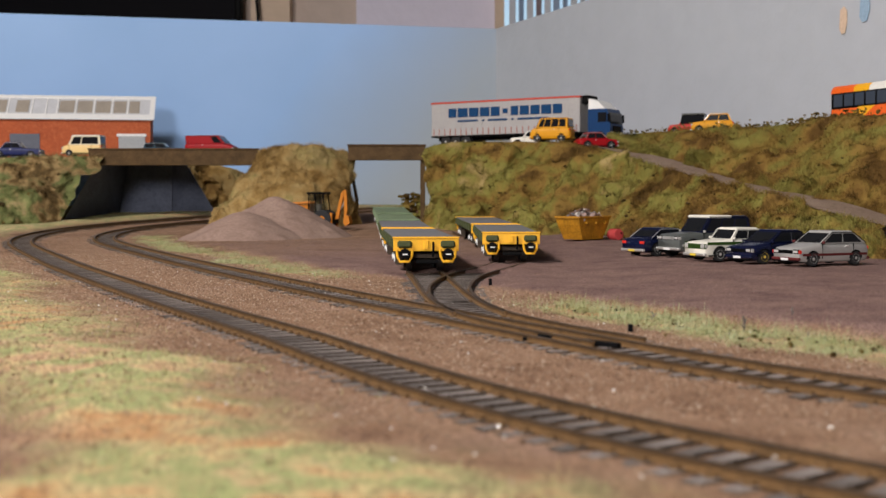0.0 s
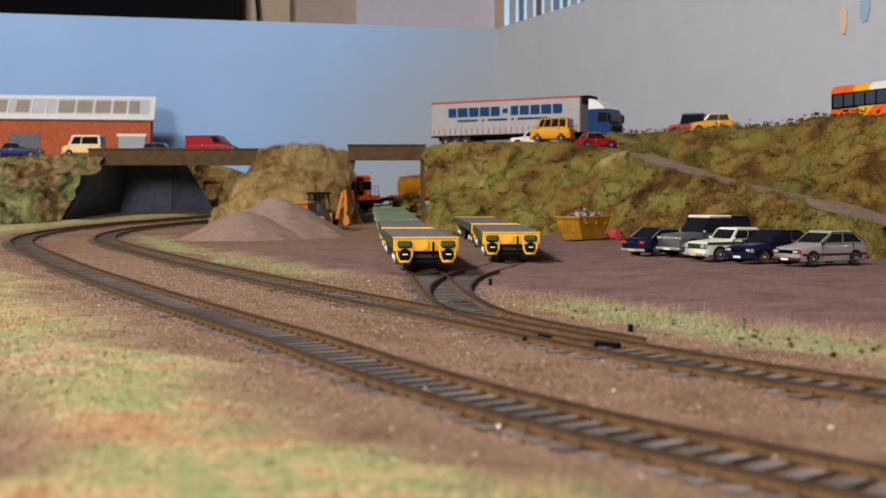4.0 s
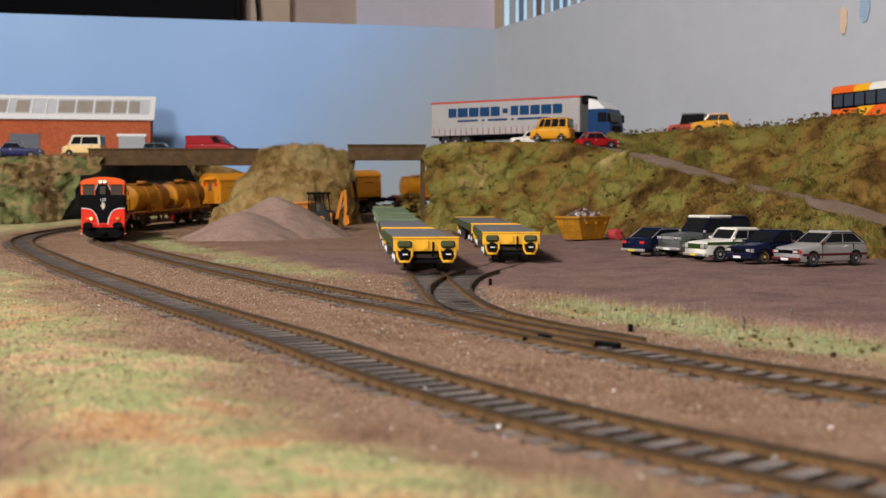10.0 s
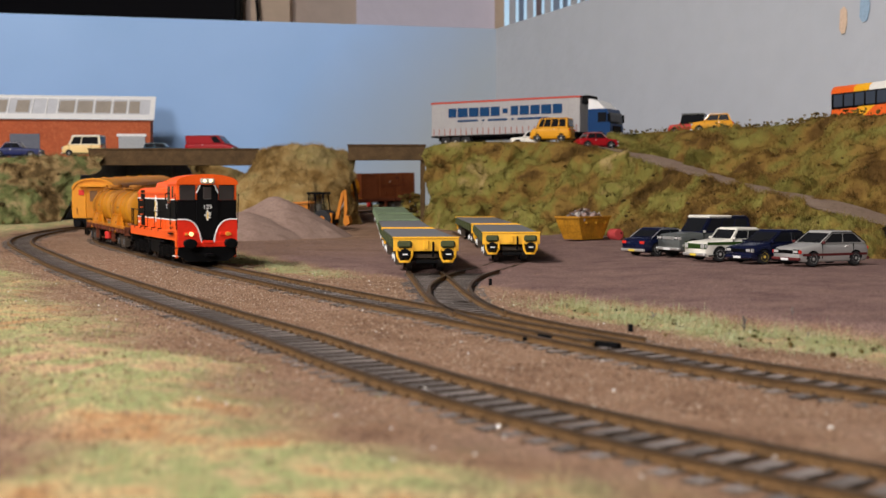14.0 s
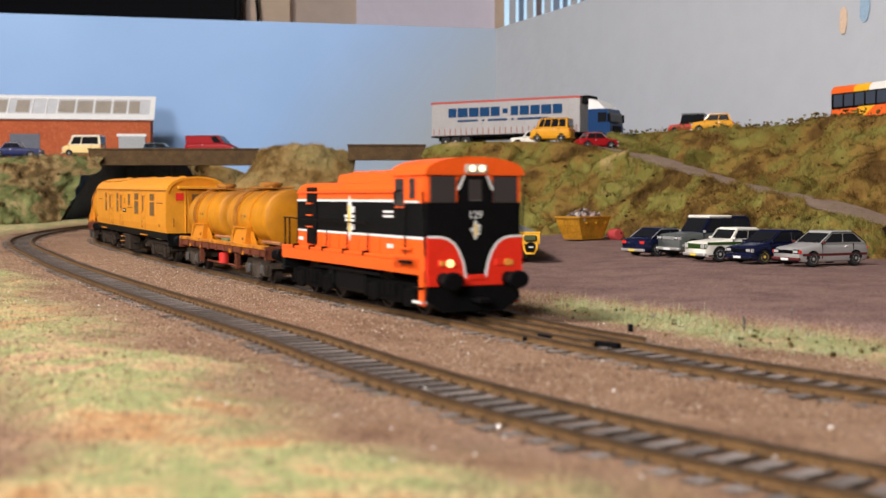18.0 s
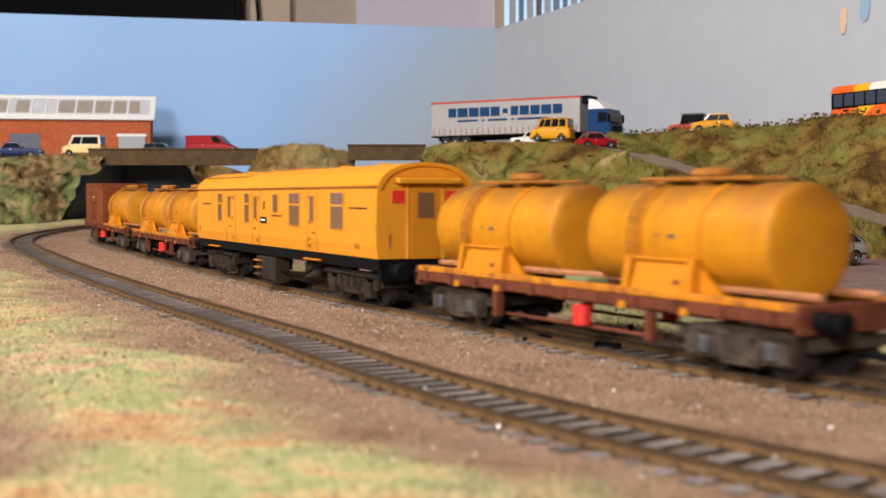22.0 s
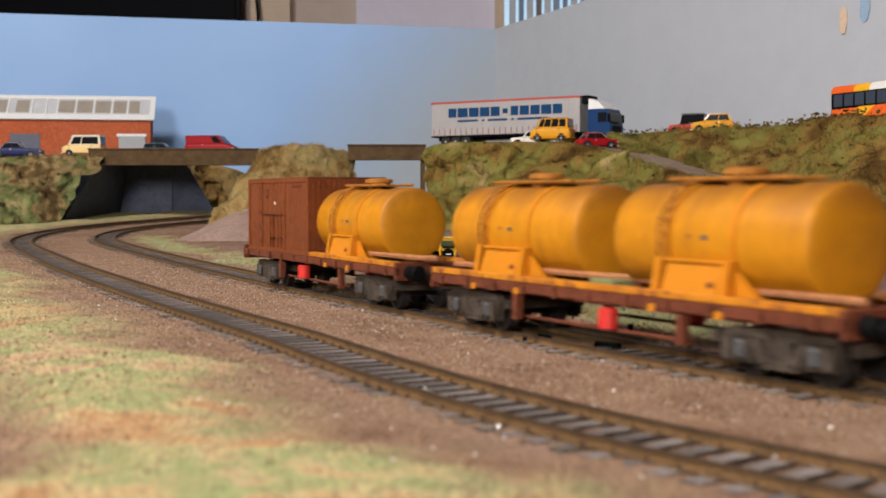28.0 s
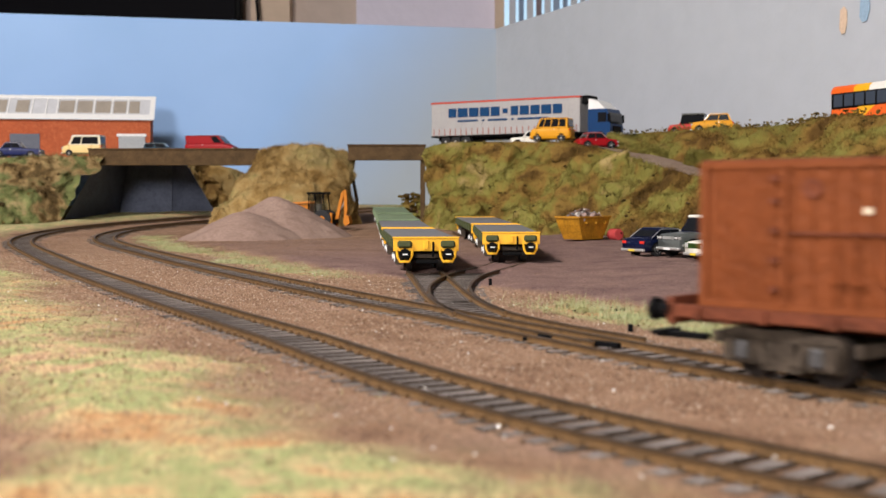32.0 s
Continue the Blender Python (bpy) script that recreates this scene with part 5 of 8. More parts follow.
        for sg in (-1, 1):
            part("tail_panel", boxed(*sorted((xe, xe + sx * 0.0005)), *sorted((sg * 0.0078, sg * 0.0122)), 0.0362, 0.0405), M["red_lens"], e, "square red panel")
            part("end_handrail", tubed([(xe + sx * 0.0008, sg * 0.0138, 0.021), (xe + sx * 0.0008, sg * 0.0138, 0.026)], 0.0003), M["weathered"], e)
            buffer_(e, xe, sx, sg * 0.0115, 0.0134, 0.0034, 0.0078)
            part("corner_pillar", tubed([(xe + sx * 0.0003, sg * 0.0066, 0.0172), (xe + sx * 0.0003, sg * 0.0066, 0.0430)], 0.0005), M["yellow"], e)
        part("headstock", boxed(*sorted((xe - sx * 0.002, xe)), -0.0165, 0.0165, 0.0098, 0.0168, 0.0002), M["black"], e)
        part("coupling", boxed(*sorted((xe, xe + sx * 0.0120)), -0.0016, 0.0016, 0.0058, 0.0072, 0.0003), M["black"], e)
    for x in (-0.085, -0.045, 0.0, 0.045, 0.085):
        part("roof_vent", prismed([(x - 0.0022, 0.0496), (x + 0.0022, 0.0496), (x + 0.0014, 0.0506), (x - 0.0014, 0.0506)], -0.0016, 0.0016), M["yellow"], e)
    part("roof_conduit", tubed([(-0.118, -0.0132, 0.0475), (-0.045, -0.0132, 0.0475), (-0.028, -0.0055, 0.0498), (0.02, -0.0050, 0.0499)], 0.0004), M["weathered"], e)
    part("floor_frame", boxed(-L + 0.002, L - 0.002, -0.0150, 0.0150, 0.0130, 0.0168), M["black"], e)
    bs = [bogie(e, 0.0880, 0.0340, 0.0064, 0.0290, "beam"), bogie(e, -0.0880, 0.0340, 0.0064, 0.0290, "beam")]
    return e, bs


TRAIN = []
loco, b_ = build_loco()
TRAIN.append((loco, -0.069, 0.0370, b_))
wagon_a, b_ = build_tank_wagon()
TRAIN.append((wagon_a, -0.245, 0.0600, b_))
coach, b_ = build_coach()
TRAIN.append((coach, -0.475, 0.0880, b_))
wagon_b = copy_thing(wagon_a, Matrix())
TRAIN.append((wagon_b, -0.704, 0.0600, sorted([o for o in wagon_b.children if o.name.startswith("bogie")], key=lambda o: -o.matrix_basis.translation.x)))
wagon_c, b_ = build_container_wagon()
TRAIN.append((wagon_c, -0.894, 0.0590, b_, -0.003))
# ---------- bridges ----------
def girder(name, x0, x1, y, z0, z1, label, thick=0.012):
    e = empty(name, pose(0, 0, 0), label, "bridge")
    part("beam", boxed(x0, x1, y, y + thick, z0, z1, 0.0004), M["girder"], e)
    part("top_flange", boxed(x0 - 0.0008, x1 + 0.0008, y - 0.0016, y + thick, z1 - 0.0018, z1, 0.0003), M["girder"], e)
    part("bottom_flange", boxed(x0 - 0.0008, x1 + 0.0008, y - 0.0016, y + thick, z0, z0 + 0.0018, 0.0003), M["girder"], e)
    return e


bridge = girder("road_bridge", -0.4214, -0.2201, 1.45, 0.0803, 0.1005, "dark brown girder bridge carrying the road over the tracks")
part("deck", boxed(-0.4214, -0.2201, 1.462, 1.62, 0.0905, 0.0935), M["girder"], bridge)
part("abutment", prismed([(-0.440, 0.010), (-0.425, 0.0905), (-0.356, 0.0905), (-0.356, 0.010)], 1.60, 1.612), M["slate"], bridge, "dark slate coloured abutment wall")
for nm, base, top in (("side_wall", [(-0.440, 1.40), (-0.428, 1.606)], [(-0.408, 1.455), (-0.413, 1.606)]), ("wing_wall", [(-0.357, 1.603), (-0.300, 1.640)], [(-0.357, 1.603), (-0.343, 1.615)])):
    bm = bmesh.new()
    ring = []
    for off in (0.0, 0.004):
        ring.append([(base[0][0], base[0][1] + off, 0.010), (base[1][0], base[1][1] + off, 0.010), (top[1][0], top[1][1] + off, 0.0905), (top[0][0], top[0][1] + off, 0.0905)])
    vs = loft(bm, ring, True)
    bm.faces.new(vs[0])
    bm.faces.new(vs[1][::-1])
    part(nm, bm, M["slate"], bridge, "dark slate coloured sloping wall")
small = girder("rail_bridge", -0.1075, -0.0203, 1.38, 0.0843, 0.1022, "short brown girder bridge over the siding")
part("post", boxed(-0.0258, -0.0203, 1.384, 1.392, 0.012, 0.0843, 0.0003), M["girder"], small)
part("post", prismed([(-0.1075, 0.0843), (-0.1050, 0.0843), (-0.0965, 0.040), (-0.0965, 0.012), (-0.1000, 0.012), (-0.1000, 0.040)], 1.384, 1.392), M["girder"], small)
part("deck", boxed(-0.1075, -0.0203, 1.392, 1.43, 0.0960, 0.0985), M["girder"], small)


# ---------- sand heap ----------
def heap(name, humps, label):
    xs = np.linspace(-0.265, -0.055, 120)
    ys = np.linspace(0.99, 1.26, 110)
    X, Y = np.meshgrid(xs, ys)
    Z = np.full_like(X, -1.0)
    for cx, cy, h, slope in humps:
        d = np.hypot(X - cx, (Y - cy) * 0.9)
        Z = np.maximum(Z, h - slope * (np.sqrt(d * d + 0.010 ** 2) - 0.010))
    nn = np.vectorize(lambda x, y: nz(x, y, 60, 2.0))(X, Y)
    Z = np.maximum(Z + nn * 0.0016, -0.002) + rise(Y)
    tagged(grid_mesh(name, np.stack([X, Y, Z], -1), M["sand"]), label, "sand mound")


heap("sand_mound", [(-0.153, 1.12, 0.0385, 0.60), (-0.174, 1.065, 0.0265, 0.52)], "pinkish grey mound of fine sand")


# ---------- siding wagons ----------
M["deck_grey"] = mat("grey_deck", (0.155, 0.155, 0.160), 0.6, var=0.12, scale=120)
M["wagon_yellow"] = mat("wagon_yellow", (0.86, 0.45, 0.025), 0.45, var=0.08, scale=120, bump=0.04)
M["olive"] = mat("olive_green", (0.055, 0.065, 0.020), 0.6, var=0.2)
M["deck_green"] = mat("pale_green_deck", (0.17, 0.23, 0.13), 0.7, var=0.25, scale=90)


def flat_wagon(deck, body, label, ends=None):
    e = empty("flat_wagon", Matrix(), label, "wagon", "flat wagons on the sidings")
    h, w = 0.083, 0.0167
    part("deck", boxed(-h, h - 0.0012, -w + 0.0004, w - 0.0004, 0.0160, 0.0176, 0.0002), deck, e)
    for sg in (-1, 1):
        part("side_rail", boxed(-h, h, *sorted((sg * (w - 0.0012), sg * w)), 0.0118, 0.0174, 0.0003), body, e)
        for k in range(9):
            x = -h + 0.010 + k * 0.0182
            part("stake_pocket", boxed(x - 0.0010, x + 0.0010, *sorted((sg * w, sg * (w + 0.0008))), 0.0125, 0.0168), body, e)
    for k in (-1, 1):
        part("headstock", boxed(*sorted((k * (h - 0.0015), k * (h + 0.0002))), -w, w, 0.0108, 0.0180, 0.0003), ends or M["wagon_yellow"], e, "" if ends else "bright yellow headstock")
        part("cap_strip", boxed(*sorted((k * (h - 0.0028), k * (h + 0.0006))), -w - 0.0003, w + 0.0003, 0.0172, 0.0181, 0.0002), ends or M["wagon_yellow"], e)
        part("hook_plate", boxed(*sorted((k * h, k * (h + 0.0010))), -0.0012, 0.0012, 0.0118, 0.0162, 0.0002), M["wagon_yellow"], e)
        part("brake_pipe", tubed([(k * (h + 0.0012), 0.0035, 0.0155), (k * (h + 0.0022), 0.0035, 0.0110), (k * (h + 0.0020), 0.0032, 0.0080)], 0.0006), M["black"], e)
        part("coupling", boxed(*sorted((k * h, k * (h + 0.008))), -0.0022, 0.0022, 0.0050, 0.0066, 0.0003), M["black"], e)
        part("coupling_loop", boxed(*sorted((k * (h + 0.006), k * (h + 0.0085))), -0.0055, 0.0055, 0.0050, 0.0068, 0.0003), M["black"], e)
        for sg in (-1, 1):
            y = sg * 0.0110
            part("buffer_pad", boxed(*sorted((k * h, k * (h + 0.0022))), y - 0.0037, y + 0.0037, 0.0125, 0.0162, 0.0009), M["olive"], e, "dark olive buffer pad")
            part("step_loop", tubed([(k * (h + 0.0008), y - 0.0040, 0.0118), (k * (h + 0.0010), y - 0.0036, 0.0080), (k * (h + 0.0012), y - 0.0024, 0.0056), (k * (h + 0.0012), y + 0.0024, 0.0056), (k * (h + 0.0010), y + 0.0036, 0.0080), (k * (h + 0.0008), y + 0.0040, 0.0118)], 0.0007, 6), M["wagon_yellow"], e, "yellow foot stirrup")
            part("stirrup_tread", boxed(*sorted((k * h, k * (h + 0.0022))), y - 0.0026, y + 0.0026, 0.0050, 0.0058, 0.0002), M["wagon_yellow"], e)
            part("buffer_shank", lathed([(k * h, 0.0018), (k * (h + 0.0034), 0.0018), (k * (h + 0.0036), 0.0026), (k * (h + 0.0044), 0.0024)], "x", 14, (0, y, 0.0098)), M["black"], e)
            part("lamp_iron", boxed(*sorted((k * (h + 0.0036), k * (h + 0.0048))), y - 0.0013, y + 0.0013, 0.0091, 0.0097), M["white"], e)
    part("underframe", boxed(-h + 0.004, h - 0.004, -0.0065, 0.0065, 0.0095, 0.0160), M["black"], e)
    for x in (0.055, -0.055):
        b = bogie(e, x, 0.0250, 0.0062, 0.0285, "cast")
        for sg in (-1, 1):
            for k in (-1, 1):
                part("wheel_face", lathed([(sg * 0.0145, 0.0020), (sg * 0.0156, 0.0018), (sg * 0.0158, 0.0008)], "y", 14, (k * 0.0125, 0, 0.0062)), M["white"], b, "white axle cap")
    return e


def on_line(line, y_front, back):
    """Pose on a siding for a wagon whose front stands at depth y_front; back is the way along the line to its middle."""
    L = np.concatenate([[0], np.cumsum(np.linalg.norm(np.diff(line, axis=0), axis=1))])
    s0 = np.interp(y_front, line[:, 1], L) + back

    def p(q):
        return np.interp(q, L, line[:, 0]), np.interp(q, L, line[:, 1])
    (x1, y1), (x0, y0) = p(s0 - 0.055), p(s0 + 0.055)
    z1, z0 = float(rise(y1)), float(rise(y0))
    return pose((x0 + x1) / 2, (y0 + y1) / 2, (z0 + z1) / 2 + 0.0046, 0, math.degrees(-math.atan2(z1 - z0, 0.11)), math.degrees(math.atan2(y1 - y0, x1 - x0)))


fw = flat_wagon(M["deck_grey"], M["olive"], "yellow flat wagon with a grey deck, empty")
fw.matrix_basis = on_line(SIDING, 0.618, 0.083)
copy_thing(fw, on_line(SIDING, 0.620, 0.083 + 0.176))
fw2 = flat_wagon(M["deck_grey"], M["olive"], "flat wagon with a grey deck and yellow ends, empty")
fw2.matrix_basis = on_line(SIDING_2, 0.705, 0.083)
copy_thing(fw2, on_line(SIDING_2, 0.705, 0.083 + 0.176))
fw3 = flat_wagon(M["deck_green"], M["deck_green"], "pale green flat wagon standing under the bridge, empty", M["deck_green"])
fw3.matrix_basis = on_line(SIDING, 0.620, 0.083 + 0.352)
copy_thing(fw3, on_line(SIDING, 0.620, 0.083 + 0.528))


# ---------- road vehicles: x forward, z from the ground ----------
PAINT = {}


def paint(name, col, rough=0.4, metal=0.0):
    if name not in PAINT:
        PAINT[name] = mat(name, col, rough, metal, var=0.05, scale=200, bump=0.02, spec=0.45 if rough < 0.32 else 0.18)
    return PAINT[name]


M["lens"] = mat("clear_lens", (0.42, 0.41, 0.39), 0.12, var=0.04, bump=0)
M["tyre"] = mat("tyre_rubber", (0.018, 0.018, 0.019), 0.8, var=0.2)
M["chrome"] = mat("chrome_trim", (0.66, 0.65, 0.62), 0.3, 0.6, var=0.05, bump=0)
M["car_glass"] = glass_mat("car_glass", (0.010, 0.011, 0.013), 0.10, 0.3)
M["plate_yellow"] = mat("plate_yellow", (0.75, 0.55, 0.05), 0.5, var=0.03, bump=0)


def clear_pane(name, gloss):
    """Thin clear sheet: mostly see-through, a little mirror."""
    m = bpy.data.materials.new(name)
    m.use_nodes = True
    nt = m.node_tree
    t = nt.nodes.new("ShaderNodeBsdfTransparent")
    t.inputs[0].default_value = (0.72, 0.74, 0.74, 1)
    g = nt.nodes.new("ShaderNodeBsdfGlossy")
    g.inputs["Roughness"].default_value = 0.08
    x = nt.nodes.new("ShaderNodeMixShader")
    x.inputs[0].default_value = gloss
    nt.links.new(t.outputs[0], x.inputs[1])
    nt.links.new(g.outputs[0], x.inputs[2])
    nt.links.new(x.outputs[0], nt.nodes["Material Output"].inputs[0])
    return m


M["clear_pane"] = clear_pane("clear_pane", 0.12)


def plate(bm, quad, out, t=0.0002):
    """A thin pane on four corners, pushed out by t."""
    q = [Vector(p) for p in quad]
    n = Vector(out).normalized() * t
    lo = [bm.verts.new(p - n * 0.3) for p in q]
    hi = [bm.verts.new(p + n) for p in q]
    bm.faces.new(lo[::-1])
    bm.faces.new(hi)
    for i in range(4):
        bm.faces.new((lo[i], lo[(i + 1) % 4], hi[(i + 1) % 4], hi[i]))
    return bm


def inset_quad(q, a, b, c, d):
    """A quad within q: a..b across, c..d up, each 0 to 1; q runs bottom left, bottom right, top right, top left."""
    q = [Vector(p) for p in q]

    def P(u, v):
        lo, hi = q[0].lerp(q[1], u), q[3].lerp(q[2], u)
        return lo.lerp(hi, v)
    return [P(a, c), P(b, c), P(b, d), P(a, d)]


def rounded(bm, r):
    """Soften the hard edges of a shell."""
    bmesh.ops.recalc_face_normals(bm, faces=bm.faces[:])
    es = [q for q in bm.edges if len(q.link_faces) == 2 and q.calc_face_angle(0) > 0.35]
    bmesh.ops.bevel(bm, geom=es, offset=r, segments=2, profile=0.6, affect="EDGES", clamp_overlap=True)


def car_shell(h, w, clear, belt, hood, boot, ws, rw):
    """Lower body as a smooth skin: bowed flanks, rounded nose and tail, bonnet and boot falling away from the waist."""
    bm = bmesh.new()
    xs = [-h, -h + 0.0005, -h + 0.0016] + list(np.linspace(-h + 0.004, h - 0.004, 13)) + [h - 0.0018, h - 0.0006, h]
    rows = []
    for x in xs:
        top = float(np.interp(x, [-h, -h + 0.0016, rw, rw + 0.002, ws - 0.002, ws, (ws + h) / 2, h - 0.0020, h], [boot - 0.0016, boot, belt, belt, belt, belt, belt * 0.35 + hood * 0.65, hood, hood - 0.0013]))
        end = min(1.0, (h - abs(x)) / 0.0022)
        lo = clear + 0.0014 * (1 - end)
        wd = w * (1 - 0.05 * abs(x / h) ** 4 - 0.055 * (1 - end) ** 2)
        d = top - lo
        half = [(0.0, lo), (0.90, lo), (0.965, lo + 0.10 * d), (0.985, lo + 0.34 * d), (1.0, lo + 0.60 * d), (0.985, lo + 0.76 * d), (0.955, lo + 0.90 * d), (0.90, lo + 0.975 * d), (0.72, top + 0.0001), (0.0, top + 0.0003)]
        rows.append([(x, a * wd, z) for a, z in half] + [(x, -a * wd, z) for a, z in half[-2:0:-1]])
    vs = loft(bm, rows, True)
    bm.faces.new(vs[0])
    bm.faces.new(vs[-1][::-1])
    return bm


maroon = paint("maroon_trim", (0.10, 0.02, 0.02), 0.5)


def car(name, m, label, L, W, H, body, belt, hood, boot, ws, rw, roof_f, roof_r, doors=1, roof=None, stripe=None, wheel_r=0.0040, clear=0.0022, trim=None, category="car", front_col=None, side_split=(0.48,), tail=None, rims=None, plate_mat=None, roof_taper=0.86, glazed=True, pillar=None, roof_from=0.0, round_lamps=False):
    """L, W, H in metres; belt, hood and boot heights; ws, rw: foot of windscreen and rear window; roof_f, roof_r: ends of the roof (x from the middle)."""
    e = empty(name, m, label, category)
    h, w = L / 2, W / 2
    part("body", car_shell(h, w, clear, belt, hood, boot, ws, rw), body, e, smooth=True)
    rt = w * roof_taper
    base = [(ws, -w * 0.94), (ws, w * 0.94), (rw, w * 0.94), (rw, -w * 0.94)]
    top = [(roof_f, -rt), (roof_f, rt), (roof_r, rt), (roof_r, -rt)]
    B = [(x, y, belt - 0.0002) for x, y in base]
    T = [(x, y, H - 0.0009) for x, y in top]
    bm = bmesh.new()
    vs = loft(bm, [B, T, [(x * 0.93 + (roof_f + roof_r) * 0.035, y * 0.88, H) for x, y in top]], True)
    bm.faces.new(vs[-1])
    rounded(bm, 0.0009)
    part("cabin", bm, pillar or body, e)
    if roof is not None:
        part("roof_panel", boxed(roof_r + 0.0005 + (roof_f - roof_r) * roof_from, roof_f + 0.0008, -rt - 0.0003, rt + 0.0003, H - 0.0016, H + 0.0003, 0.0006), roof, e)
    gl = M["car_glass"]
    part("windscreen", plate(bmesh.new(), inset_quad([B[0], B[1], T[1], T[0]], 0.07, 0.93, 0.08, 0.92), (1, 0, 0.8)), gl, e, "dark tinted glass")
    part("rear_window", plate(bmesh.new(), inset_quad([B[2], B[3], T[3], T[2]], 0.08, 0.92, 0.15, 0.90), (-1, 0, 0.8)), gl, e, "dark tinted glass")
    cuts = ([0.06] if glazed else []) + list(side_split) + [0.95]
    for sg in (-1, 1):
        q = [B[3], B[0], T[0], T[3]] if sg < 0 else [B[2], B[1], T[1], T[2]]
        for a, b in zip(cuts, cuts[1:]):
            part("side_window", plate(bmesh.new(), inset_quad(q, a + 0.015, b - 0.015, 0.10, 0.90), (0, sg, 0.2)), gl, e, "dark tinted glass")
        y = sg * w
        part("sill_trim", boxed(-h * 0.92, h * 0.92, *sorted((y * 0.985, y + sg * 0.0002)), clear + (0.0032 if trim else 0.0006), clear + (0.0044 if trim else 0.0014)), trim or M["black"], e)
        for k in range(doors + 1):
            x = ws - 0.001 - k * (ws - rw - 0.004) / max(1, doors + 0.3)
            part("door_seam", boxed(x - 0.0001, x + 0.0001, *sorted((y * 0.96, y + sg * 0.0001)), clear + 0.0016, belt - 0.0002), M["black"], e)
        part("door_handle", boxed(rw + (ws - rw) * 0.42, rw + (ws - rw) * 0.42 + 0.0016, *sorted((y * 0.97, y + sg * 0.0004)), belt - 0.0018, belt - 0.0013), M["chrome"], e)
        part("wing_mirror", boxed(ws - 0.0016, ws - 0.0004, *sorted((y * 0.95, y + sg * 0.0014)), belt - 0.0002, belt + 0.0012, 0.0003), trim or body, e)
        if stripe:
            part("side_stripe", boxed(-h * 0.97, h * 0.95, *sorted((y * 0.98, y + sg * 0.00025)), belt - 0.0030, belt - 0.0014), stripe, e)
        for x in (h * 0.62, -h * 0.60):
            wl = part("wheel", lathed([(sg * (w - 0.0030), wheel_r * 0.6), (sg * (w - 0.0028), wheel_r), (sg * (w - 0.0001), wheel_r), (sg * (w + 0.0002), wheel_r * 0.90), (sg * (w + 0.0002), wheel_r * 0.68)], "y", 20, (x, 0, wheel_r)), M["tyre"], e)
            part("rim", lathed([(sg * (w - 0.0004), wheel_r * 0.68), (sg * (w + 0.0003), wheel_r * 0.60), (sg * (w - 0.0002), wheel_r * 0.50), (sg * (w + 0.0002), wheel_r * 0.22), (sg * (w + 0.0004), 0.0002)], "y", 16, (x, 0, wheel_r)), rims or M["chrome"], wl)
            part("wheel_arch", prismed([(x + math.cos(a) * wheel_r * 1.16, max(clear, wheel_r + math.sin(a) * wheel_r * 1.16)) for a in np.linspace(0, math.pi, 11)], *sorted((y * 0.9, y + sg * 0.00012))), M["black"], e)
        part("headlight_bezel", boxed(h - 0.0012, h + 0.0002, *sorted((sg * w * 0.50, sg * w * 0.92)), hood - 0.0034, hood - 0.0010, 0.0003), M["black"], e)
        if round_lamps:
            part("headlight", lathed([(h, 0.0014), (h + 0.0005, 0.0013), (h + 0.0007, 0.0006)], "x", 14, (0, sg * w * 0.72, hood - 0.0023)), M["lens"], e)
            part("lamp_ring", lathed([(h, 0.0017), (h + 0.0004, 0.0017), (h + 0.0005, 0.0014)], "x", 14, (0, sg * w * 0.72, hood - 0.0023), cap=False), M["chrome"], e)
        else:
            part("headlight", boxed(h - 0.0010, h + 0.0004, *sorted((sg * w * 0.54, sg * w * 0.86)), hood - 0.0030, hood - 0.0014, 0.0003), M["lens"], e)
        part("bonnet_crease", boxed(ws + 0.0012, h - 0.0030, *sorted((sg * w * 0.60, sg * w * 0.63)), min(hood, belt) - 0.0004, hood + 0.00018), body, e)
        part("window_gutter", tubed([(ws - 0.0002, sg * w * 0.945, belt), (roof_f, sg * (rt + 0.0002), H - 0.0008), (roof_r, sg * (rt + 0.0002), H - 0.0008), (rw + 0.0002, sg * w * 0.945, belt)], 0.00022, 5), M["chrome"] if trim is None else M["black"], e)
        part("wiper", tubed([(ws - 0.0004, sg * w * 0.15, belt + 0.0004), (ws * 0.72 + roof_f * 0.28, sg * w * 0.55, belt + (H - belt) * 0.30)], 0.00014, 4), M["black"], e)
        part("indicator", boxed(h - 0.0016, h + 0.0002, *sorted((sg * w * 0.905, sg * w * 0.965)), hood - 0.0032, hood - 0.0014, 0.0001), M["red_lens"] if trim is maroon else M["lens"], e)
        part("tail_light", boxed(-h - 0.0003, -h + 0.0010, *sorted((sg * w * 0.58, sg * w * 0.93)), boot - 0.0032, boot - 0.0015, 0.0003), M["red_lens"], e)
    gw = 0.94 if round_lamps else 0.48
    part("grille", boxed(h - 0.0010, h + 0.0002, -w * gw, w * gw, hood - 0.0038 if round_lamps else hood - 0.0032, hood - 0.0010 if round_lamps else hood - 0.0014), front_col or M["black"], e)
    for k in range(3):
        part("grille_slat", boxed(h, h + 0.00045, -w * 0.46, w * 0.46, hood - 0.0030 + k * 0.00062, hood - 0.0028 + k * 0.00062), front_col if round_lamps else M["chrome"] if trim is None or front_col is M["chrome"] else M["black"], e)
    part("valance", boxed(h - 0.0010, h + 0.0004, -w * 0.80, w * 0.80, clear, clear + 0.0007), M["black"], e)
    part("front_bumper", boxed(h - 0.0012, h + 0.0010, -w * 0.97, w * 0.97, clear + 0.0008, clear + 0.0024, 0.0005), trim or M["chrome"], e)
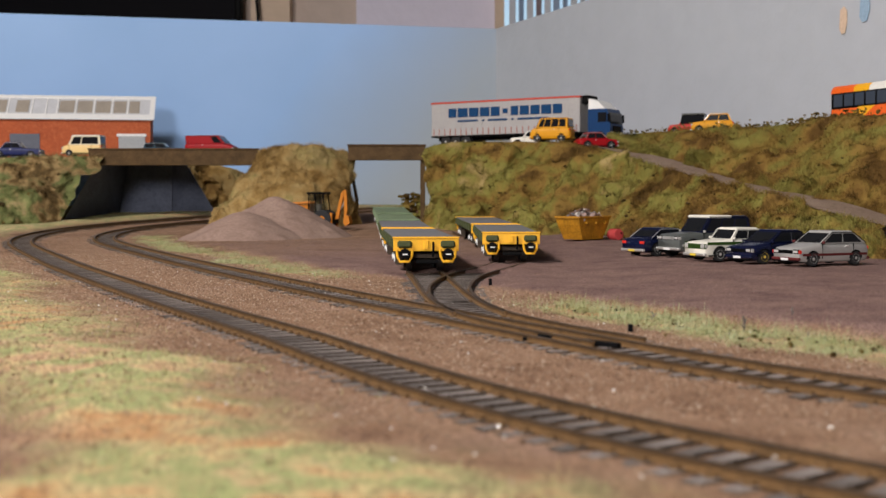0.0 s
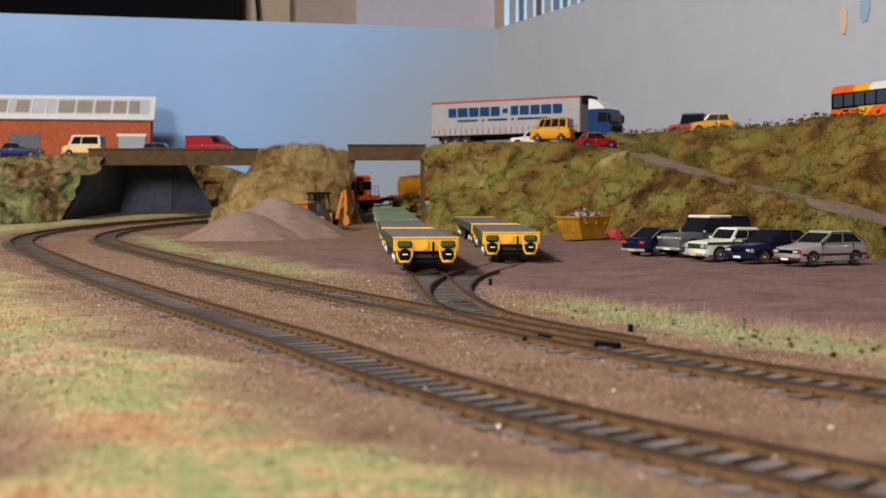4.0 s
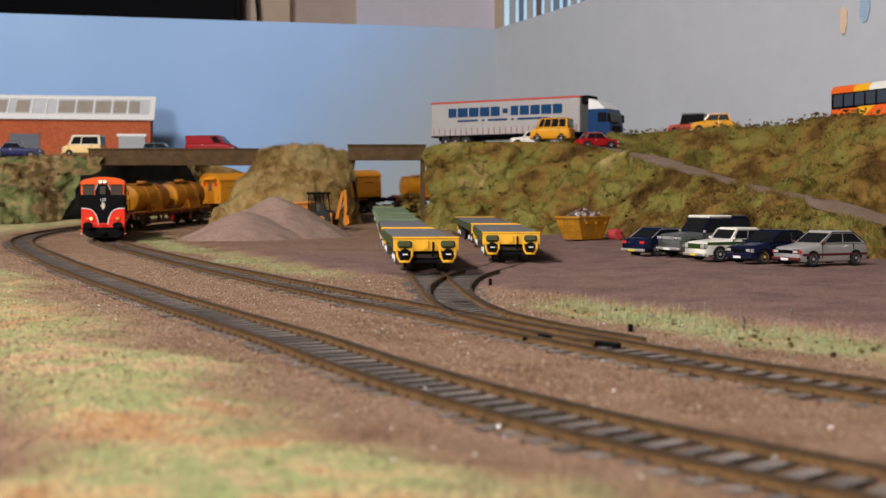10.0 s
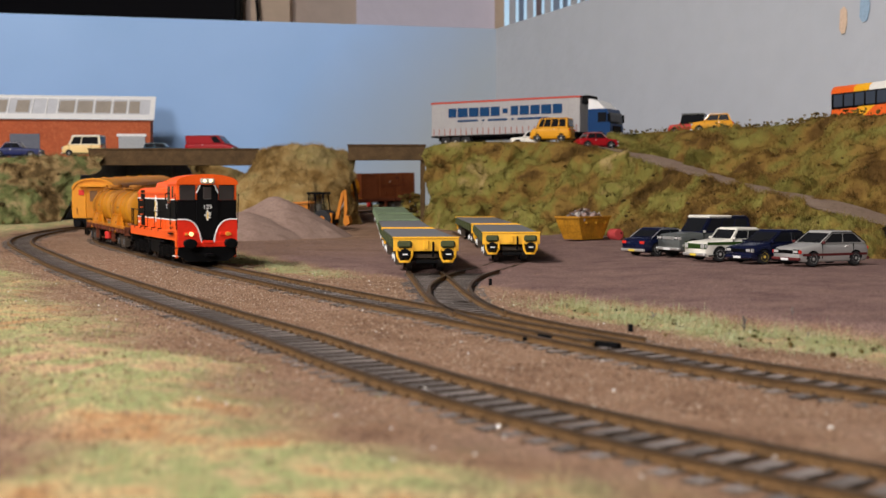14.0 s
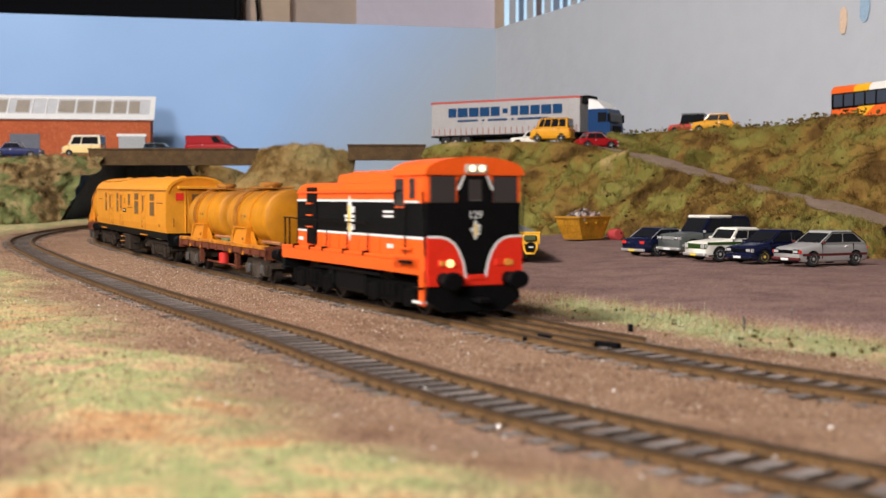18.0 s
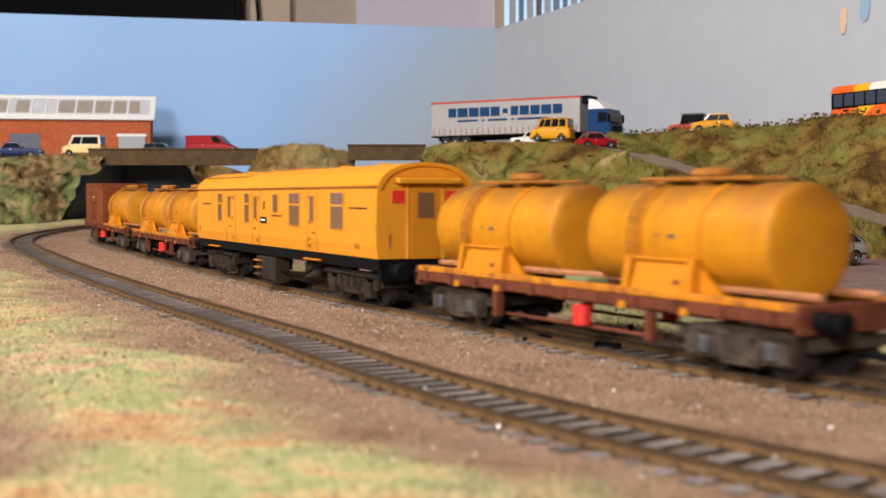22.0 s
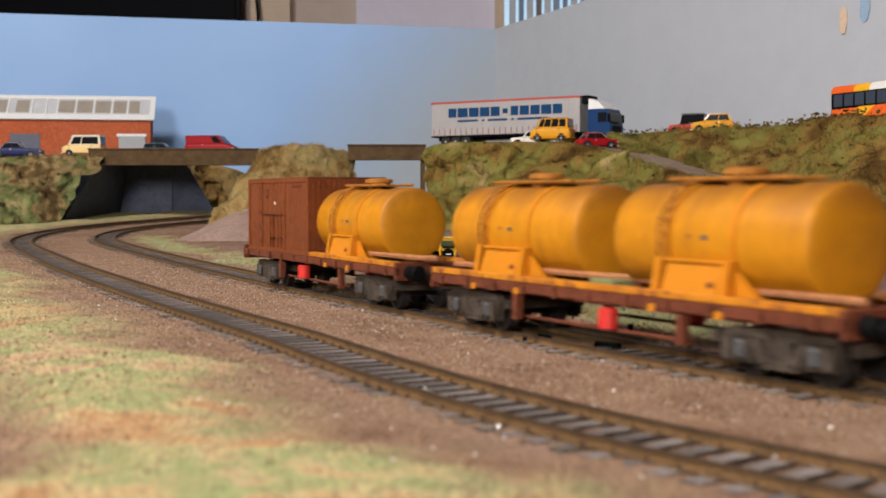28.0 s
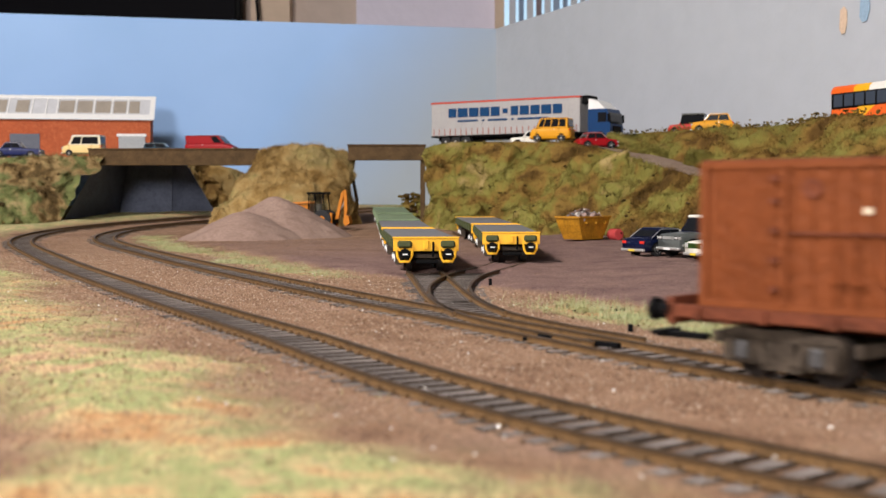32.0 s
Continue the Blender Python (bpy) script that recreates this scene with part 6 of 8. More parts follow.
    part("rear_bumper", boxed(-h - 0.0010, -h + 0.0012, -w * 0.97, w * 0.97, clear + 0.0008, clear + 0.0024, 0.0005), trim or M["chrome"], e)
    part("front_plate", boxed(h + 0.0008, h + 0.0012, -w * 0.26, w * 0.26, clear + 0.0009, clear + 0.0021), plate_mat or M["white"], e)
    part("rear_plate", boxed(-h - 0.0012, -h - 0.0008, -w * 0.26, w * 0.26, clear + 0.0009, clear + 0.0021), M["plate_yellow"], e)
    return e


def parked(x, y, heading, z=None):
    return pose(x, y, ground_z(x, y) + 0.0002 if z is None else z, 0, 0, heading)


silver = paint("silver_paint", (0.44, 0.432, 0.41), 0.26, 0.35)
navy = paint("navy_paint", (0.005, 0.008, 0.030), 0.2)
white_p = paint("cream_white_paint", (0.74, 0.71, 0.62), 0.3)
green_p = paint("dark_green_paint", (0.035, 0.075, 0.015), 0.35)
grey_p = paint("grey_green_paint", (0.15, 0.165, 0.155), 0.3, 0.5)
red_p = paint("red_van_paint", (0.30, 0.006, 0.010), 0.45)
yellow_p = paint("yellow_van_paint", (0.66, 0.30, 0.012), 0.45)
G = "cars parked in the yard"
TURN = 207
tagged(car("hatchback_car", parked(0.2005, 0.645, TURN), "silver three door hatchback with dark trim parked in yard", 0.0487, 0.0206, 0.0182, silver, 0.0118, 0.0098, 0.0115, 0.0098, -0.0225, 0.0012, -0.0140, trim=maroon, wheel_r=0.0038, side_split=(0.52,), rims=silver), group=G)
tagged(car("hatchback_car", parked(0.1795, 0.667, TURN + 2), "dark blue hatchback with clear headlights parked in yard", 0.0460, 0.0212, 0.0182, navy, 0.0115, 0.0096, 0.0112, 0.0102, -0.0215, 0.0012, -0.0135, trim=navy, wheel_r=0.0039, side_split=(0.5,), rims=M["gold"]), group=G)
tagged(car("saloon_car", parked(0.1645, 0.692, TURN - 3), "white saloon with dark green side stripe parked in yard", 0.0515, 0.0209, 0.0186, white_p, 0.0122, 0.0108, 0.0112, 0.0080, -0.0145, 0.0035, -0.0115, stripe=green_p, front_col=green_p, round_lamps=True, side_split=(0.5,), plate_mat=M["plate_yellow"], wheel_r=0.0040), group=G)
tagged(car("off_road_car", parked(0.1570, 0.732, TURN - 2), "grey green off-road car with white roof parked in yard", 0.0520, 0.0228, 0.0246, grey_p, 0.0148, 0.0138, 0.0142, 0.0095, -0.0268, 0.0035, -0.0252, roof=white_p, roof_from=0.42, pillar=navy, front_col=M["chrome"], round_lamps=False, side_split=(0.36, 0.66), wheel_r=0.0052, clear=0.0036, roof_taper=0.90, trim=M["chrome"]), group=G)
tagged(car("coupe_car", parked(0.1375, 0.752, TURN + 184), "dark blue coupe with chrome rear bumper parked in yard", 0.0520, 0.0215, 0.0172, navy, 0.0112, 0.0104, 0.0108, 0.0085, -0.0200, 0.0020, -0.0120, side_split=(0.5,), trim=None), group=G)

# vehicles on the road above
tagged(car("panel_van", parked(-0.2905, 1.535, -9, 0.0937), "dark red panel van standing on the bridge", 0.0630, 0.0250, 0.0260, red_p, 0.0155, 0.0122, 0.0155, 0.0215, -0.0300, 0.0120, -0.0310, side_split=(0.72,), category="van", clear=0.0030, wheel_r=0.0044, trim=red_p, roof_taper=0.92, glazed=False))
tagged(car("camper_van", parked(-0.4455, 1.515, 178, 0.0925), "cream van with large side window by the depot", 0.0490, 0.0230, 0.0262, paint("cream_van_paint", (0.78, 0.56, 0.24), 0.4), 0.0145, 0.0130, 0.0145, 0.0165, -0.0240, 0.0110, -0.0235, roof=white_p, pillar=paint("pale_cream_paint", (0.78, 0.70, 0.50), 0.4), category="van", side_split=(0.62,), clear=0.0030, roof_taper=0.93))
tagged(car("saloon_car", parked(-0.5130, 1.470, 4, 0.0895), "dark blue saloon car in front of the depot", 0.0600, 0.0220, 0.0190, paint("deep_blue_paint", (0.012, 0.018, 0.085), 0.4), 0.0118, 0.0104, 0.0112, 0.0095, -0.0170, 0.0030, -0.0110))
tagged(car("estate_car", parked(-0.3610, 1.570, 3, 0.0937), "dark teal car parked beside the depot", 0.0550, 0.0220, 0.0185, paint("teal_paint", (0.02, 0.06, 0.09), 0.35), 0.0118, 0.0104, 0.0112, 0.0095, -0.0230, 0.0030, -0.0210))
tagged(car("minibus", parked(0.1165, 1.300, 160, 0.1010), "yellow van with dark window stripes on the road", 0.0430, 0.0250, 0.0255, yellow_p, 0.0150, 0.0135, 0.0150, 0.0150, -0.0200, 0.0105, -0.0195, category="van", side_split=(0.3, 0.55, 0.78), clear=0.0030, trim=yellow_p, roof_taper=0.92))
tagged(car("pickup", parked(0.0950, 1.335, 178, 0.0965), "small white car behind the yellow van", 0.0440, 0.0210, 0.0185, white_p, 0.0115, 0.0104, 0.0112, 0.0080, -0.0180, 0.0030, -0.0150))
tagged(car("saloon_car", parked(0.1600, 1.276, 12, 0.0925), "dark red car beside the lorry cab", 0.0420, 0.0210, 0.0175, red_p, 0.0110, 0.0100, 0.0105, 0.0090, -0.0150, 0.0030, -0.0110))
tagged(car("off_road_car", parked(0.2760, 1.375, 158, 0.1095), "red off-road car with black roof behind the bank", 0.0420, 0.0220, 0.0262, paint("bright_red_paint", (0.45, 0.03, 0.02), 0.4), 0.0150, 0.0140, 0.0145, 0.0080, -0.0200, 0.0050, -0.0195, roof=M["black"], pillar=M["black"], side_split=(0.35, 0.7), wheel_r=0.0050, clear=0.0036, roof_taper=0.92))
tagged(car("hatchback_car", parked(0.2880, 1.305, 165, 0.1105), "yellow hatchback with black roof behind the bank", 0.0440, 0.0210, 0.0210, yellow_p, 0.0130, 0.0115, 0.0130, 0.0090, -0.0200, 0.0030, -0.0170, roof=None))


# ---------- articulated lorry ----------
def lorry():
    ax, ay, bx, by = -0.0048, 1.470, 0.1600, 1.362
    yaw = math.degrees(math.atan2(by - ay, bx - ax))
    Lt = math.hypot(bx - ax, by - ay)
    e = empty("lorry", pose(ax, ay, 0.1015, 0, 0, yaw), "articulated lorry with grey curtain sided trailer and blue cab", "lorry")
    grey = mat("curtain_grey", (0.365, 0.350, 0.340), 0.55, var=0.06, scale=60)
    blue = paint("lorry_blue", (0.012, 0.045, 0.13), 0.35)
    red = M["red_lens"]
    w = 0.0165
    t = part("trailer", boxed(0, Lt, -w, w, 0.0125, 0.0525, 0.0006), grey, e, "grey curtain sided trailer body")
    part("roof_edge", boxed(-0.0004, Lt + 0.0004, -w - 0.0005, w + 0.0005, 0.0508, 0.0532, 0.0004), mat("red_edge", (0.45, 0.07, 0.05), 0.5), t, "red roof edge")
    part("side_rail", boxed(0, Lt, -w - 0.0004, w + 0.0004, 0.0115, 0.0135, 0.0003), M["black"], t)
    for k in range(26):
        x = 0.004 + k * (Lt - 0.008) / 25
        part("curtain_strap", boxed(x - 0.0005, x + 0.0005, -w - 0.0006, -w, 0.0130, 0.0215), mat("strap_red", (0.33, 0.14, 0.12), 0.6) if k == 0 else bpy.data.materials["strap_red"], t)
    for k in range(7):
        x = Lt * (k + 0.5) / 7
        part("curtain_fold", boxed(x - 0.0004, x + 0.0004, -w - 0.0003, -w, 0.0140, 0.0505), grey, t)
    letters = mat("blue_lettering", (0.012, 0.05, 0.13), 0.9, spec=0.1)

    def mark(x0, x1, z0, z1):
        part("side_mark", boxed(x0 * Lt, x1 * Lt, -w - 0.0008, -w - 0.0002, z0, z1, 0.0002), letters, t)
    for k, (x0, wd) in enumerate(((0.125, 0.055), (0.19, 0.07), (0.27, 0.065), (0.345, 0.065), (0.42, 0.06), (0.555, 0.05), (0.615, 0.06), (0.685, 0.06), (0.755, 0.065), (0.83, 0.06))):
        mark(x0, x0 + wd, 0.0345, 0.0450)
    mark(0.500, 0.535, 0.0370, 0.0425)
    for x0, x1 in ((0.19, 0.33), (0.36, 0.375), (0.40, 0.53), (0.56, 0.575), (0.60, 0.80)):
        mark(x0, x1, 0.0290, 0.0312)
    for x in (0.020, 0.034, 0.048, Lt - 0.012):
        for sg in (-1, 1):
            wl = part("wheel", lathed([(sg * 0.009, 0.004), (sg * 0.009, 0.0064), (sg * 0.0160, 0.0064), (sg * 0.0162, 0.0044)], "y", 18, (x, 0, 0.0064)), M["tyre"], e)
            part("rim", lathed([(sg * 0.0150, 0.0044), (sg * 0.0160, 0.0030), (sg * 0.0163, 0.0006)], "y", 12, (x, 0, 0.0064)), M["chrome"], wl)
    part("chassis", boxed(0.004, Lt + 0.012, -0.006, 0.006, 0.0075, 0.0120), M["black"], e)
    part("landing_leg", boxed(Lt * 0.70, Lt * 0.70 + 0.003, -0.012, 0.012, 0.0010, 0.0118), M["black"], e)
    part("cooling_unit", boxed(Lt, Lt + 0.008, -0.0120, 0.0120, 0.0440, 0.0535, 0.0010), M["black"], t)
    c0 = Lt + 0.010
    cab = part("cab", prismed([(c0, 0.0075), (c0 + 0.026, 0.0060), (c0 + 0.027, 0.0170), (c0 + 0.0255, 0.0300), (c0 + 0.022, 0.0375), (c0, 0.0375)], -w, w), blue, e, "blue lorry cab")
    part("wind_deflector", prismed([(c0, 0.0375), (c0 + 0.020, 0.0378), (c0 + 0.012, 0.0455), (c0 + 0.002, 0.0490), (c0, 0.0490)], -w + 0.001, w - 0.001), M["white"], cab, "white roof deflector")
    for sg in (-1, 1):
        part("side_window", boxed(c0 + 0.012, c0 + 0.0225, *sorted((sg * w, sg * (w + 0.0004))), 0.0230, 0.0335, 0.0002), M["car_glass"], cab)
        part("mirror", boxed(c0 + 0.0245, c0 + 0.0270, *sorted((sg * w, sg * (w + 0.003))), 0.0230, 0.0320, 0.0004), M["black"], cab)
        wl = part("wheel", lathed([(sg * 0.010, 0.004), (sg * 0.010, 0.0064), (sg * 0.0165, 0.0064), (sg * 0.0168, 0.0044)], "y", 18, (c0 + 0.015, 0, 0.0064)), M["tyre"], e)
        part("rim", lathed([(sg * 0.0155, 0.0044), (sg * 0.0168, 0.0030), (sg * 0.0170, 0.0006)], "y", 12, (c0 + 0.015, 0, 0.0064)), M["chrome"], wl)
        part("headlight", boxed(c0 + 0.0262, c0 + 0.0275, *sorted((sg * 0.009, sg * 0.0145)), 0.0095, 0.0125, 0.0003), M["lamp_off"], cab)
    part("windscreen", prismed([(c0 + 0.0268, 0.0210), (c0 + 0.0262, 0.0305), (c0 + 0.0250, 0.0335), (c0 + 0.0245, 0.0300)], -w + 0.0015, w - 0.0015), M["car_glass"], cab)
    part("grille", boxed(c0 + 0.0265, c0 + 0.0278, -0.010, 0.010, 0.0120, 0.0190, 0.0003), M["black"], cab)
    part("bumper", boxed(c0 + 0.022, c0 + 0.0280, -w, w, 0.0045, 0.0085, 0.0005), red_p, cab)


lorry()


# ---------- bus ----------
def bus():
    e = empty("bus", pose(0.3680, 1.118, 0.1060, 0, 0, math.degrees(math.atan2(-0.93, 0.37))), "orange and yellow single deck bus on the top road", "bus")
    L, w, H = 0.145, 0.0165, 0.0392
    orange = paint("bus_orange", (0.80, 0.13, 0.02), 0.35)
    white = paint("bus_white", (0.78, 0.76, 0.70), 0.35)
    yel = paint("bus_yellow", (0.85, 0.42, 0.02), 0.35)
    b = part("body", boxed(0, L, -w, w, 0.0050, 0.0160, 0.0008), orange, e, "orange lower panels")
    part("waist", boxed(0.0004, L - 0.0004, -w + 0.0004, w - 0.0004, 0.0160, 0.0300), M["black"], e)
    arch = [(-w, 0.0300), (w, 0.0300), (w - 0.001, 0.0340), (w - 0.004, 0.0368), (-w + 0.004, 0.0368), (-w + 0.001, 0.0340)]
    for xa, xb, m_, lb in ((0, 0.030, orange, ""), (0.030, 0.050, yel, "yellow roof band"), (0.050, L, white, "white roof")):
        part("roof_side", prismed(arch, xa, xb, "x"), m_, e, lb)
    part("swoop", prismed([(0.020, 0.0050), (0.040, 0.0050), (0.058, 0.0165), (0.038, 0.0165)], -w - 0.0004, w + 0.0004), yel, e, "yellow swoosh panel")
    part("swoop", prismed([(0.040, 0.0050), (L - 0.001, 0.0050), (L - 0.001, 0.0165), (0.058, 0.0165)], -w - 0.0003, w + 0.0003), orange, e)
    for sg in (-1, 1):
        for k in range(10):
            x = 0.004 + k * 0.0140
            part("window", boxed(x, x + 0.0118, *sorted((sg * (w - 0.0003), sg * (w + 0.0002))), 0.0178, 0.0290, 0.0002), M["bus_glass"], e, "grey tinted window")
            part("window_pillar", boxed(x - 0.0018, x - 0.0003, *sorted((sg * (w - 0.0003), sg * (w + 0.0003))), 0.0160, 0.0300), M["black"], e)
        for x in (0.035, 0.110):
            part("wheel", lathed([(sg * 0.011, 0.004), (sg * 0.011, 0.0062), (sg * 0.0166, 0.0062), (sg * 0.0169, 0.0044)], "y", 18, (x, 0, 0.0062)), M["tyre"], e)
    part("rear_window", boxed(-0.0004, 0.0004, -0.012, 0.012, 0.0190, 0.0285, 0.0001), M["bus_glass"], e)
    for sg in (-1, 1):
        part("tail_light", boxed(-0.0006, 0.0004, *sorted((sg * 0.012, sg * 0.0155)), 0.0080, 0.0140, 0.0001), M["red_lens"], e)


M["bus_glass"] = glass_mat("bus_glass", (0.035, 0.04, 0.05), 0.1, 0.4)
bus()


# ---------- depot building ----------
def depot():
    e = empty("depot", pose(0, 0, 0), "red brick depot with white framed roof lights", "building")
    brick = blend_mat("red_brick_wall", [(0.43, 0.105, 0.04), (0.38, 0.09, 0.035), (0.47, 0.13, 0.055)], 60, bump=0.2, dist=0.0003)
    white = M["white"]
    x0, x1, y0, y1, z0, z1 = -0.675, -0.3835, 1.600, 1.648, 0.090, 0.1425
    part("wall", boxed(x0, x1, y0, y0 + 0.004, z0, z1), brick, e, "red brick front wall")
    part("wall", boxed(x0, x1, y1 - 0.004, y1, z0, 0.1688), brick, e)
    part("flat_roof", boxed(x0, x1 - 0.002, 1.630, y1, 0.1700, 0.1712), M["deck_grey"], e, "flat grey roof")
    ridge_y, ridge_z = 1.630, 0.1728
    bm = prismed([(y0 + 0.004, z0), (y1 - 0.004, z0), (y1 - 0.004, ridge_z - 0.004), (ridge_y, ridge_z - 0.004), (y0 + 0.004, z1)], x1 - 0.004, x1, "x")
    part("gable_wall", bm, brick, e)
    roof_n = Vector((0, ridge_y - y0, ridge_z - z1)).normalized()

    def slope(name, xa, xb, ta, tb, lift, thick, m, label=""):
        """A slab on the roof slope; ta, tb from eaves 0 to ridge 1."""
        def P(t, o):
            return (y0 - 0.004 + (ridge_y - y0 + 0.004) * t, z1 + (ridge_z - z1) * t + o)
        return part(name, prismed([P(ta, lift), P(tb, lift), P(tb, lift + thick), P(ta, lift + thick)], xa, xb, "x"), m, e, label)
    slope("roof", x0, x1 + 0.004, 0.0, 1.0, 0.0, 0.0016, mat("pale_roof", (0.52, 0.53, 0.55), 0.6, var=0.08, scale=60), "pale grey roof")
    slope("eaves_board", x0, x1 + 0.0055, -0.03, 0.16, 0.0016, 0.0014, white, "white eaves board")
    slope("ridge_board", x0, x1 + 0.0050, 0.92, 1.02, 0.0016, 0.0014, white, "white ridge board")
    slope("verge_board", x1 - 0.001, x1 + 0.0055, 0.0, 1.0, 0.0016, 0.0016, white)
    tan = mat("tan_roof_light", (0.33, 0.29, 0.24), 0.35, var=0.12, scale=80)
    for a, b in ((-0.620, -0.566), (-0.554, -0.538), (-0.500, -0.481), (-0.477, -0.458), (-0.454, -0.435), (-0.431, -0.415), (-0.411, -0.398), (-0.650, -0.624)):
        slope("roof_light", a, b, 0.26, 0.80, 0.0016, 0.0008, tan, "tan translucent roof light")
    for x in (-0.622, -0.564, -0.534, -0.516, -0.502, -0.479, -0.456, -0.433, -0.413):
        slope("glazing_bar", x - 0.0008, x + 0.0008, 0.16, 0.92, 0.0016, 0.0014, white)
    door = part("roller_door", boxed(-0.424, -0.390, y0 - 0.0010, y0, z0, 0.1215), mat("grey_shutter", (0.33, 0.35, 0.36), 0.5, var=0.1), e, "grey roller shutter door")
    for k in range(10):
        part("shutter_slat", boxed(-0.4236, -0.3904, y0 - 0.0016, y0 - 0.0010, z0 + 0.001 + k * 0.0031, z0 + 0.0034 + k * 0.0031), mat("shutter_slat", (0.36, 0.38, 0.39), 0.5, var=0.1) if k == 0 else bpy.data.materials["shutter_slat"], door)
    part("door_lintel", boxed(-0.4265, -0.3885, y0 - 0.0022, y0, 0.1215, 0.1250, 0.0004), white, e, "white door lintel")
    part("door", boxed(-0.560, -0.523, y0 - 0.0010, y0, z0, 0.124), mat("slate_door", (0.09, 0.10, 0.13), 0.5, var=0.15), e, "dark blue grey shutter door")
    part("door_frame", boxed(-0.562, -0.521, y0 - 0.0008, y0, 0.124, 0.1262), brick, e)
    # the building stands close to the backdrop
    end = Vector((x1 * 1.1, y0 * 1.1, 0))
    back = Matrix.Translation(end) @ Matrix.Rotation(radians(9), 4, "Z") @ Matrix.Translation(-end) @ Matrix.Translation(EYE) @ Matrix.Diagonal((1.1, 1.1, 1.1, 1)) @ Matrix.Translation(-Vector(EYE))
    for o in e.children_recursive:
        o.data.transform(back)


depot()


# ---------- excavator loader ----------
def digger():
    gz = float(rise(1.245)) + 0.0034
    e = empty("backhoe_loader", pose(-0.1300, 1.225, gz, 0, 0, 168), "orange backhoe loader with black cab beside the sand heap", "digger")
    org = paint("digger_orange", (0.50, 0.17, 0.015), 0.5)
    part("chassis", boxed(-0.020, 0.024, -0.007, 0.007, 0.0065, 0.0115, 0.0006), org, e)
    part("bonnet", prismed([(0.002, 0.0110), (0.027, 0.0110), (0.027, 0.0205), (0.022, 0.0235), (0.002, 0.0245)], -0.0065, 0.0065), org, e, "orange engine bonnet")
    cab = part("cab_floor", boxed(-0.015, 0.003, -0.0095, 0.0095, 0.0105, 0.0160, 0.0005), M["black"], e)
    for x in (-0.0145, -0.005, 0.0028):
        for sg in (-1, 1):
            part("cab_pillar", tubed([(x, sg * 0.0092, 0.0155), (x * 0.85, sg * 0.0084, 0.0345)], 0.0007), M["black"], e)
    part("cab_roof", boxed(-0.0150, 0.0045, -0.0100, 0.0100, 0.0343, 0.0368, 0.0009), M["black"], e, "black cab roof")
    part("cab_pane", boxed(-0.0120, 0.0016, -0.0086, -0.0083, 0.0165, 0.0340), M["clear_pane"], e)
    part("cab_pane", boxed(-0.0120, 0.0016, 0.0083, 0.0086, 0.0165, 0.0340), M["clear_pane"], e)
    part("seat", boxed(-0.0080, -0.0030, -0.003, 0.003, 0.0160, 0.0250, 0.0010), mat("pale_seat", (0.42, 0.38, 0.30), 0.7), e)
    for x, r in ((-0.012, 0.0095), (0.018, 0.0068)):
        for sg in (-1, 1):
            wl = part("wheel", lathed([(sg * 0.0072, r * 0.5), (sg * 0.0072, r), (sg * 0.0126, r), (sg * 0.0130, r * 0.86), (sg * 0.0130, r * 0.6)], "y", 20, (x, 0, r)), M["tyre"], e)
            part("hub", lathed([(sg * 0.0118, r * 0.6), (sg * 0.0131, r * 0.35), (sg * 0.0133, 0.0008)], "y", 14, (x, 0, r)), org, wl)
    for sg in (-1, 1):
        part("loader_arm", tubed([(0.001, sg * 0.008, 0.0265), (0.018, sg * 0.008, 0.0255), (0.031, sg * 0.008, 0.0095)], 0.0014), org, e)
    part("bucket", prismed([(0.029, 0.0020), (0.040, 0.0015), (0.036, 0.0045), (0.032, 0.0120), (0.029, 0.0120)], -0.0150, 0.0150), org, e, "orange front bucket")
    # rear hoe folded upright
    part("hoe_frame", boxed(-0.0230, -0.0185, -0.010, 0.010, 0.0050, 0.0150, 0.0005), M["black"], e)
    part("boom", prismed([(-0.0225, 0.0090), (-0.0262, 0.0100), (-0.0318, 0.0330), (-0.0318, 0.0385), (-0.0292, 0.0360), (-0.0278, 0.0300)], -0.0022, 0.0022), org, e, "orange boom")
    part("dipper", prismed([(-0.0345, 0.0385), (-0.0318, 0.0390), (-0.0322, 0.0130), (-0.0342, 0.0120), (-0.0356, 0.0200)], -0.0016, 0.0016), org, e, "orange dipper arm")
    part("hoe_bucket", prismed([(-0.0330, 0.0140), (-0.0375, 0.0130), (-0.0390, 0.0060), (-0.0345, 0.0030), (-0.0320, 0.0060)], -0.0050, 0.0050), org, e)
    part("ram", tubed([(-0.0245, 0, 0.0140), (-0.0330, 0, 0.0280)], 0.0010), M["chrome"], e)
    for sg in (-1, 1):
        part("stabiliser", boxed(-0.0225, -0.0200, *sorted((sg * 0.0085, sg * 0.0110)), 0.0008, 0.0160, 0.0003), org, e)


digger()


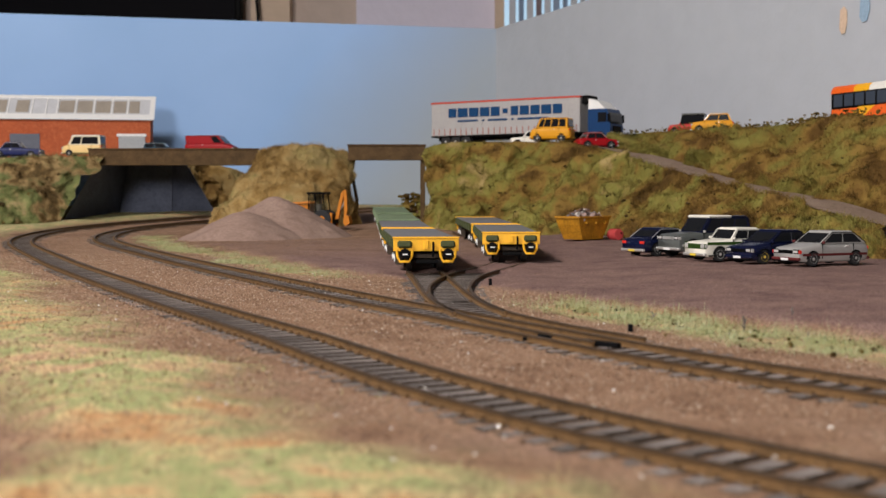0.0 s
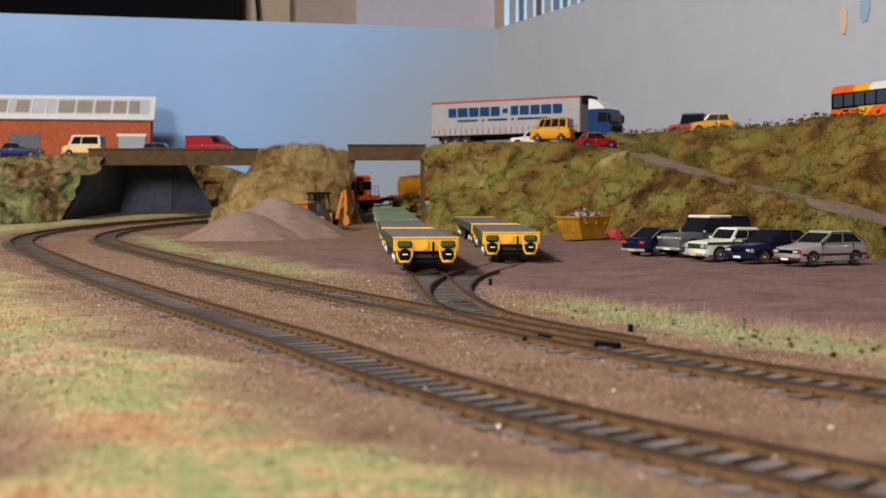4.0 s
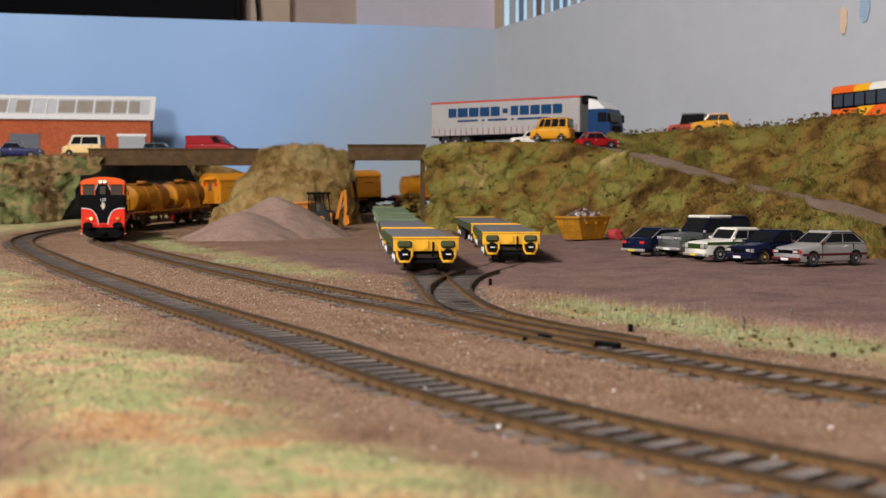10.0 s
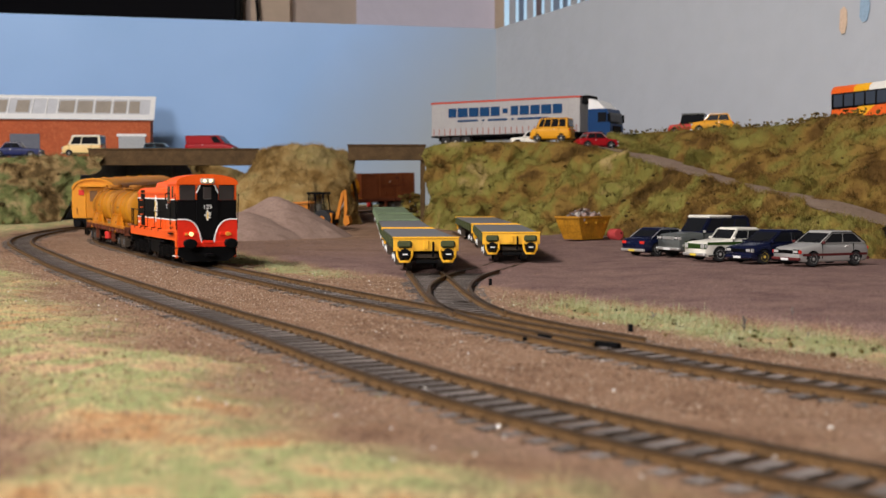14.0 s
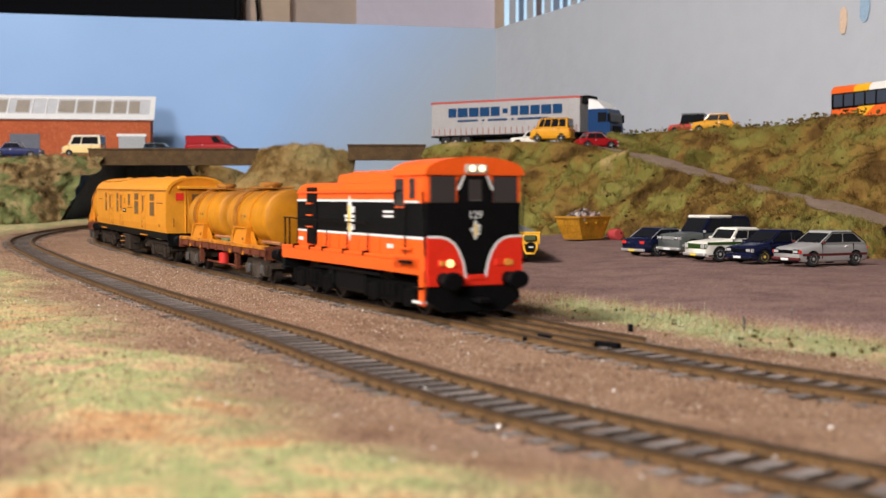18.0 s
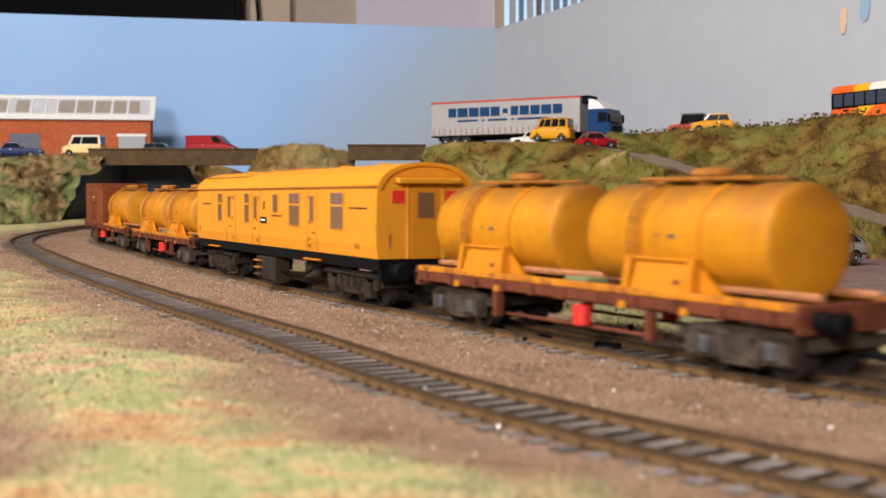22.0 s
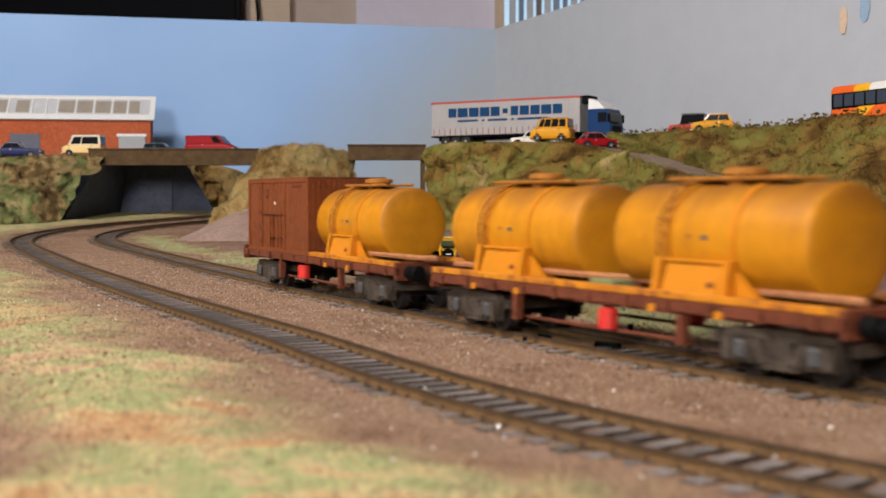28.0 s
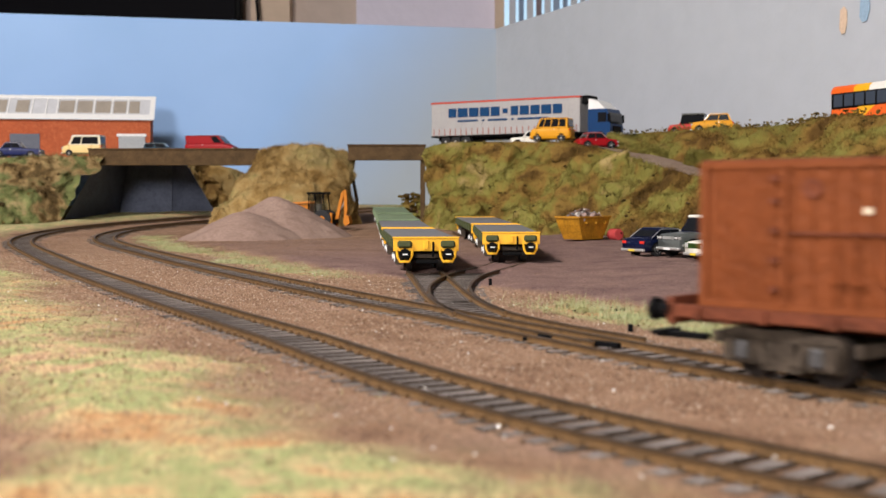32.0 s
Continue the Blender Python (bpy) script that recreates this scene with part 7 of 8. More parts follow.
# ---------- skip with scrap, drum ----------
def skip():
    gz = ground_z(0.1115, 0.968)
    e = empty("skip", pose(0.1115, 0.968, gz, 0, 0, 48), "yellow skip full of scrap metal on the yard", "skip")
    yel = mat("skip_yellow", (0.40, 0.18, 0.010), 0.6, var=0.4, scale=120)
    Lb, Lt, wb, wt, H = 0.0135, 0.0215, 0.0090, 0.0115, 0.0185
    bm = bmesh.new()
    rows = []
    for k, (l, w, z) in enumerate(((Lb, wb, 0.0005), (Lt - 0.002, wt - 0.0008, 0.0120), (Lt, wt, H), (Lt - 0.0008, wt - 0.0008, H), (Lb, wb - 0.001, 0.0060))):
        rows.append([(-l, -w, z), (l, -w, z), (l, w, z), (-l, w, z)])
    vs = loft(bm, rows, True)
    bm.faces.new(vs[0])
    bm.faces.new(vs[-1])
    part("bin", bm, yel, e)
    for sg in (-1, 1):
        part("rim_bar", boxed(-Lt - 0.0003, Lt + 0.0003, *sorted((sg * (wt - 0.0004), sg * (wt + 0.0007))), H - 0.0014, H + 0.0004, 0.0003), yel, e)
        for x in (-0.010, 0.0, 0.010):
            part("side_rib", prismed([(x - 0.0006, sg * (wb + 0.0002)), (x + 0.0006, sg * (wb + 0.0002)), (x + 0.0006, sg * (wb + 0.0008)), (x - 0.0006, sg * (wb + 0.0008))], 0.0010, 0.0060, "z"), yel, e)
            part("lifting_lug", lathed([(sg * wt, 0.0011), (sg * (wt + 0.0018), 0.0011), (sg * (wt + 0.0020), 0.0006)], "y", 10, (x * 1.3, 0, 0.0135)), yel, e)
        part("end_bar", boxed(*sorted((sg * (Lt - 0.0004), sg * (Lt + 0.0007))), -wt, wt, H - 0.0014, H + 0.0004, 0.0003), yel, e)
    cols = [mat("scrap_pink", (0.34, 0.24, 0.21), 0.6, var=0.3), mat("scrap_grey", (0.22, 0.21, 0.22), 0.5, 0.3, var=0.3), mat("scrap_brown", (0.13, 0.075, 0.05), 0.7, var=0.3), mat("scrap_pale", (0.46, 0.42, 0.38), 0.6, var=0.2)]
    rnd = random.Random(5)
    for k in range(70):
        x, y = rnd.uniform(-0.018, 0.018), rnd.uniform(-0.009, 0.009)
        z = 0.0165 + max(0, 0.0075 * (1 - (x / 0.02) ** 2 - (y / 0.011) ** 2)) * rnd.uniform(0.4, 1.0)
        l, w, h = rnd.uniform(0.001, 0.0045), rnd.uniform(0.0006, 0.002), rnd.uniform(0.0003, 0.0012)
        bm = boxed(-l, l, -w, w, -h, h)
        bmesh.ops.transform(bm, matrix=pose(x, y, z, rnd.uniform(-50, 50), rnd.uniform(-50, 50), rnd.uniform(0, 180)), verts=bm.verts[:])
        ob = part("scrap_piece", bm, rnd.choice(cols))
        ob.matrix_basis = e.matrix_basis
        tagged(ob, "rusty and grey piece of scrap metal in the skip", "scrap", "scrap in the skip")


skip()
drum = empty("drum", pose(0.1370, 0.968, ground_z(0.137, 0.968) + 0.0045, 0, 0, 25), "small red drum lying on the yard", "drum")
rd = mat("drum_red", (0.42, 0.05, 0.05), 0.5, var=0.15)
part("shell", lathed([(-0.0055, 0.0036), (-0.0052, 0.0044), (-0.002, 0.0043), (-0.0018, 0.0046), (-0.0014, 0.0043), (0.0014, 0.0043), (0.0018, 0.0046), (0.002, 0.0043), (0.0052, 0.0044), (0.0055, 0.0036)], "y", 20), rd, drum)
part("bung", lathed([(-0.0062, 0.0007), (-0.0054, 0.0007)], "y", 8, (0.0018, 0, 0.0012)), M["black"], drum)


# ---------- the room behind and around ----------
def slab(name, a, m, label, category="wall"):
    return tagged(part(name, boxed(*a), m), label, category, kind="structure")


# plaster of the unseen room shell, darkened to hold down bounced fill light
plaster = mat("room_plaster", (0.17, 0.16, 0.165), 0.85, var=0.03, scale=4, bump=0.05)
lilac = mat("lilac_wall", (0.84, 0.80, 0.93), 0.85, var=0.03, scale=4, bump=0.05)
tan_w = mat("tan_panel", (0.62, 0.51, 0.44), 0.8, var=0.05, scale=5, bump=0.05)
beige = mat("beige_trim", (0.72, 0.56, 0.42), 0.7, var=0.05, scale=5, bump=0.05)
slab("wall_rear", (-2.1, -0.215, 3.05, 3.15, -0.9, 1.35), tan_w, "shaded tan wall")
slab("wall_rear", (-0.215, 0.140, 3.04, 3.15, -0.9, 1.35), lilac, "pale lilac wall beside the window")
slab("trim_1", (-0.47, -0.375, 3.00, 3.05, -0.9, 1.35), beige, "beige upright board", "trim")
slab("trim_2", (0.128, 0.150, 3.00, 3.04, -0.9, 1.35), beige, "beige window frame post", "trim")
slab("wall_rear", (0.150, 1.9, 3.05, 3.15, -0.9, 0.30), plaster, "darkened grey wall under the window")
slab("wall_rear", (1.2, 1.9, 3.05, 3.15, 0.30, 1.35), plaster, "darkened grey wall beside the window")
slab("wall_rear", (0.150, 1.2, 3.05, 3.15, 1.15, 1.35), plaster, "darkened grey wall over the window")
slab("wall_right", (1.9, 2.0, -1.6, 3.15, -0.9, 1.35), plaster, "unseen darkened grey plaster room wall")
slab("wall_front", (-0.25, 2.0, -1.7, -1.6, -0.9, 1.35), plaster, "unseen darkened grey plaster room wall")
slab("wall_front", (-2.1, -0.85, -1.7, -1.6, -0.9, 1.35), plaster, "unseen darkened grey plaster room wall")
slab("wall_front", (-0.85, -0.25, -1.7, -1.6, -0.9, 0.32), plaster, "unseen darkened grey plaster wall under the window")
slab("wall_front", (-0.85, -0.25, -1.7, -1.6, 0.92, 1.35), plaster, "unseen darkened grey plaster wall over the window")
slab("wall_left", (-2.1, -2.0, -1.6, 0.3, -0.9, 1.35), plaster, "unseen darkened grey plaster room wall")
slab("wall_left", (-2.1, -2.0, 1.5, 3.05, -0.9, 1.35), plaster, "unseen darkened grey plaster room wall")
slab("wall_left", (-2.1, -2.0, 0.3, 1.5, -0.9, 1.35), plaster, "unseen darkened grey plaster room wall")
slab("ceiling", (-2.1, 2.0, -1.7, 3.15, 1.35, 1.40), plaster, "unseen darkened grey plaster ceiling", "ceiling")
slab("floor", (-2.1, 2.0, -1.7, 3.15, -0.95, -0.90), mat("carpet", (0.16, 0.13, 0.11), 0.95, var=0.2, scale=30), "brown carpet floor", "floor")
slab("baseboard", (-1.58, 1.28, -0.48, 2.08, -0.06, -0.006), mat("plywood", (0.42, 0.29, 0.17), 0.7, var=0.15, scale=12), "plywood baseboard under the layout", "baseboard")
tv = empty("television", pose(-0.90, 2.98, 0.456), "black flat television above the backdrop", "television")
part("screen", boxed(-0.62, 0.40, 0, 0.03, 0.008, 0.60, 0.004), glass_mat("screen_black", (0.006, 0.006, 0.008), 0.6, 0.05), tv)
part("bezel", boxed(-0.63, 0.41, -0.006, 0.028, 0.0, 0.016, 0.003), M["black"], tv)
part("bezel", boxed(0.395, 0.41, -0.006, 0.028, 0.016, 0.60, 0.003), M["black"], tv)
cab_ = empty("shelf", pose(-0.95, 2.95, 0.430), "brown wooden shelf under the television", "shelf")
part("board", boxed(-0.65, 0.50, 0, 0.08, 0, 0.022, 0.002), mat("dark_wood", (0.11, 0.06, 0.035), 0.6, var=0.25, scale=30), cab_)
cb = empty("cable", pose(-0.452, 2.97, 0.40), "dark cable hanging on the wall", "cable")
part("cord", tubed([(0, 0, 0), (0.004, 0, 0.08), (-0.003, 0, 0.16), (0, 0, 0.30)], 0.004), M["black"], cb)
blind = empty("vertical_blind", pose(0.16, 3.00, 0.30), "white and blue slats of a vertical window blind", "blind")
slat_m = [mat("slat_white", (0.78, 0.80, 0.84), 0.7, var=0.04, scale=20), mat("slat_blue", (0.42, 0.52, 0.68), 0.7, var=0.05, scale=20), mat("slat_tan", (0.36, 0.27, 0.27), 0.7, var=0.1, scale=20)]
rnd = random.Random(8)
for k in range(40):
    o = part("slat", boxed(-0.009, 0.009, -0.0008, 0.0008, 0.0, 0.84), slat_m[(0, 1, 0, 2, 0, 1, 1, 0, 2)[k % 9] if k < 8 else (0, 1)[k % 2]], blind)
    o.matrix_basis = pose(0.010 + k * 0.0215, 0, 0, 0, 0, 35 + rnd.uniform(-12, 12))
part("head_rail", boxed(0, 0.90, -0.012, 0.012, 0.84, 0.86, 0.002), slat_m[0], blind)
# paint chips on the pale backdrop
d_e = Vector((-0.4453, 0.9533)).normalized()


def chip(x, y, z, w, h, col, label):
    e = tagged(part("paint_chip", prismed([(-w * 0.5, -h * 0.3), (-w * 0.2, -h * 0.5), (w * 0.25, -h * 0.48), (w * 0.5, -h * 0.1), (w * 0.45, h * 0.35), (w * 0.1, h * 0.5), (-w * 0.4, h * 0.4)], -0.0006, 0), col), label, "paint chip")
    e.matrix_basis = pose(x, y, z, 0, 0, math.degrees(math.atan2(-d_e.y, -d_e.x)))


chip(0.3841, 1.1755, 0.212, 0.010, 0.026, mat("bare_plaster", (0.62, 0.46, 0.33), 0.8), "bare tan patch where backdrop paint has flaked")
chip(0.3957, 1.1504, 0.220, 0.013, 0.026, mat("blue_patch", (0.28, 0.40, 0.52), 0.8), "blue grey patch where backdrop paint has flaked")
# ---------- scrub, grass and loose stones ----------
def blob_variants(n, seed):
    out = []
    for k in range(n):
        bm = bmesh.new()
        bmesh.ops.create_icosphere(bm, subdivisions=1, radius=1.0)
        for v in bm.verts:
            f_ = 0.72 + 0.75 * noise.noise(v.co * 1.7 + Vector((seed + k * 7.1, 0, 0))) + 0.45 * noise.noise(v.co * 4.5 + Vector((0, seed + k * 3.3, 0)))
            v.co *= max(0.25, f_)
        bm.verts.ensure_lookup_table()
        out.append((np.array([v.co[:] for v in bm.verts]), np.array([[v.index for v in f.verts] for f in bm.faces])))
        bm.free()
    return out


def scattered(name, places, sizes, variants, material, label, category, seed=0, flat=0.8, smooth=False):
    """Many small pieces as one object."""
    rng = np.random.default_rng(seed)
    V, F, base = [], [], 0
    for p, s in zip(places, sizes):
        v, f_ = variants[rng.integers(len(variants))]
        a = rng.uniform(0, 2 * np.pi)
        c_, s_ = np.cos(a), np.sin(a)
        sc = np.array([s * rng.uniform(0.7, 1.3), s * rng.uniform(0.7, 1.3), s * flat * rng.uniform(0.7, 1.3)])
        q = v * sc
        V.append(np.stack([q[:, 0] * c_ - q[:, 1] * s_, q[:, 0] * s_ + q[:, 1] * c_, q[:, 2]], -1) + p)
        F.append(f_ + base)
        base += len(v)
    V, F = np.vstack(V), np.vstack(F)
    me = bpy.data.meshes.new(name)
    me.vertices.add(len(V))
    me.vertices.foreach_set("co", V.ravel())
    n = F.shape[1]
    me.loops.add(len(F) * n)
    me.loops.foreach_set("vertex_index", F.ravel())
    me.polygons.add(len(F))
    me.polygons.foreach_set("loop_start", np.arange(0, len(F) * n, n))
    me.polygons.foreach_set("use_smooth", np.full(len(F), smooth))
    me.update(calc_edges=True)
    me.validate()
    me.materials.append(material)
    return tagged(new(name, me), label, category, kind="stuff")


BLOBS = blob_variants(8, 3.0)
def on_skin(bank_name, count, seed):
    """Places drawn over the outer skin of a bank."""
    ob = bpy.data.objects[bank_name]
    P = np.empty(len(ob.data.vertices) * 3)
    ob.data.vertices.foreach_get("co", P)
    P = P.reshape(-1, int(ob["columns"]), 3)
    rng = np.random.default_rng(seed)
    i, j = rng.integers(0, P.shape[0] - 1, count), rng.integers(0, P.shape[1] - 1, count)
    t, u = rng.uniform(0, 1, (count, 1)), rng.uniform(0, 1, (count, 1))
    return (P[i, j] * (1 - t) + P[i, j + 1] * t) * (1 - u) + (P[i + 1, j] * (1 - t) + P[i + 1, j + 1] * t) * u


def scrub_on(bank_name, count, rmin, rmax, material, label, seed, v0=0.0):
    """Foam clumps over the outer skin of a bank."""
    rng = np.random.default_rng(seed)
    Q = on_skin(bank_name, count, seed)
    s = rmin + (rmax - rmin) * rng.uniform(0, 1, len(Q)) ** 2
    scattered("scrub_" + bank_name.split("_")[-1], Q, s, BLOBS, material, label, "scrub", seed, smooth=True)


scrub_on("embankment_lower", 3500, 0.0005, 0.0015, scrub_olive, "olive and straw coloured foam scrub on the bank", 21)
scrub_on("embankment_upper", 3500, 0.0005, 0.0015, scrub_upper, "olive green foam scrub on the upper bank", 22)
scrub_on("embankment_middle", 1500, 0.0005, 0.0016, scrub_straw, "dry straw coloured foam scrub on the bank", 23)
scrub_on("embankment_left", 1800, 0.0006, 0.0020, scrub_mixed, "green and straw coloured foam scrub on the bank", 24)
scrub_on("embankment_rear", 600, 0.0014, 0.0036, scrub_straw, "brown foam scrub behind the tracks", 25)
scrub_dark = island_mat("dark_foam", [(0.018, 0.012, 0.005), (0.055, 0.032, 0.010), (0.075, 0.060, 0.015), (0.14, 0.085, 0.02)], bump=0.8)
scrub_on("embankment_lower", 520, 0.0010, 0.0034, scrub_dark, "dark brown foam clumps on the bank", 26)
scrub_on("embankment_upper", 420, 0.0010, 0.0034, scrub_dark, "dark brown foam clumps on the upper bank", 27)
scrub_on("embankment_left", 120, 0.0018, 0.0045, scrub_dark, "dark foam clumps on the bank", 28)
rng = np.random.default_rng(31)
L_ = bend(crest_top, 300)
i_ = rng.integers(0, 300, 600)
scattered("hedge", L_[i_] + rng.normal(0, 0.0024, (600, 3)) + np.array([0, 0, 0.001]), rng.uniform(0.0006, 0.0024, 600), BLOBS,
          island_mat("dark_hedge", [(0.025, 0.018, 0.007), (0.10, 0.065, 0.017), (0.19, 0.13, 0.035), (0.13, 0.11, 0.025)], bump=0.8), "dark scrubby hedge along the crest", "hedge", 32)
# a bush seen through the small bridge
Q = np.stack([rng.uniform(-0.052, -0.024, 90), rng.uniform(1.44, 1.50, 90), rng.uniform(0.020, 0.046, 90)], -1)
scattered("bush", Q, rng.uniform(0.003, 0.006, 90), BLOBS, scrub_olive, "olive bush behind the small bridge", "bush", 33)


def blades(name, x, y, z, length, material, label, seed, lean=0.9, w=0.00014):
    """Static grass: single fine blades."""
    rng = np.random.default_rng(seed)
    n = len(x)
    a = rng.uniform(0, 2 * np.pi, n)
    ln = length * rng.uniform(0.5, 1.25, n)
    tilt = rng.uniform(0.15, lean, n)
    base = np.stack([x, y, z], -1)
    side = np.stack([-np.sin(a), np.cos(a), np.zeros(n)], -1) * w
    tip = base + np.stack([np.cos(a) * np.sin(tilt) * ln, np.sin(a) * np.sin(tilt) * ln, np.cos(tilt) * ln], -1)
    V = np.stack([base - side, base + side, tip], 1).reshape(-1, 3)
    me = bpy.data.meshes.new(name)
    me.vertices.add(len(V))
    me.vertices.foreach_set("co", V.ravel())
    me.loops.add(len(V))
    me.loops.foreach_set("vertex_index", np.arange(len(V)))
    me.polygons.add(n)
    me.polygons.foreach_set("loop_start", np.arange(0, 3 * n, 3))
    me.update(calc_edges=True)
    me.materials.append(material)
    return tagged(new(name, me), label, "grass", kind="stuff")


def bank_grass(bank_name, count, length, material, label, seed):
    Q = on_skin(bank_name, count, seed) + np.random.default_rng(seed + 100).normal(0, 0.0010, (count, 3))
    blades("tufts_" + bank_name.split("_")[-1], Q[:, 0], Q[:, 1] - 0.0010, Q[:, 2] + 0.0004, length, material, label, seed, 1.5, 0.00020)


def sow(mask, count, seed, xr, yr, power=1.0):
    """Places drawn from a mask over the ground."""
    rng = np.random.default_rng(seed)
    X, Y, Z = [], [], []
    while len(X) < count:
        x, y = rng.uniform(*xr, 40000), rng.uniform(*yr, 40000)
        i = np.clip(np.searchsorted(gy, y), 0, len(gy) - 1)
        j = np.clip(np.searchsorted(gx, x), 0, len(gx) - 1)
        k = rng.uniform(0, 1, 40000) < mask[i, j] ** power
        X += x[k].tolist()
        Y += y[k].tolist()
        Z += GZ[i, j][k].tolist()
    return np.array(X[:count]), np.array(Y[:count]), np.array(Z[:count])


bank_grass("embankment_lower", 130000, 0.0030, island_mat("olive_fibre", OLIVE, patch=0.76, spread=0.55, patch_scale=17), "olive and straw grass fibres on the bank", 51)
bank_grass("embankment_upper", 120000, 0.0030, island_mat("upper_fibre", UPPER, patch=0.76, spread=0.55, patch_scale=14), "olive grass fibres on the upper bank", 52)
bank_grass("embankment_middle", 45000, 0.0032, island_mat("straw_fibre", STRAW, patch=0.76, spread=0.55, patch_scale=20), "straw coloured grass fibres on the bank", 53)
bank_grass("embankment_left", 50000, 0.0036, island_mat("mixed_fibre", MIXED, patch=0.76, spread=0.55, patch_scale=20), "straw and green grass fibres on the bank", 54)
grass_m = island_mat("static_grass", [(0.20, 0.16, 0.070), (0.29, 0.27, 0.115), (0.37, 0.385, 0.185), (0.34, 0.385, 0.200), (0.46, 0.45, 0.27), (0.60, 0.56, 0.40)], 0.7, patch=0.55, patch_scale=30)
x, y, z = sow(strip2 * sstep(1.4 * N2 + N1, -0.25, 0.40), 7500, 41, (0.0, 0.30), (0.25, 0.62))
blades("grass_verge", x, y, z, 0.0034, grass_m, "pale green static grass beside the yard", 42, 1.52, 0.00009)
x, y, z = sow(strip2 * sstep(N2 + N1, -0.1, 0.4), 700, 47, (0.0, 0.30), (0.25, 0.62))
blades("grass_verge", x, y, z, 0.0072, grass_m, "long pale grass fibres beside the yard", 48, 1.50, 0.00008)
x, y, z = sow(strip2, 90, 49, (0.0, 0.30), (0.25, 0.62))
scattered("litter", np.stack([x, y, z + 0.0006], -1), np.random.default_rng(50).uniform(0.0004, 0.0014, 90), BLOBS, scrub_dark, "dark crumbs and dead moss in the grass", "litter", 50)
x, y, z = sow(strip * sstep(OFS, 0.014, 0.03) * sstep(N2 + N1, -0.45, 0.35), 8000, 43, (-0.32, 0.0), (0.55, 1.12))
blades("grass_verge", x, y, z, 0.0022, grass_m, "pale green static grass beside the inner track", 44, 1.5)
front_m = island_mat("faded_grass", [(0.518, 0.292, 0.140), (0.562, 0.389, 0.194), (0.540, 0.443, 0.227), (0.378, 0.389, 0.173), (0.335, 0.373, 0.151), (0.497, 0.432, 0.227), (0.691, 0.540, 0.335)], 0.8, patch=0.62, patch_scale=19, shift=8.3)
x, y, z = sow(front_grass * sstep(N1 + 0.8 * N2, -0.6, 0.4), 55000, 45, (-0.45, 0.12), (0.08, 1.0))
blades("grass_front", x, y, z, 0.0020, front_m, "faded green and straw static grass in front of the tracks", 46, 1.52, 0.0001)

# sparkling grains in the scatter, coloured near white to paint in their glints
rng = np.random.default_rng(91)
n_ = 240
x, y = rng.uniform(-0.30, 0.12, n_), rng.uniform(0.16, 0.80, n_)
FLECK = [(np.array([(1, 0, 0.2), (-1, 0, 0.2), (0, 1, 0.2), (0, -1, 0.2), (0, 0, 1), (0, 0, -1)], float), np.array([(0, 2, 4), (2, 1, 4), (1, 3, 4), (3, 0, 4), (2, 0, 5), (1, 2, 5), (3, 1, 5), (0, 3, 5)]))]
ok_ = np.array([yard[min(np.searchsorted(gy, b), len(gy) - 1), min(np.searchsorted(gx, a), len(gx) - 1)] < 0.2 for a, b in zip(x, y)])
x, y = x[ok_], y[ok_]
n_ = len(x)
scattered("mica_flecks", np.stack([x, y, [ground_z(a, b) + 0.0004 for a, b in zip(x, y)]], -1), rng.uniform(0.00015, 0.00050, n_), FLECK, mat("pale_grain", (0.85, 0.82, 0.75), 0.12, var=0.05, bump=0, spec=1.0), "bright pale grains lying in the scatter", "grit", 92)

# ballast grit
GRIT = []
for k in range(5):
    r_ = np.random.default_rng(60 + k)
    v = np.array([(1, 0, 0), (-1, 0, 0), (0, 1, 0), (0, -1, 0), (0, 0, 1), (0, 0, -1)], float) * r_.uniform(0.6, 1.3, (6, 3))
    GRIT.append((v, np.array([(0, 2, 4), (2, 1, 4), (1, 3, 4), (3, 0, 4), (2, 0, 5), (1, 2, 5), (3, 1, 5), (0, 3, 5)])))
bed = (1 - np.clip(yard * 1.2, 0, 1)) * (1 - 0.6 * grass) * sstep(-OFF, -0.12, -0.10) * (GY < 1.1)
x, y, z = sow(bed, 100000, 61, (-0.45, 0.30), (0.10, 1.10))
keep = between[np.clip(np.searchsorted(gy, y), 0, len(gy) - 1), np.clip(np.searchsorted(gx, x), 0, len(gx) - 1)] < 0.6
keep &= np.abs(np.abs(lateral(x, y, INNER)[0]) - 0.0087) > 0.0022
keep &= np.abs(np.abs(lateral(x, y, OUTER)[0]) - 0.0087) > 0.0022
size = 0.00015 + 0.00034 * np.random.default_rng(62).uniform(0, 1, len(x)) ** 4
scattered("ballast_grit", np.stack([x, y, z + 0.0001], -1)[keep], size[keep], GRIT, island_mat("grit", [(0.115, 0.066, 0.040), (0.25, 0.150, 0.09), (0.31, 0.21, 0.14), (0.18, 0.102, 0.060), (0.29, 0.19, 0.12), (0.42, 0.33, 0.25)], 0.9), "loose brown ballast grit along the tracks", "gravel", 63)
x, y, z = sow(bed * (1 - np.clip(1.5 * between, 0, 1)), 60000, 64, (-0.30, 0.25), (0.22, 0.85))
keep = (np.abs(np.abs(lateral(x, y, INNER)[0]) - 0.0087) > 0.0022) & (np.abs(np.abs(lateral(x, y, OUTER)[0]) - 0.0087) > 0.0022)
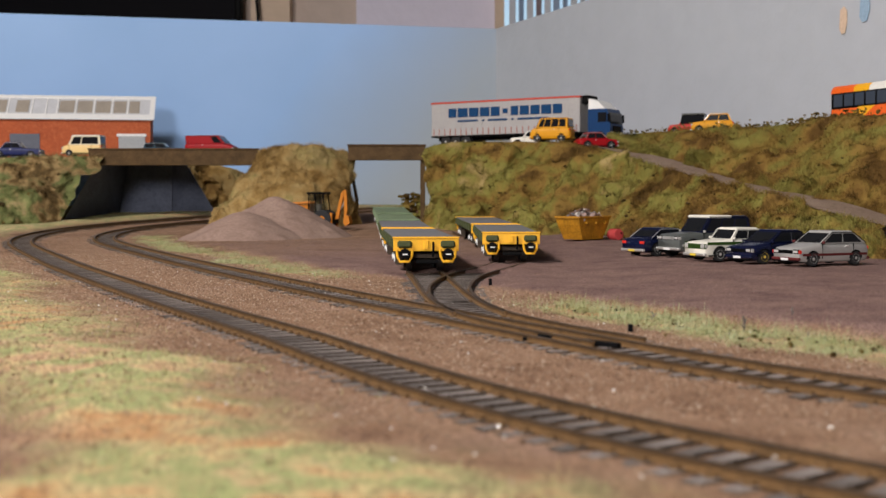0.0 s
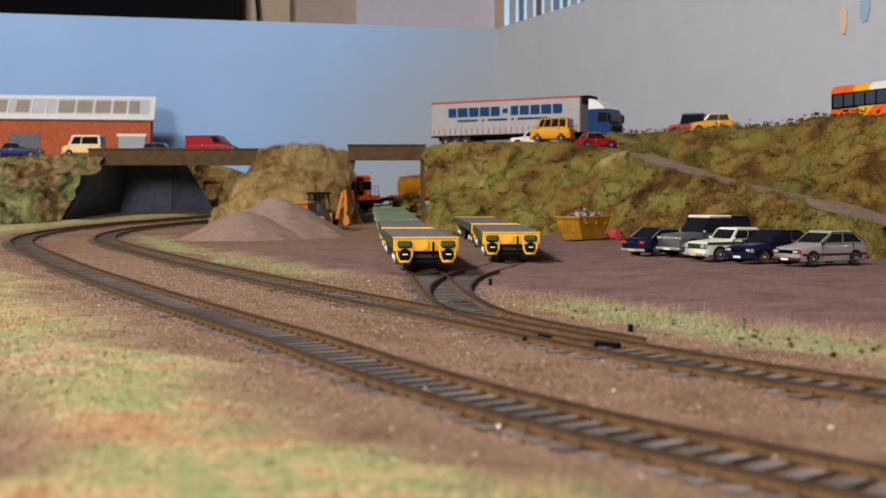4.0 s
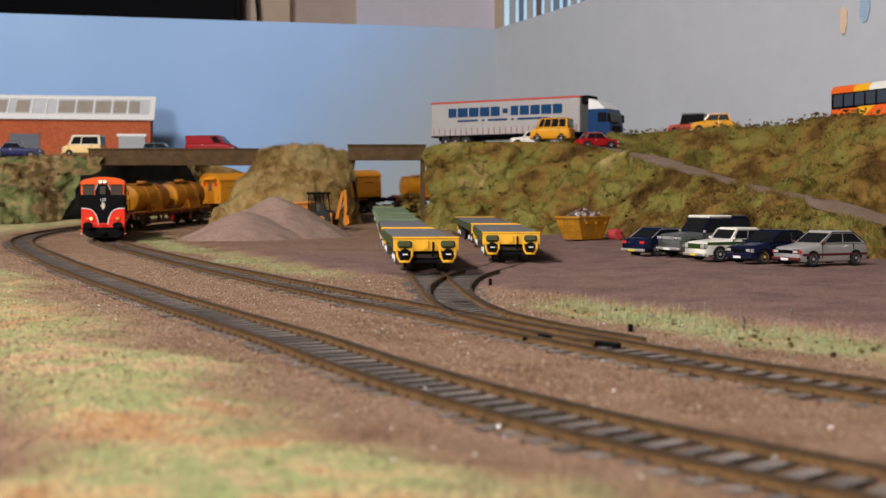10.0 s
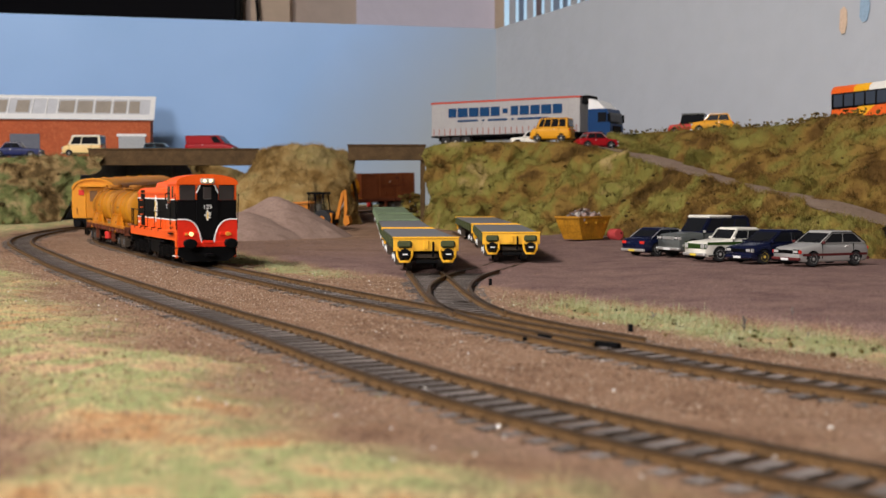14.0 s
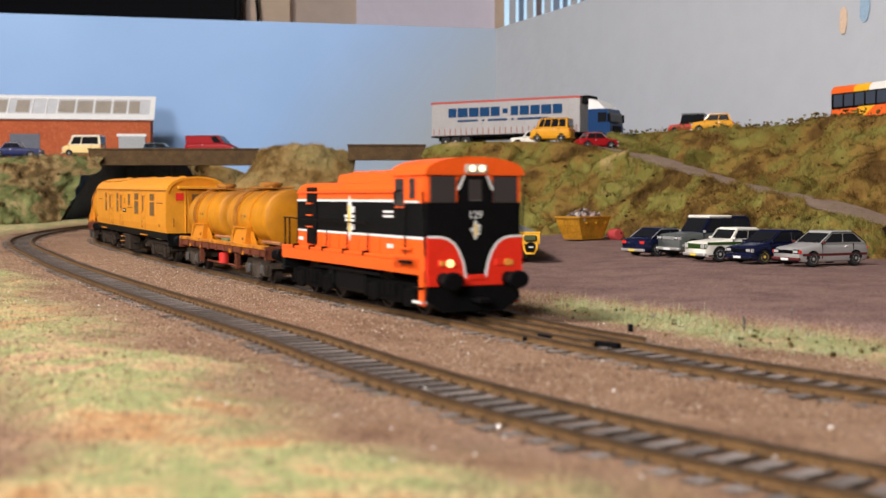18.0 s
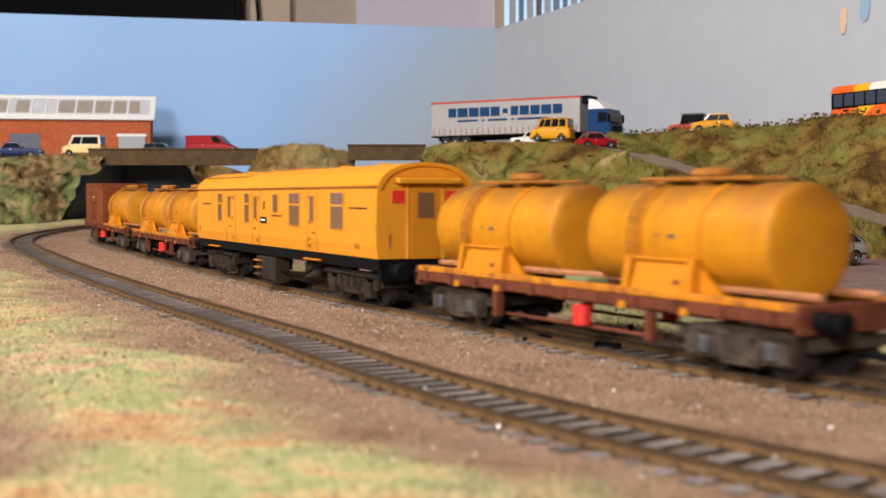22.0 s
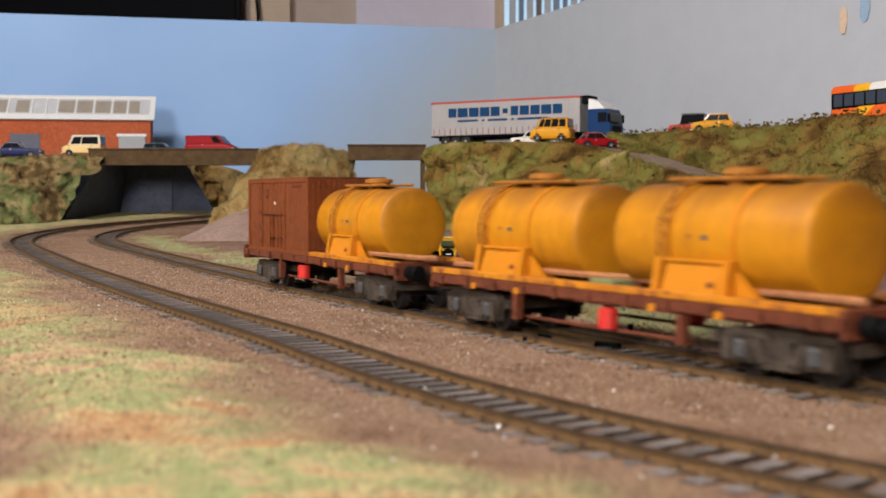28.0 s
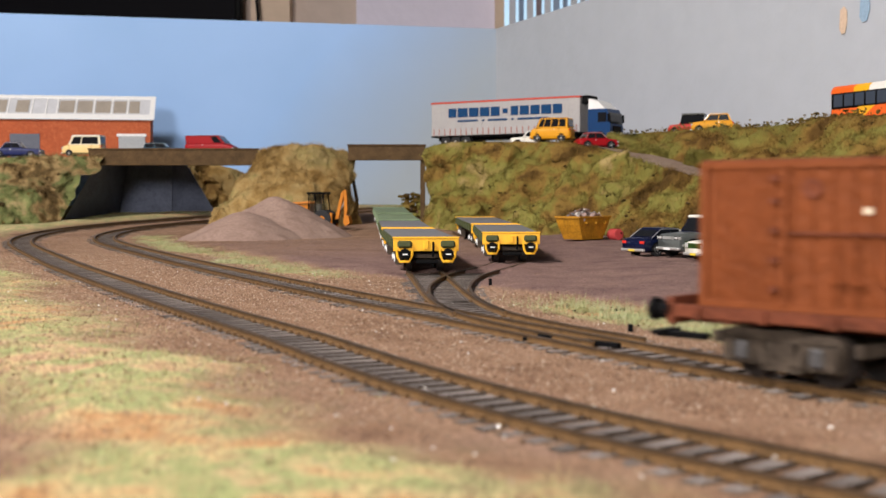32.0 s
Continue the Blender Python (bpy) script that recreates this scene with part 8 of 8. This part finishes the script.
scattered("ballast_chips", np.stack([x, y, z + 0.0001], -1)[keep], (0.00016 + 0.00026 * np.random.default_rng(65).uniform(0, 1, len(x)) ** 2)[keep], GRIT, island_mat("stone_chips", [(0.085, 0.048, 0.030), (0.19, 0.11, 0.066), (0.32, 0.205, 0.130), (0.26, 0.155, 0.095), (0.40, 0.29, 0.20), (0.52, 0.42, 0.32)], 0.9), "fine mixed stone chips between the tracks", "gravel", 66)
x, y, z = sow(yard * (OFF > 0.05) * (GY < 1.0), 2200, 71, (-0.2, 0.30), (0.35, 1.0))
scattered("yard_grit", np.stack([x, y, z + 0.0001], -1), np.random.default_rng(72).uniform(0.00012, 0.00042, 2200), GRIT, island_mat("yard_grit", [(0.06, 0.035, 0.03), (0.20, 0.12, 0.10), (0.10, 0.06, 0.05), (0.34, 0.26, 0.22)], 0.9), "loose grit on the yard surface", "gravel", 73)


# small loose things by the turnout
def twig(x, y, h, seed):
    r_ = random.Random(seed)
    z = ground_z(x, y)
    e = empty("twig", pose(x, y, z, 0, 0, r_.uniform(0, 360)), "small dark dead twig in the grass", "twig")
    part("stem", tubed([(0, 0, 0), (h * 0.1, 0, h * 0.5), (-h * 0.05, 0, h)], h * 0.07, 5), M["sleeper"], e)
    part("branch", tubed([(h * 0.1, 0, h * 0.5), (h * 0.45, 0.1 * h, h * 0.75)], h * 0.05, 5), M["sleeper"], e)
    part("branch", tubed([(h * 0.05, 0, h * 0.3), (-h * 0.4, -0.1 * h, h * 0.45)], h * 0.05, 5), M["sleeper"], e)


for x, y, h, sd in ((0.0905, 0.365, 0.0050, 1), (0.0690, 0.400, 0.0030, 2), (0.1080, 0.375, 0.0028, 3), (0.0450, 0.440, 0.0022, 4), (0.1060, 0.352, 0.0020, 5), (0.0830, 0.352, 0.0018, 6)):
    twig(x, y, h, sd)


def stop_block(x, y):
    tagged(part("point_pin", boxed(x - 0.0007, x + 0.0007, y - 0.0007, y + 0.0007, ground_z(x, y) - 0.001, ground_z(x, y) + 0.0024, 0.0002), M["black"]), "small black peg beside the turnout", "peg", "pegs beside the turnout")


for x, y in ((0.0566, 0.3660), (0.0229, 0.3380), (0.0211, 0.5420)):
    stop_block(x, y)
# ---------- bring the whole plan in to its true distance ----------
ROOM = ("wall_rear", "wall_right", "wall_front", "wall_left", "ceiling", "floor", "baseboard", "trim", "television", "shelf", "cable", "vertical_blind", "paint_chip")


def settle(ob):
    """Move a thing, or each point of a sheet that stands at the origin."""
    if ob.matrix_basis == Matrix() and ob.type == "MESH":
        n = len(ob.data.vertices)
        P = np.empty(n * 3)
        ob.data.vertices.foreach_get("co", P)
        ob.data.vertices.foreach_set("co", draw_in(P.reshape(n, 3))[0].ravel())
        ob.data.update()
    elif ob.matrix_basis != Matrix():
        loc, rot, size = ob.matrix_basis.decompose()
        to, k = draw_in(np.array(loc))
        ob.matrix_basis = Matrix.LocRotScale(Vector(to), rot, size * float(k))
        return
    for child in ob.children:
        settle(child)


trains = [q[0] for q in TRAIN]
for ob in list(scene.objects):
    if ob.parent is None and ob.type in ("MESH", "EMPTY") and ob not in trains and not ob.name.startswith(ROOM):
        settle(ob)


# ---------- motion ----------
T_KNOT = [0.0, 2.0, 4.0, 5.5, 7.0, 8.5, 10.0, 11.5, 13.0, 14.5, 16.0, 17.5, 19.5, 22.0, 25.0, 32.0]
S_KNOT = [-0.3556, -0.1949, -0.0383, 0.0754, 0.1876, 0.3007, 0.4178, 0.5416, 0.6668, 0.7919, 0.916, 1.0386, 1.2028, 1.3988, 1.6333, 2.1813]


def travelled(t):
    """Arc length of the locomotive's front at t seconds."""
    m = np.gradient(S_KNOT, T_KNOT)
    i = int(np.clip(np.searchsorted(T_KNOT, t) - 1, 0, len(T_KNOT) - 2))
    h = T_KNOT[i + 1] - T_KNOT[i]
    u = (t - T_KNOT[i]) / h
    return ((2 * u ** 3 - 3 * u ** 2 + 1) * S_KNOT[i] + (u ** 3 - 2 * u * u + u) * h * m[i]
            + (3 * u * u - 2 * u ** 3) * S_KNOT[i + 1] + (u ** 3 - u * u) * h * m[i + 1])


def on_track(s_mid, half):
    """Pose of a vehicle whose bogie centres stand on the line half before and behind s_mid, and its bogies' turns in degrees."""
    x1, y1, z1, h1 = run_at(s_mid + half)
    x0, y0, z0, h0 = run_at(s_mid - half)
    yaw = math.atan2(y1 - y0, x1 - x0)
    pitch = -math.atan2(z1 - z0, 2 * half)

    def turn(h):
        return math.degrees((h - yaw + math.pi) % (2 * math.pi) - math.pi)
    return pose((x0 + x1) / 2, (y0 + y1) / 2, (z0 + z1) / 2, 0, math.degrees(pitch), math.degrees(yaw)), turn(h1), turn(h0)


def motions():
    times = [0.25 * k for k in range(129)]
    for thing, mid, half, bogies, *back in TRAIN:
        poses = [on_track(travelled(t) + mid, half) for t in times]
        walk(thing, [(t, q[0]) for t, q in zip(times, poses)])
        for k, b in enumerate(bogies):
            walk(b, [(t, pose((half if k == 0 else -half) + (back[0] if back else 0.0), 0, 0, 0, 0, q[1 + k])) for t, q in zip(times, poses)])


motions()
